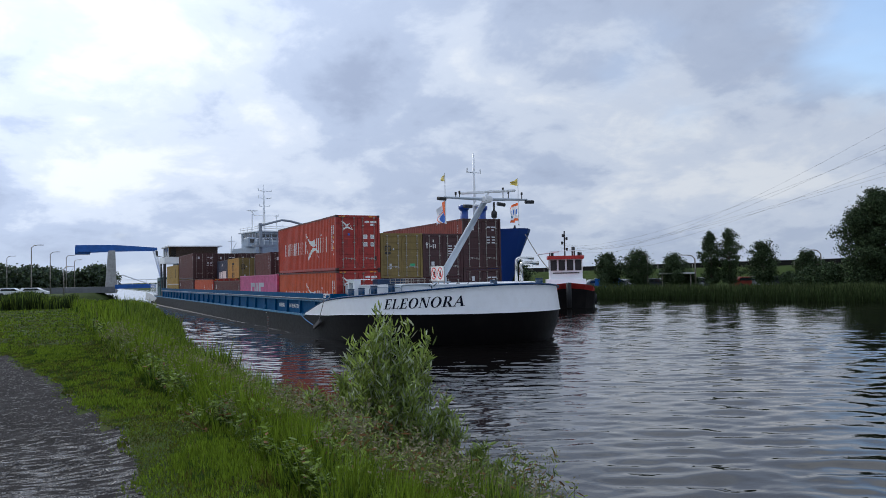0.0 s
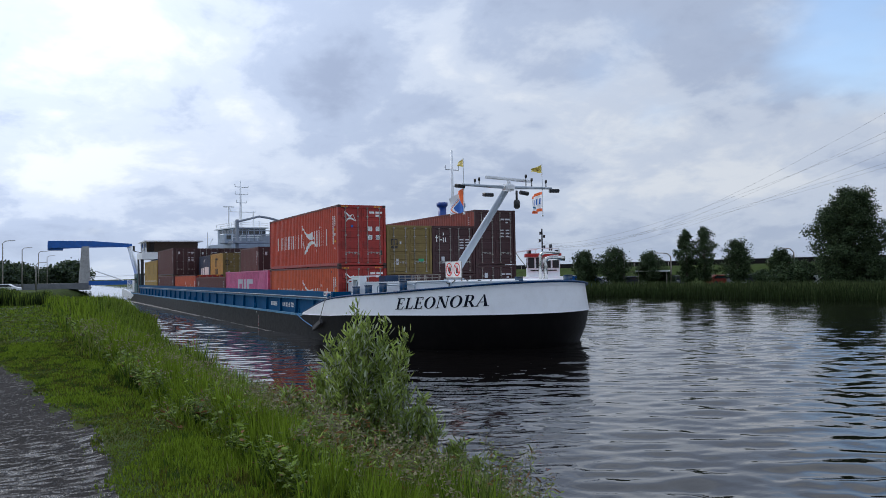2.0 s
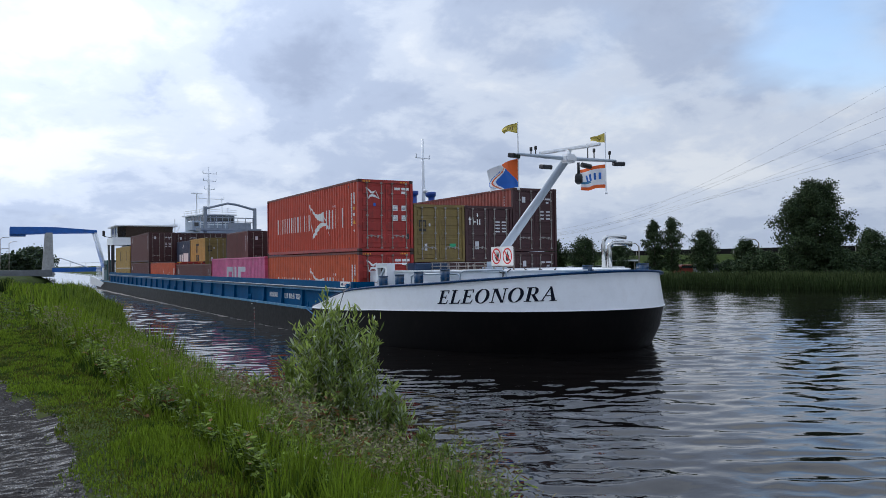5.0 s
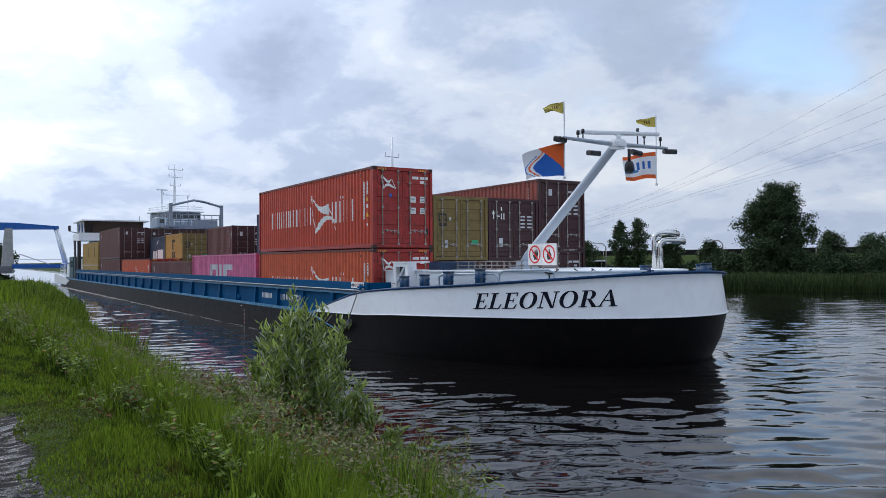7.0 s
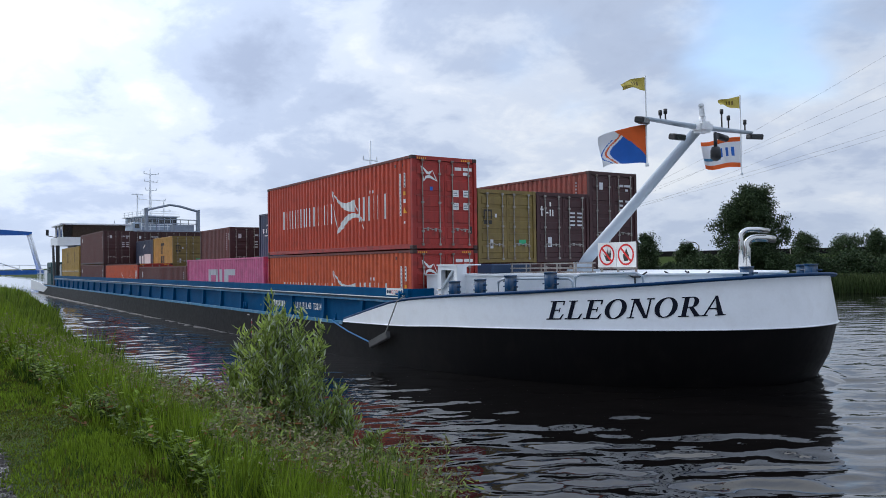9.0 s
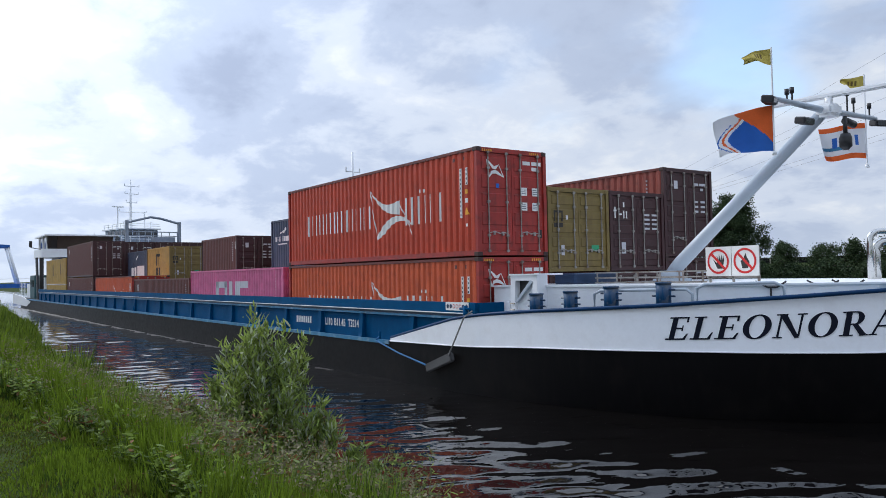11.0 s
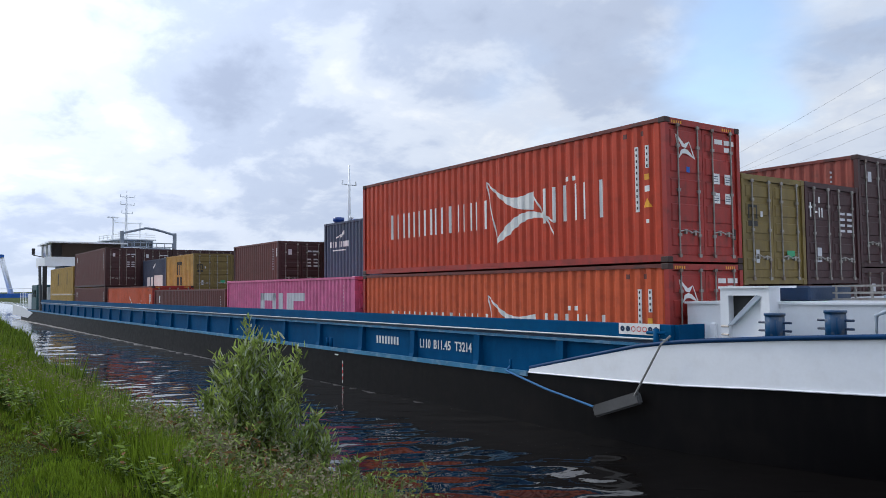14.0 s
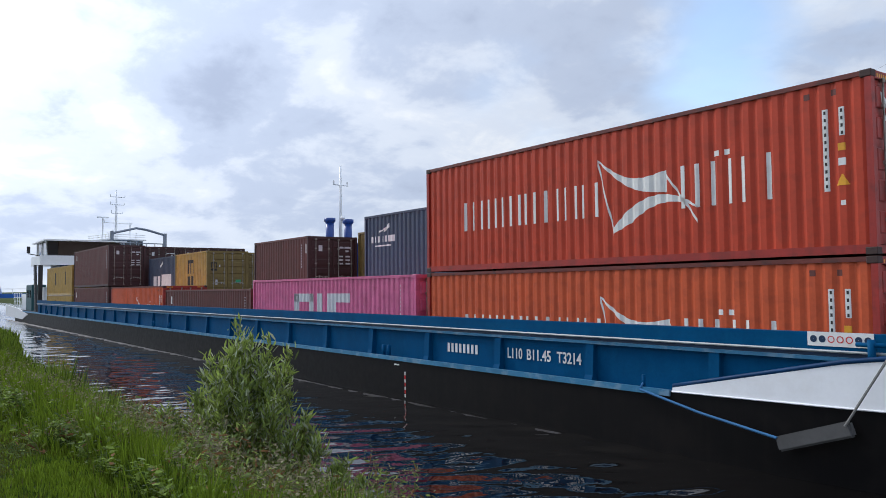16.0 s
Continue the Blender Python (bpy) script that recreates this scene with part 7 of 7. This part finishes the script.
def roadside():
    sh = empty("shelter", "open shelter with a flat white roof on posts", "shelter", m=Matrix.Translation(polar(137.8, 107, 0.8)) @ Matrix.Rotation(radians(40), 4, "Z"))
    bm = bmesh.new()
    box(bm, -2.2, 2.2, -1.5, 1.5, 2.0, 2.2)
    part("roof", bm, M["white"], sh)
    for x in (-1.8, 1.8):
        for y in (-1.2, 1.2):
            bm = bmesh.new()
            box(bm, x - 0.06, x + 0.06, y - 0.06, y + 0.06, 0, 2.0)
            part("post", bm, M["galv"], sh)
    bl = empty("container_hut", "small blue site hut behind the far bank", "hut", m=Matrix.Translation(polar(142.7, 108, 0.8)) @ Matrix.Rotation(radians(20), 4, "Z"))
    bm = bmesh.new()
    box(bm, -1.3, 1.3, -1.1, 1.1, 0, 1.6)
    bevel(bm, 0.05)
    part("body", bm, M["bridge_blue"], bl)
    bm = bmesh.new()
    box(bm, -1.35, 1.35, -1.15, 1.15, 1.6, 1.68)
    part("roof", bm, M["white"], bl)
    # crash barrier and hedge along the top of the dyke
    for x0 in range(-200, 40, 12):
        y0 = far_edge(x0) + 56
        y1 = far_edge(x0 + 12) + 56
        ob = empty("crash_barrier", "dark crash barrier along the dyke road", "barrier", "barrier sections", pose(0, 0, 0))
        bm = bmesh.new()
        v = box(bm, x0, x0 + 11.9, 0, 0.3, 3.75, 4.75)
        for q in v:
            q.co.y += y0 + (y1 - y0) * (q.co.x - x0) / 12
        part("rail", bm, M["hull_black"], ob)
        for xx in (x0 + 2, x0 + 6, x0 + 10):
            bm = bmesh.new()
            yy = y0 + (y1 - y0) * (xx - x0) / 12
            box(bm, xx - 0.1, xx + 0.1, yy - 0.06, yy - 0.01, 3.2, 4.6)
            part("post", bm, M["galv"], ob)


def cables():
    a, c = Vector((-43.7, 86.6)), Vector((-443.0, 285.0))
    d = (c - a).normalized()
    M["cable"] = material("weathered cable", (0.16, 0.16, 0.17), 0.6)
    for e0, e1, e2 in ((12.8, 8.95, 2.5), (11.15, 7.9, 2.25), (10.3, 7.65, 2.2), (9.5, 6.72, 2.0), (8.2, 6.2, 1.9), (7.85, 5.95, 1.75)):
        pts = []
        for az_, el in ((116.9, e0), (124.55, e1), (146.0, e2)):
            r = Vector((math.cos(radians(az_)), math.sin(radians(az_))))
            # meet the ray with the line of the pylons
            det = r.x * -d.y + r.y * d.x
            s = (a.x * -d.y + a.y * d.x) / det
            p = r * s
            pts.append(((p - a).dot(d), EYE + s * math.tan(radians(el))))
        (x0, z0), (x1, z1), (x2, z2) = pts
        def f(x):
            return z0 * (x - x1) * (x - x2) / ((x0 - x1) * (x0 - x2)) + z1 * (x - x0) * (x - x2) / ((x1 - x0) * (x1 - x2)) + z2 * (x - x0) * (x - x1) / ((x2 - x0) * (x2 - x1))
        bm = bmesh.new()
        run = [x0 - 60 + (x2 - x0 + 60) * i / 24 for i in range(25)]
        tube(bm, [(a.x + d.x * s, a.y + d.y * s, f(s)) for s in run], [0.0105 + 0.00006 * max(0, s) for s in run], 5)
        tagged(part("power_cable", bm, M["cable"]), "thin grey overhead power cable", "cable", "overhead power cables")


roadside()
cables()


# ---- what moves ----
def motions():
    walk(barge, BARGE_ROWS)
    for c, off in CONTAINERS:
        walk(c, [(t, m @ off) for t, m in BARGE_ROWS])
    # the van runs along the far bank
    e = Vector((math.cos(radians(191.3)), math.sin(radians(191.3)), 0))
    at = polar(133.67, 97, 0.72)
    walk(van, [(t, Matrix.Translation(at + e * 7.2 * (t - 3.5)) @ Matrix.Rotation(radians(191.3), 4, "Z")) for t in (0.0, 4.0, 8.0, 12.0, 16.0)])
    # the ripples run before the wind
    walk(water, [(t, Matrix.Translation((0.20 * t, -0.16 * t, 0))) for t in (0.0, 8.0, 16.0)])
    sc = MOVING_PARTS["radar"]
    walk(sc, [(t / 2, pose(6.5, 5.4, 7.0, 0, 0, 51 - 151 * (t / 2 - 7.12))) for t in range(33)])
    for k in ("flag0", "flag1"):
        f1, f2 = MOVING_PARTS[k]
        y, top = (3.2, 7.79) if k == "flag0" else (7.15, 7.72)
        # the wind veers across the deck as the barge comes on
        veer = [(t / 4, lerp_table(((0, -12), (4, 6), (6.5, 44), (16, 54)), t / 4)) for t in range(65)]
        walk(f1, [(t, pose(6.44, y, 6.55, 0, 0, a + 8 * math.sin(t * 7.6 + y))) for t, a in veer])
        walk(f2, [(t, pose(6.44, y, top, 0, 0, a + 12 * math.sin(t * 9.2 + y * 2))) for t, a in veer])


motions()
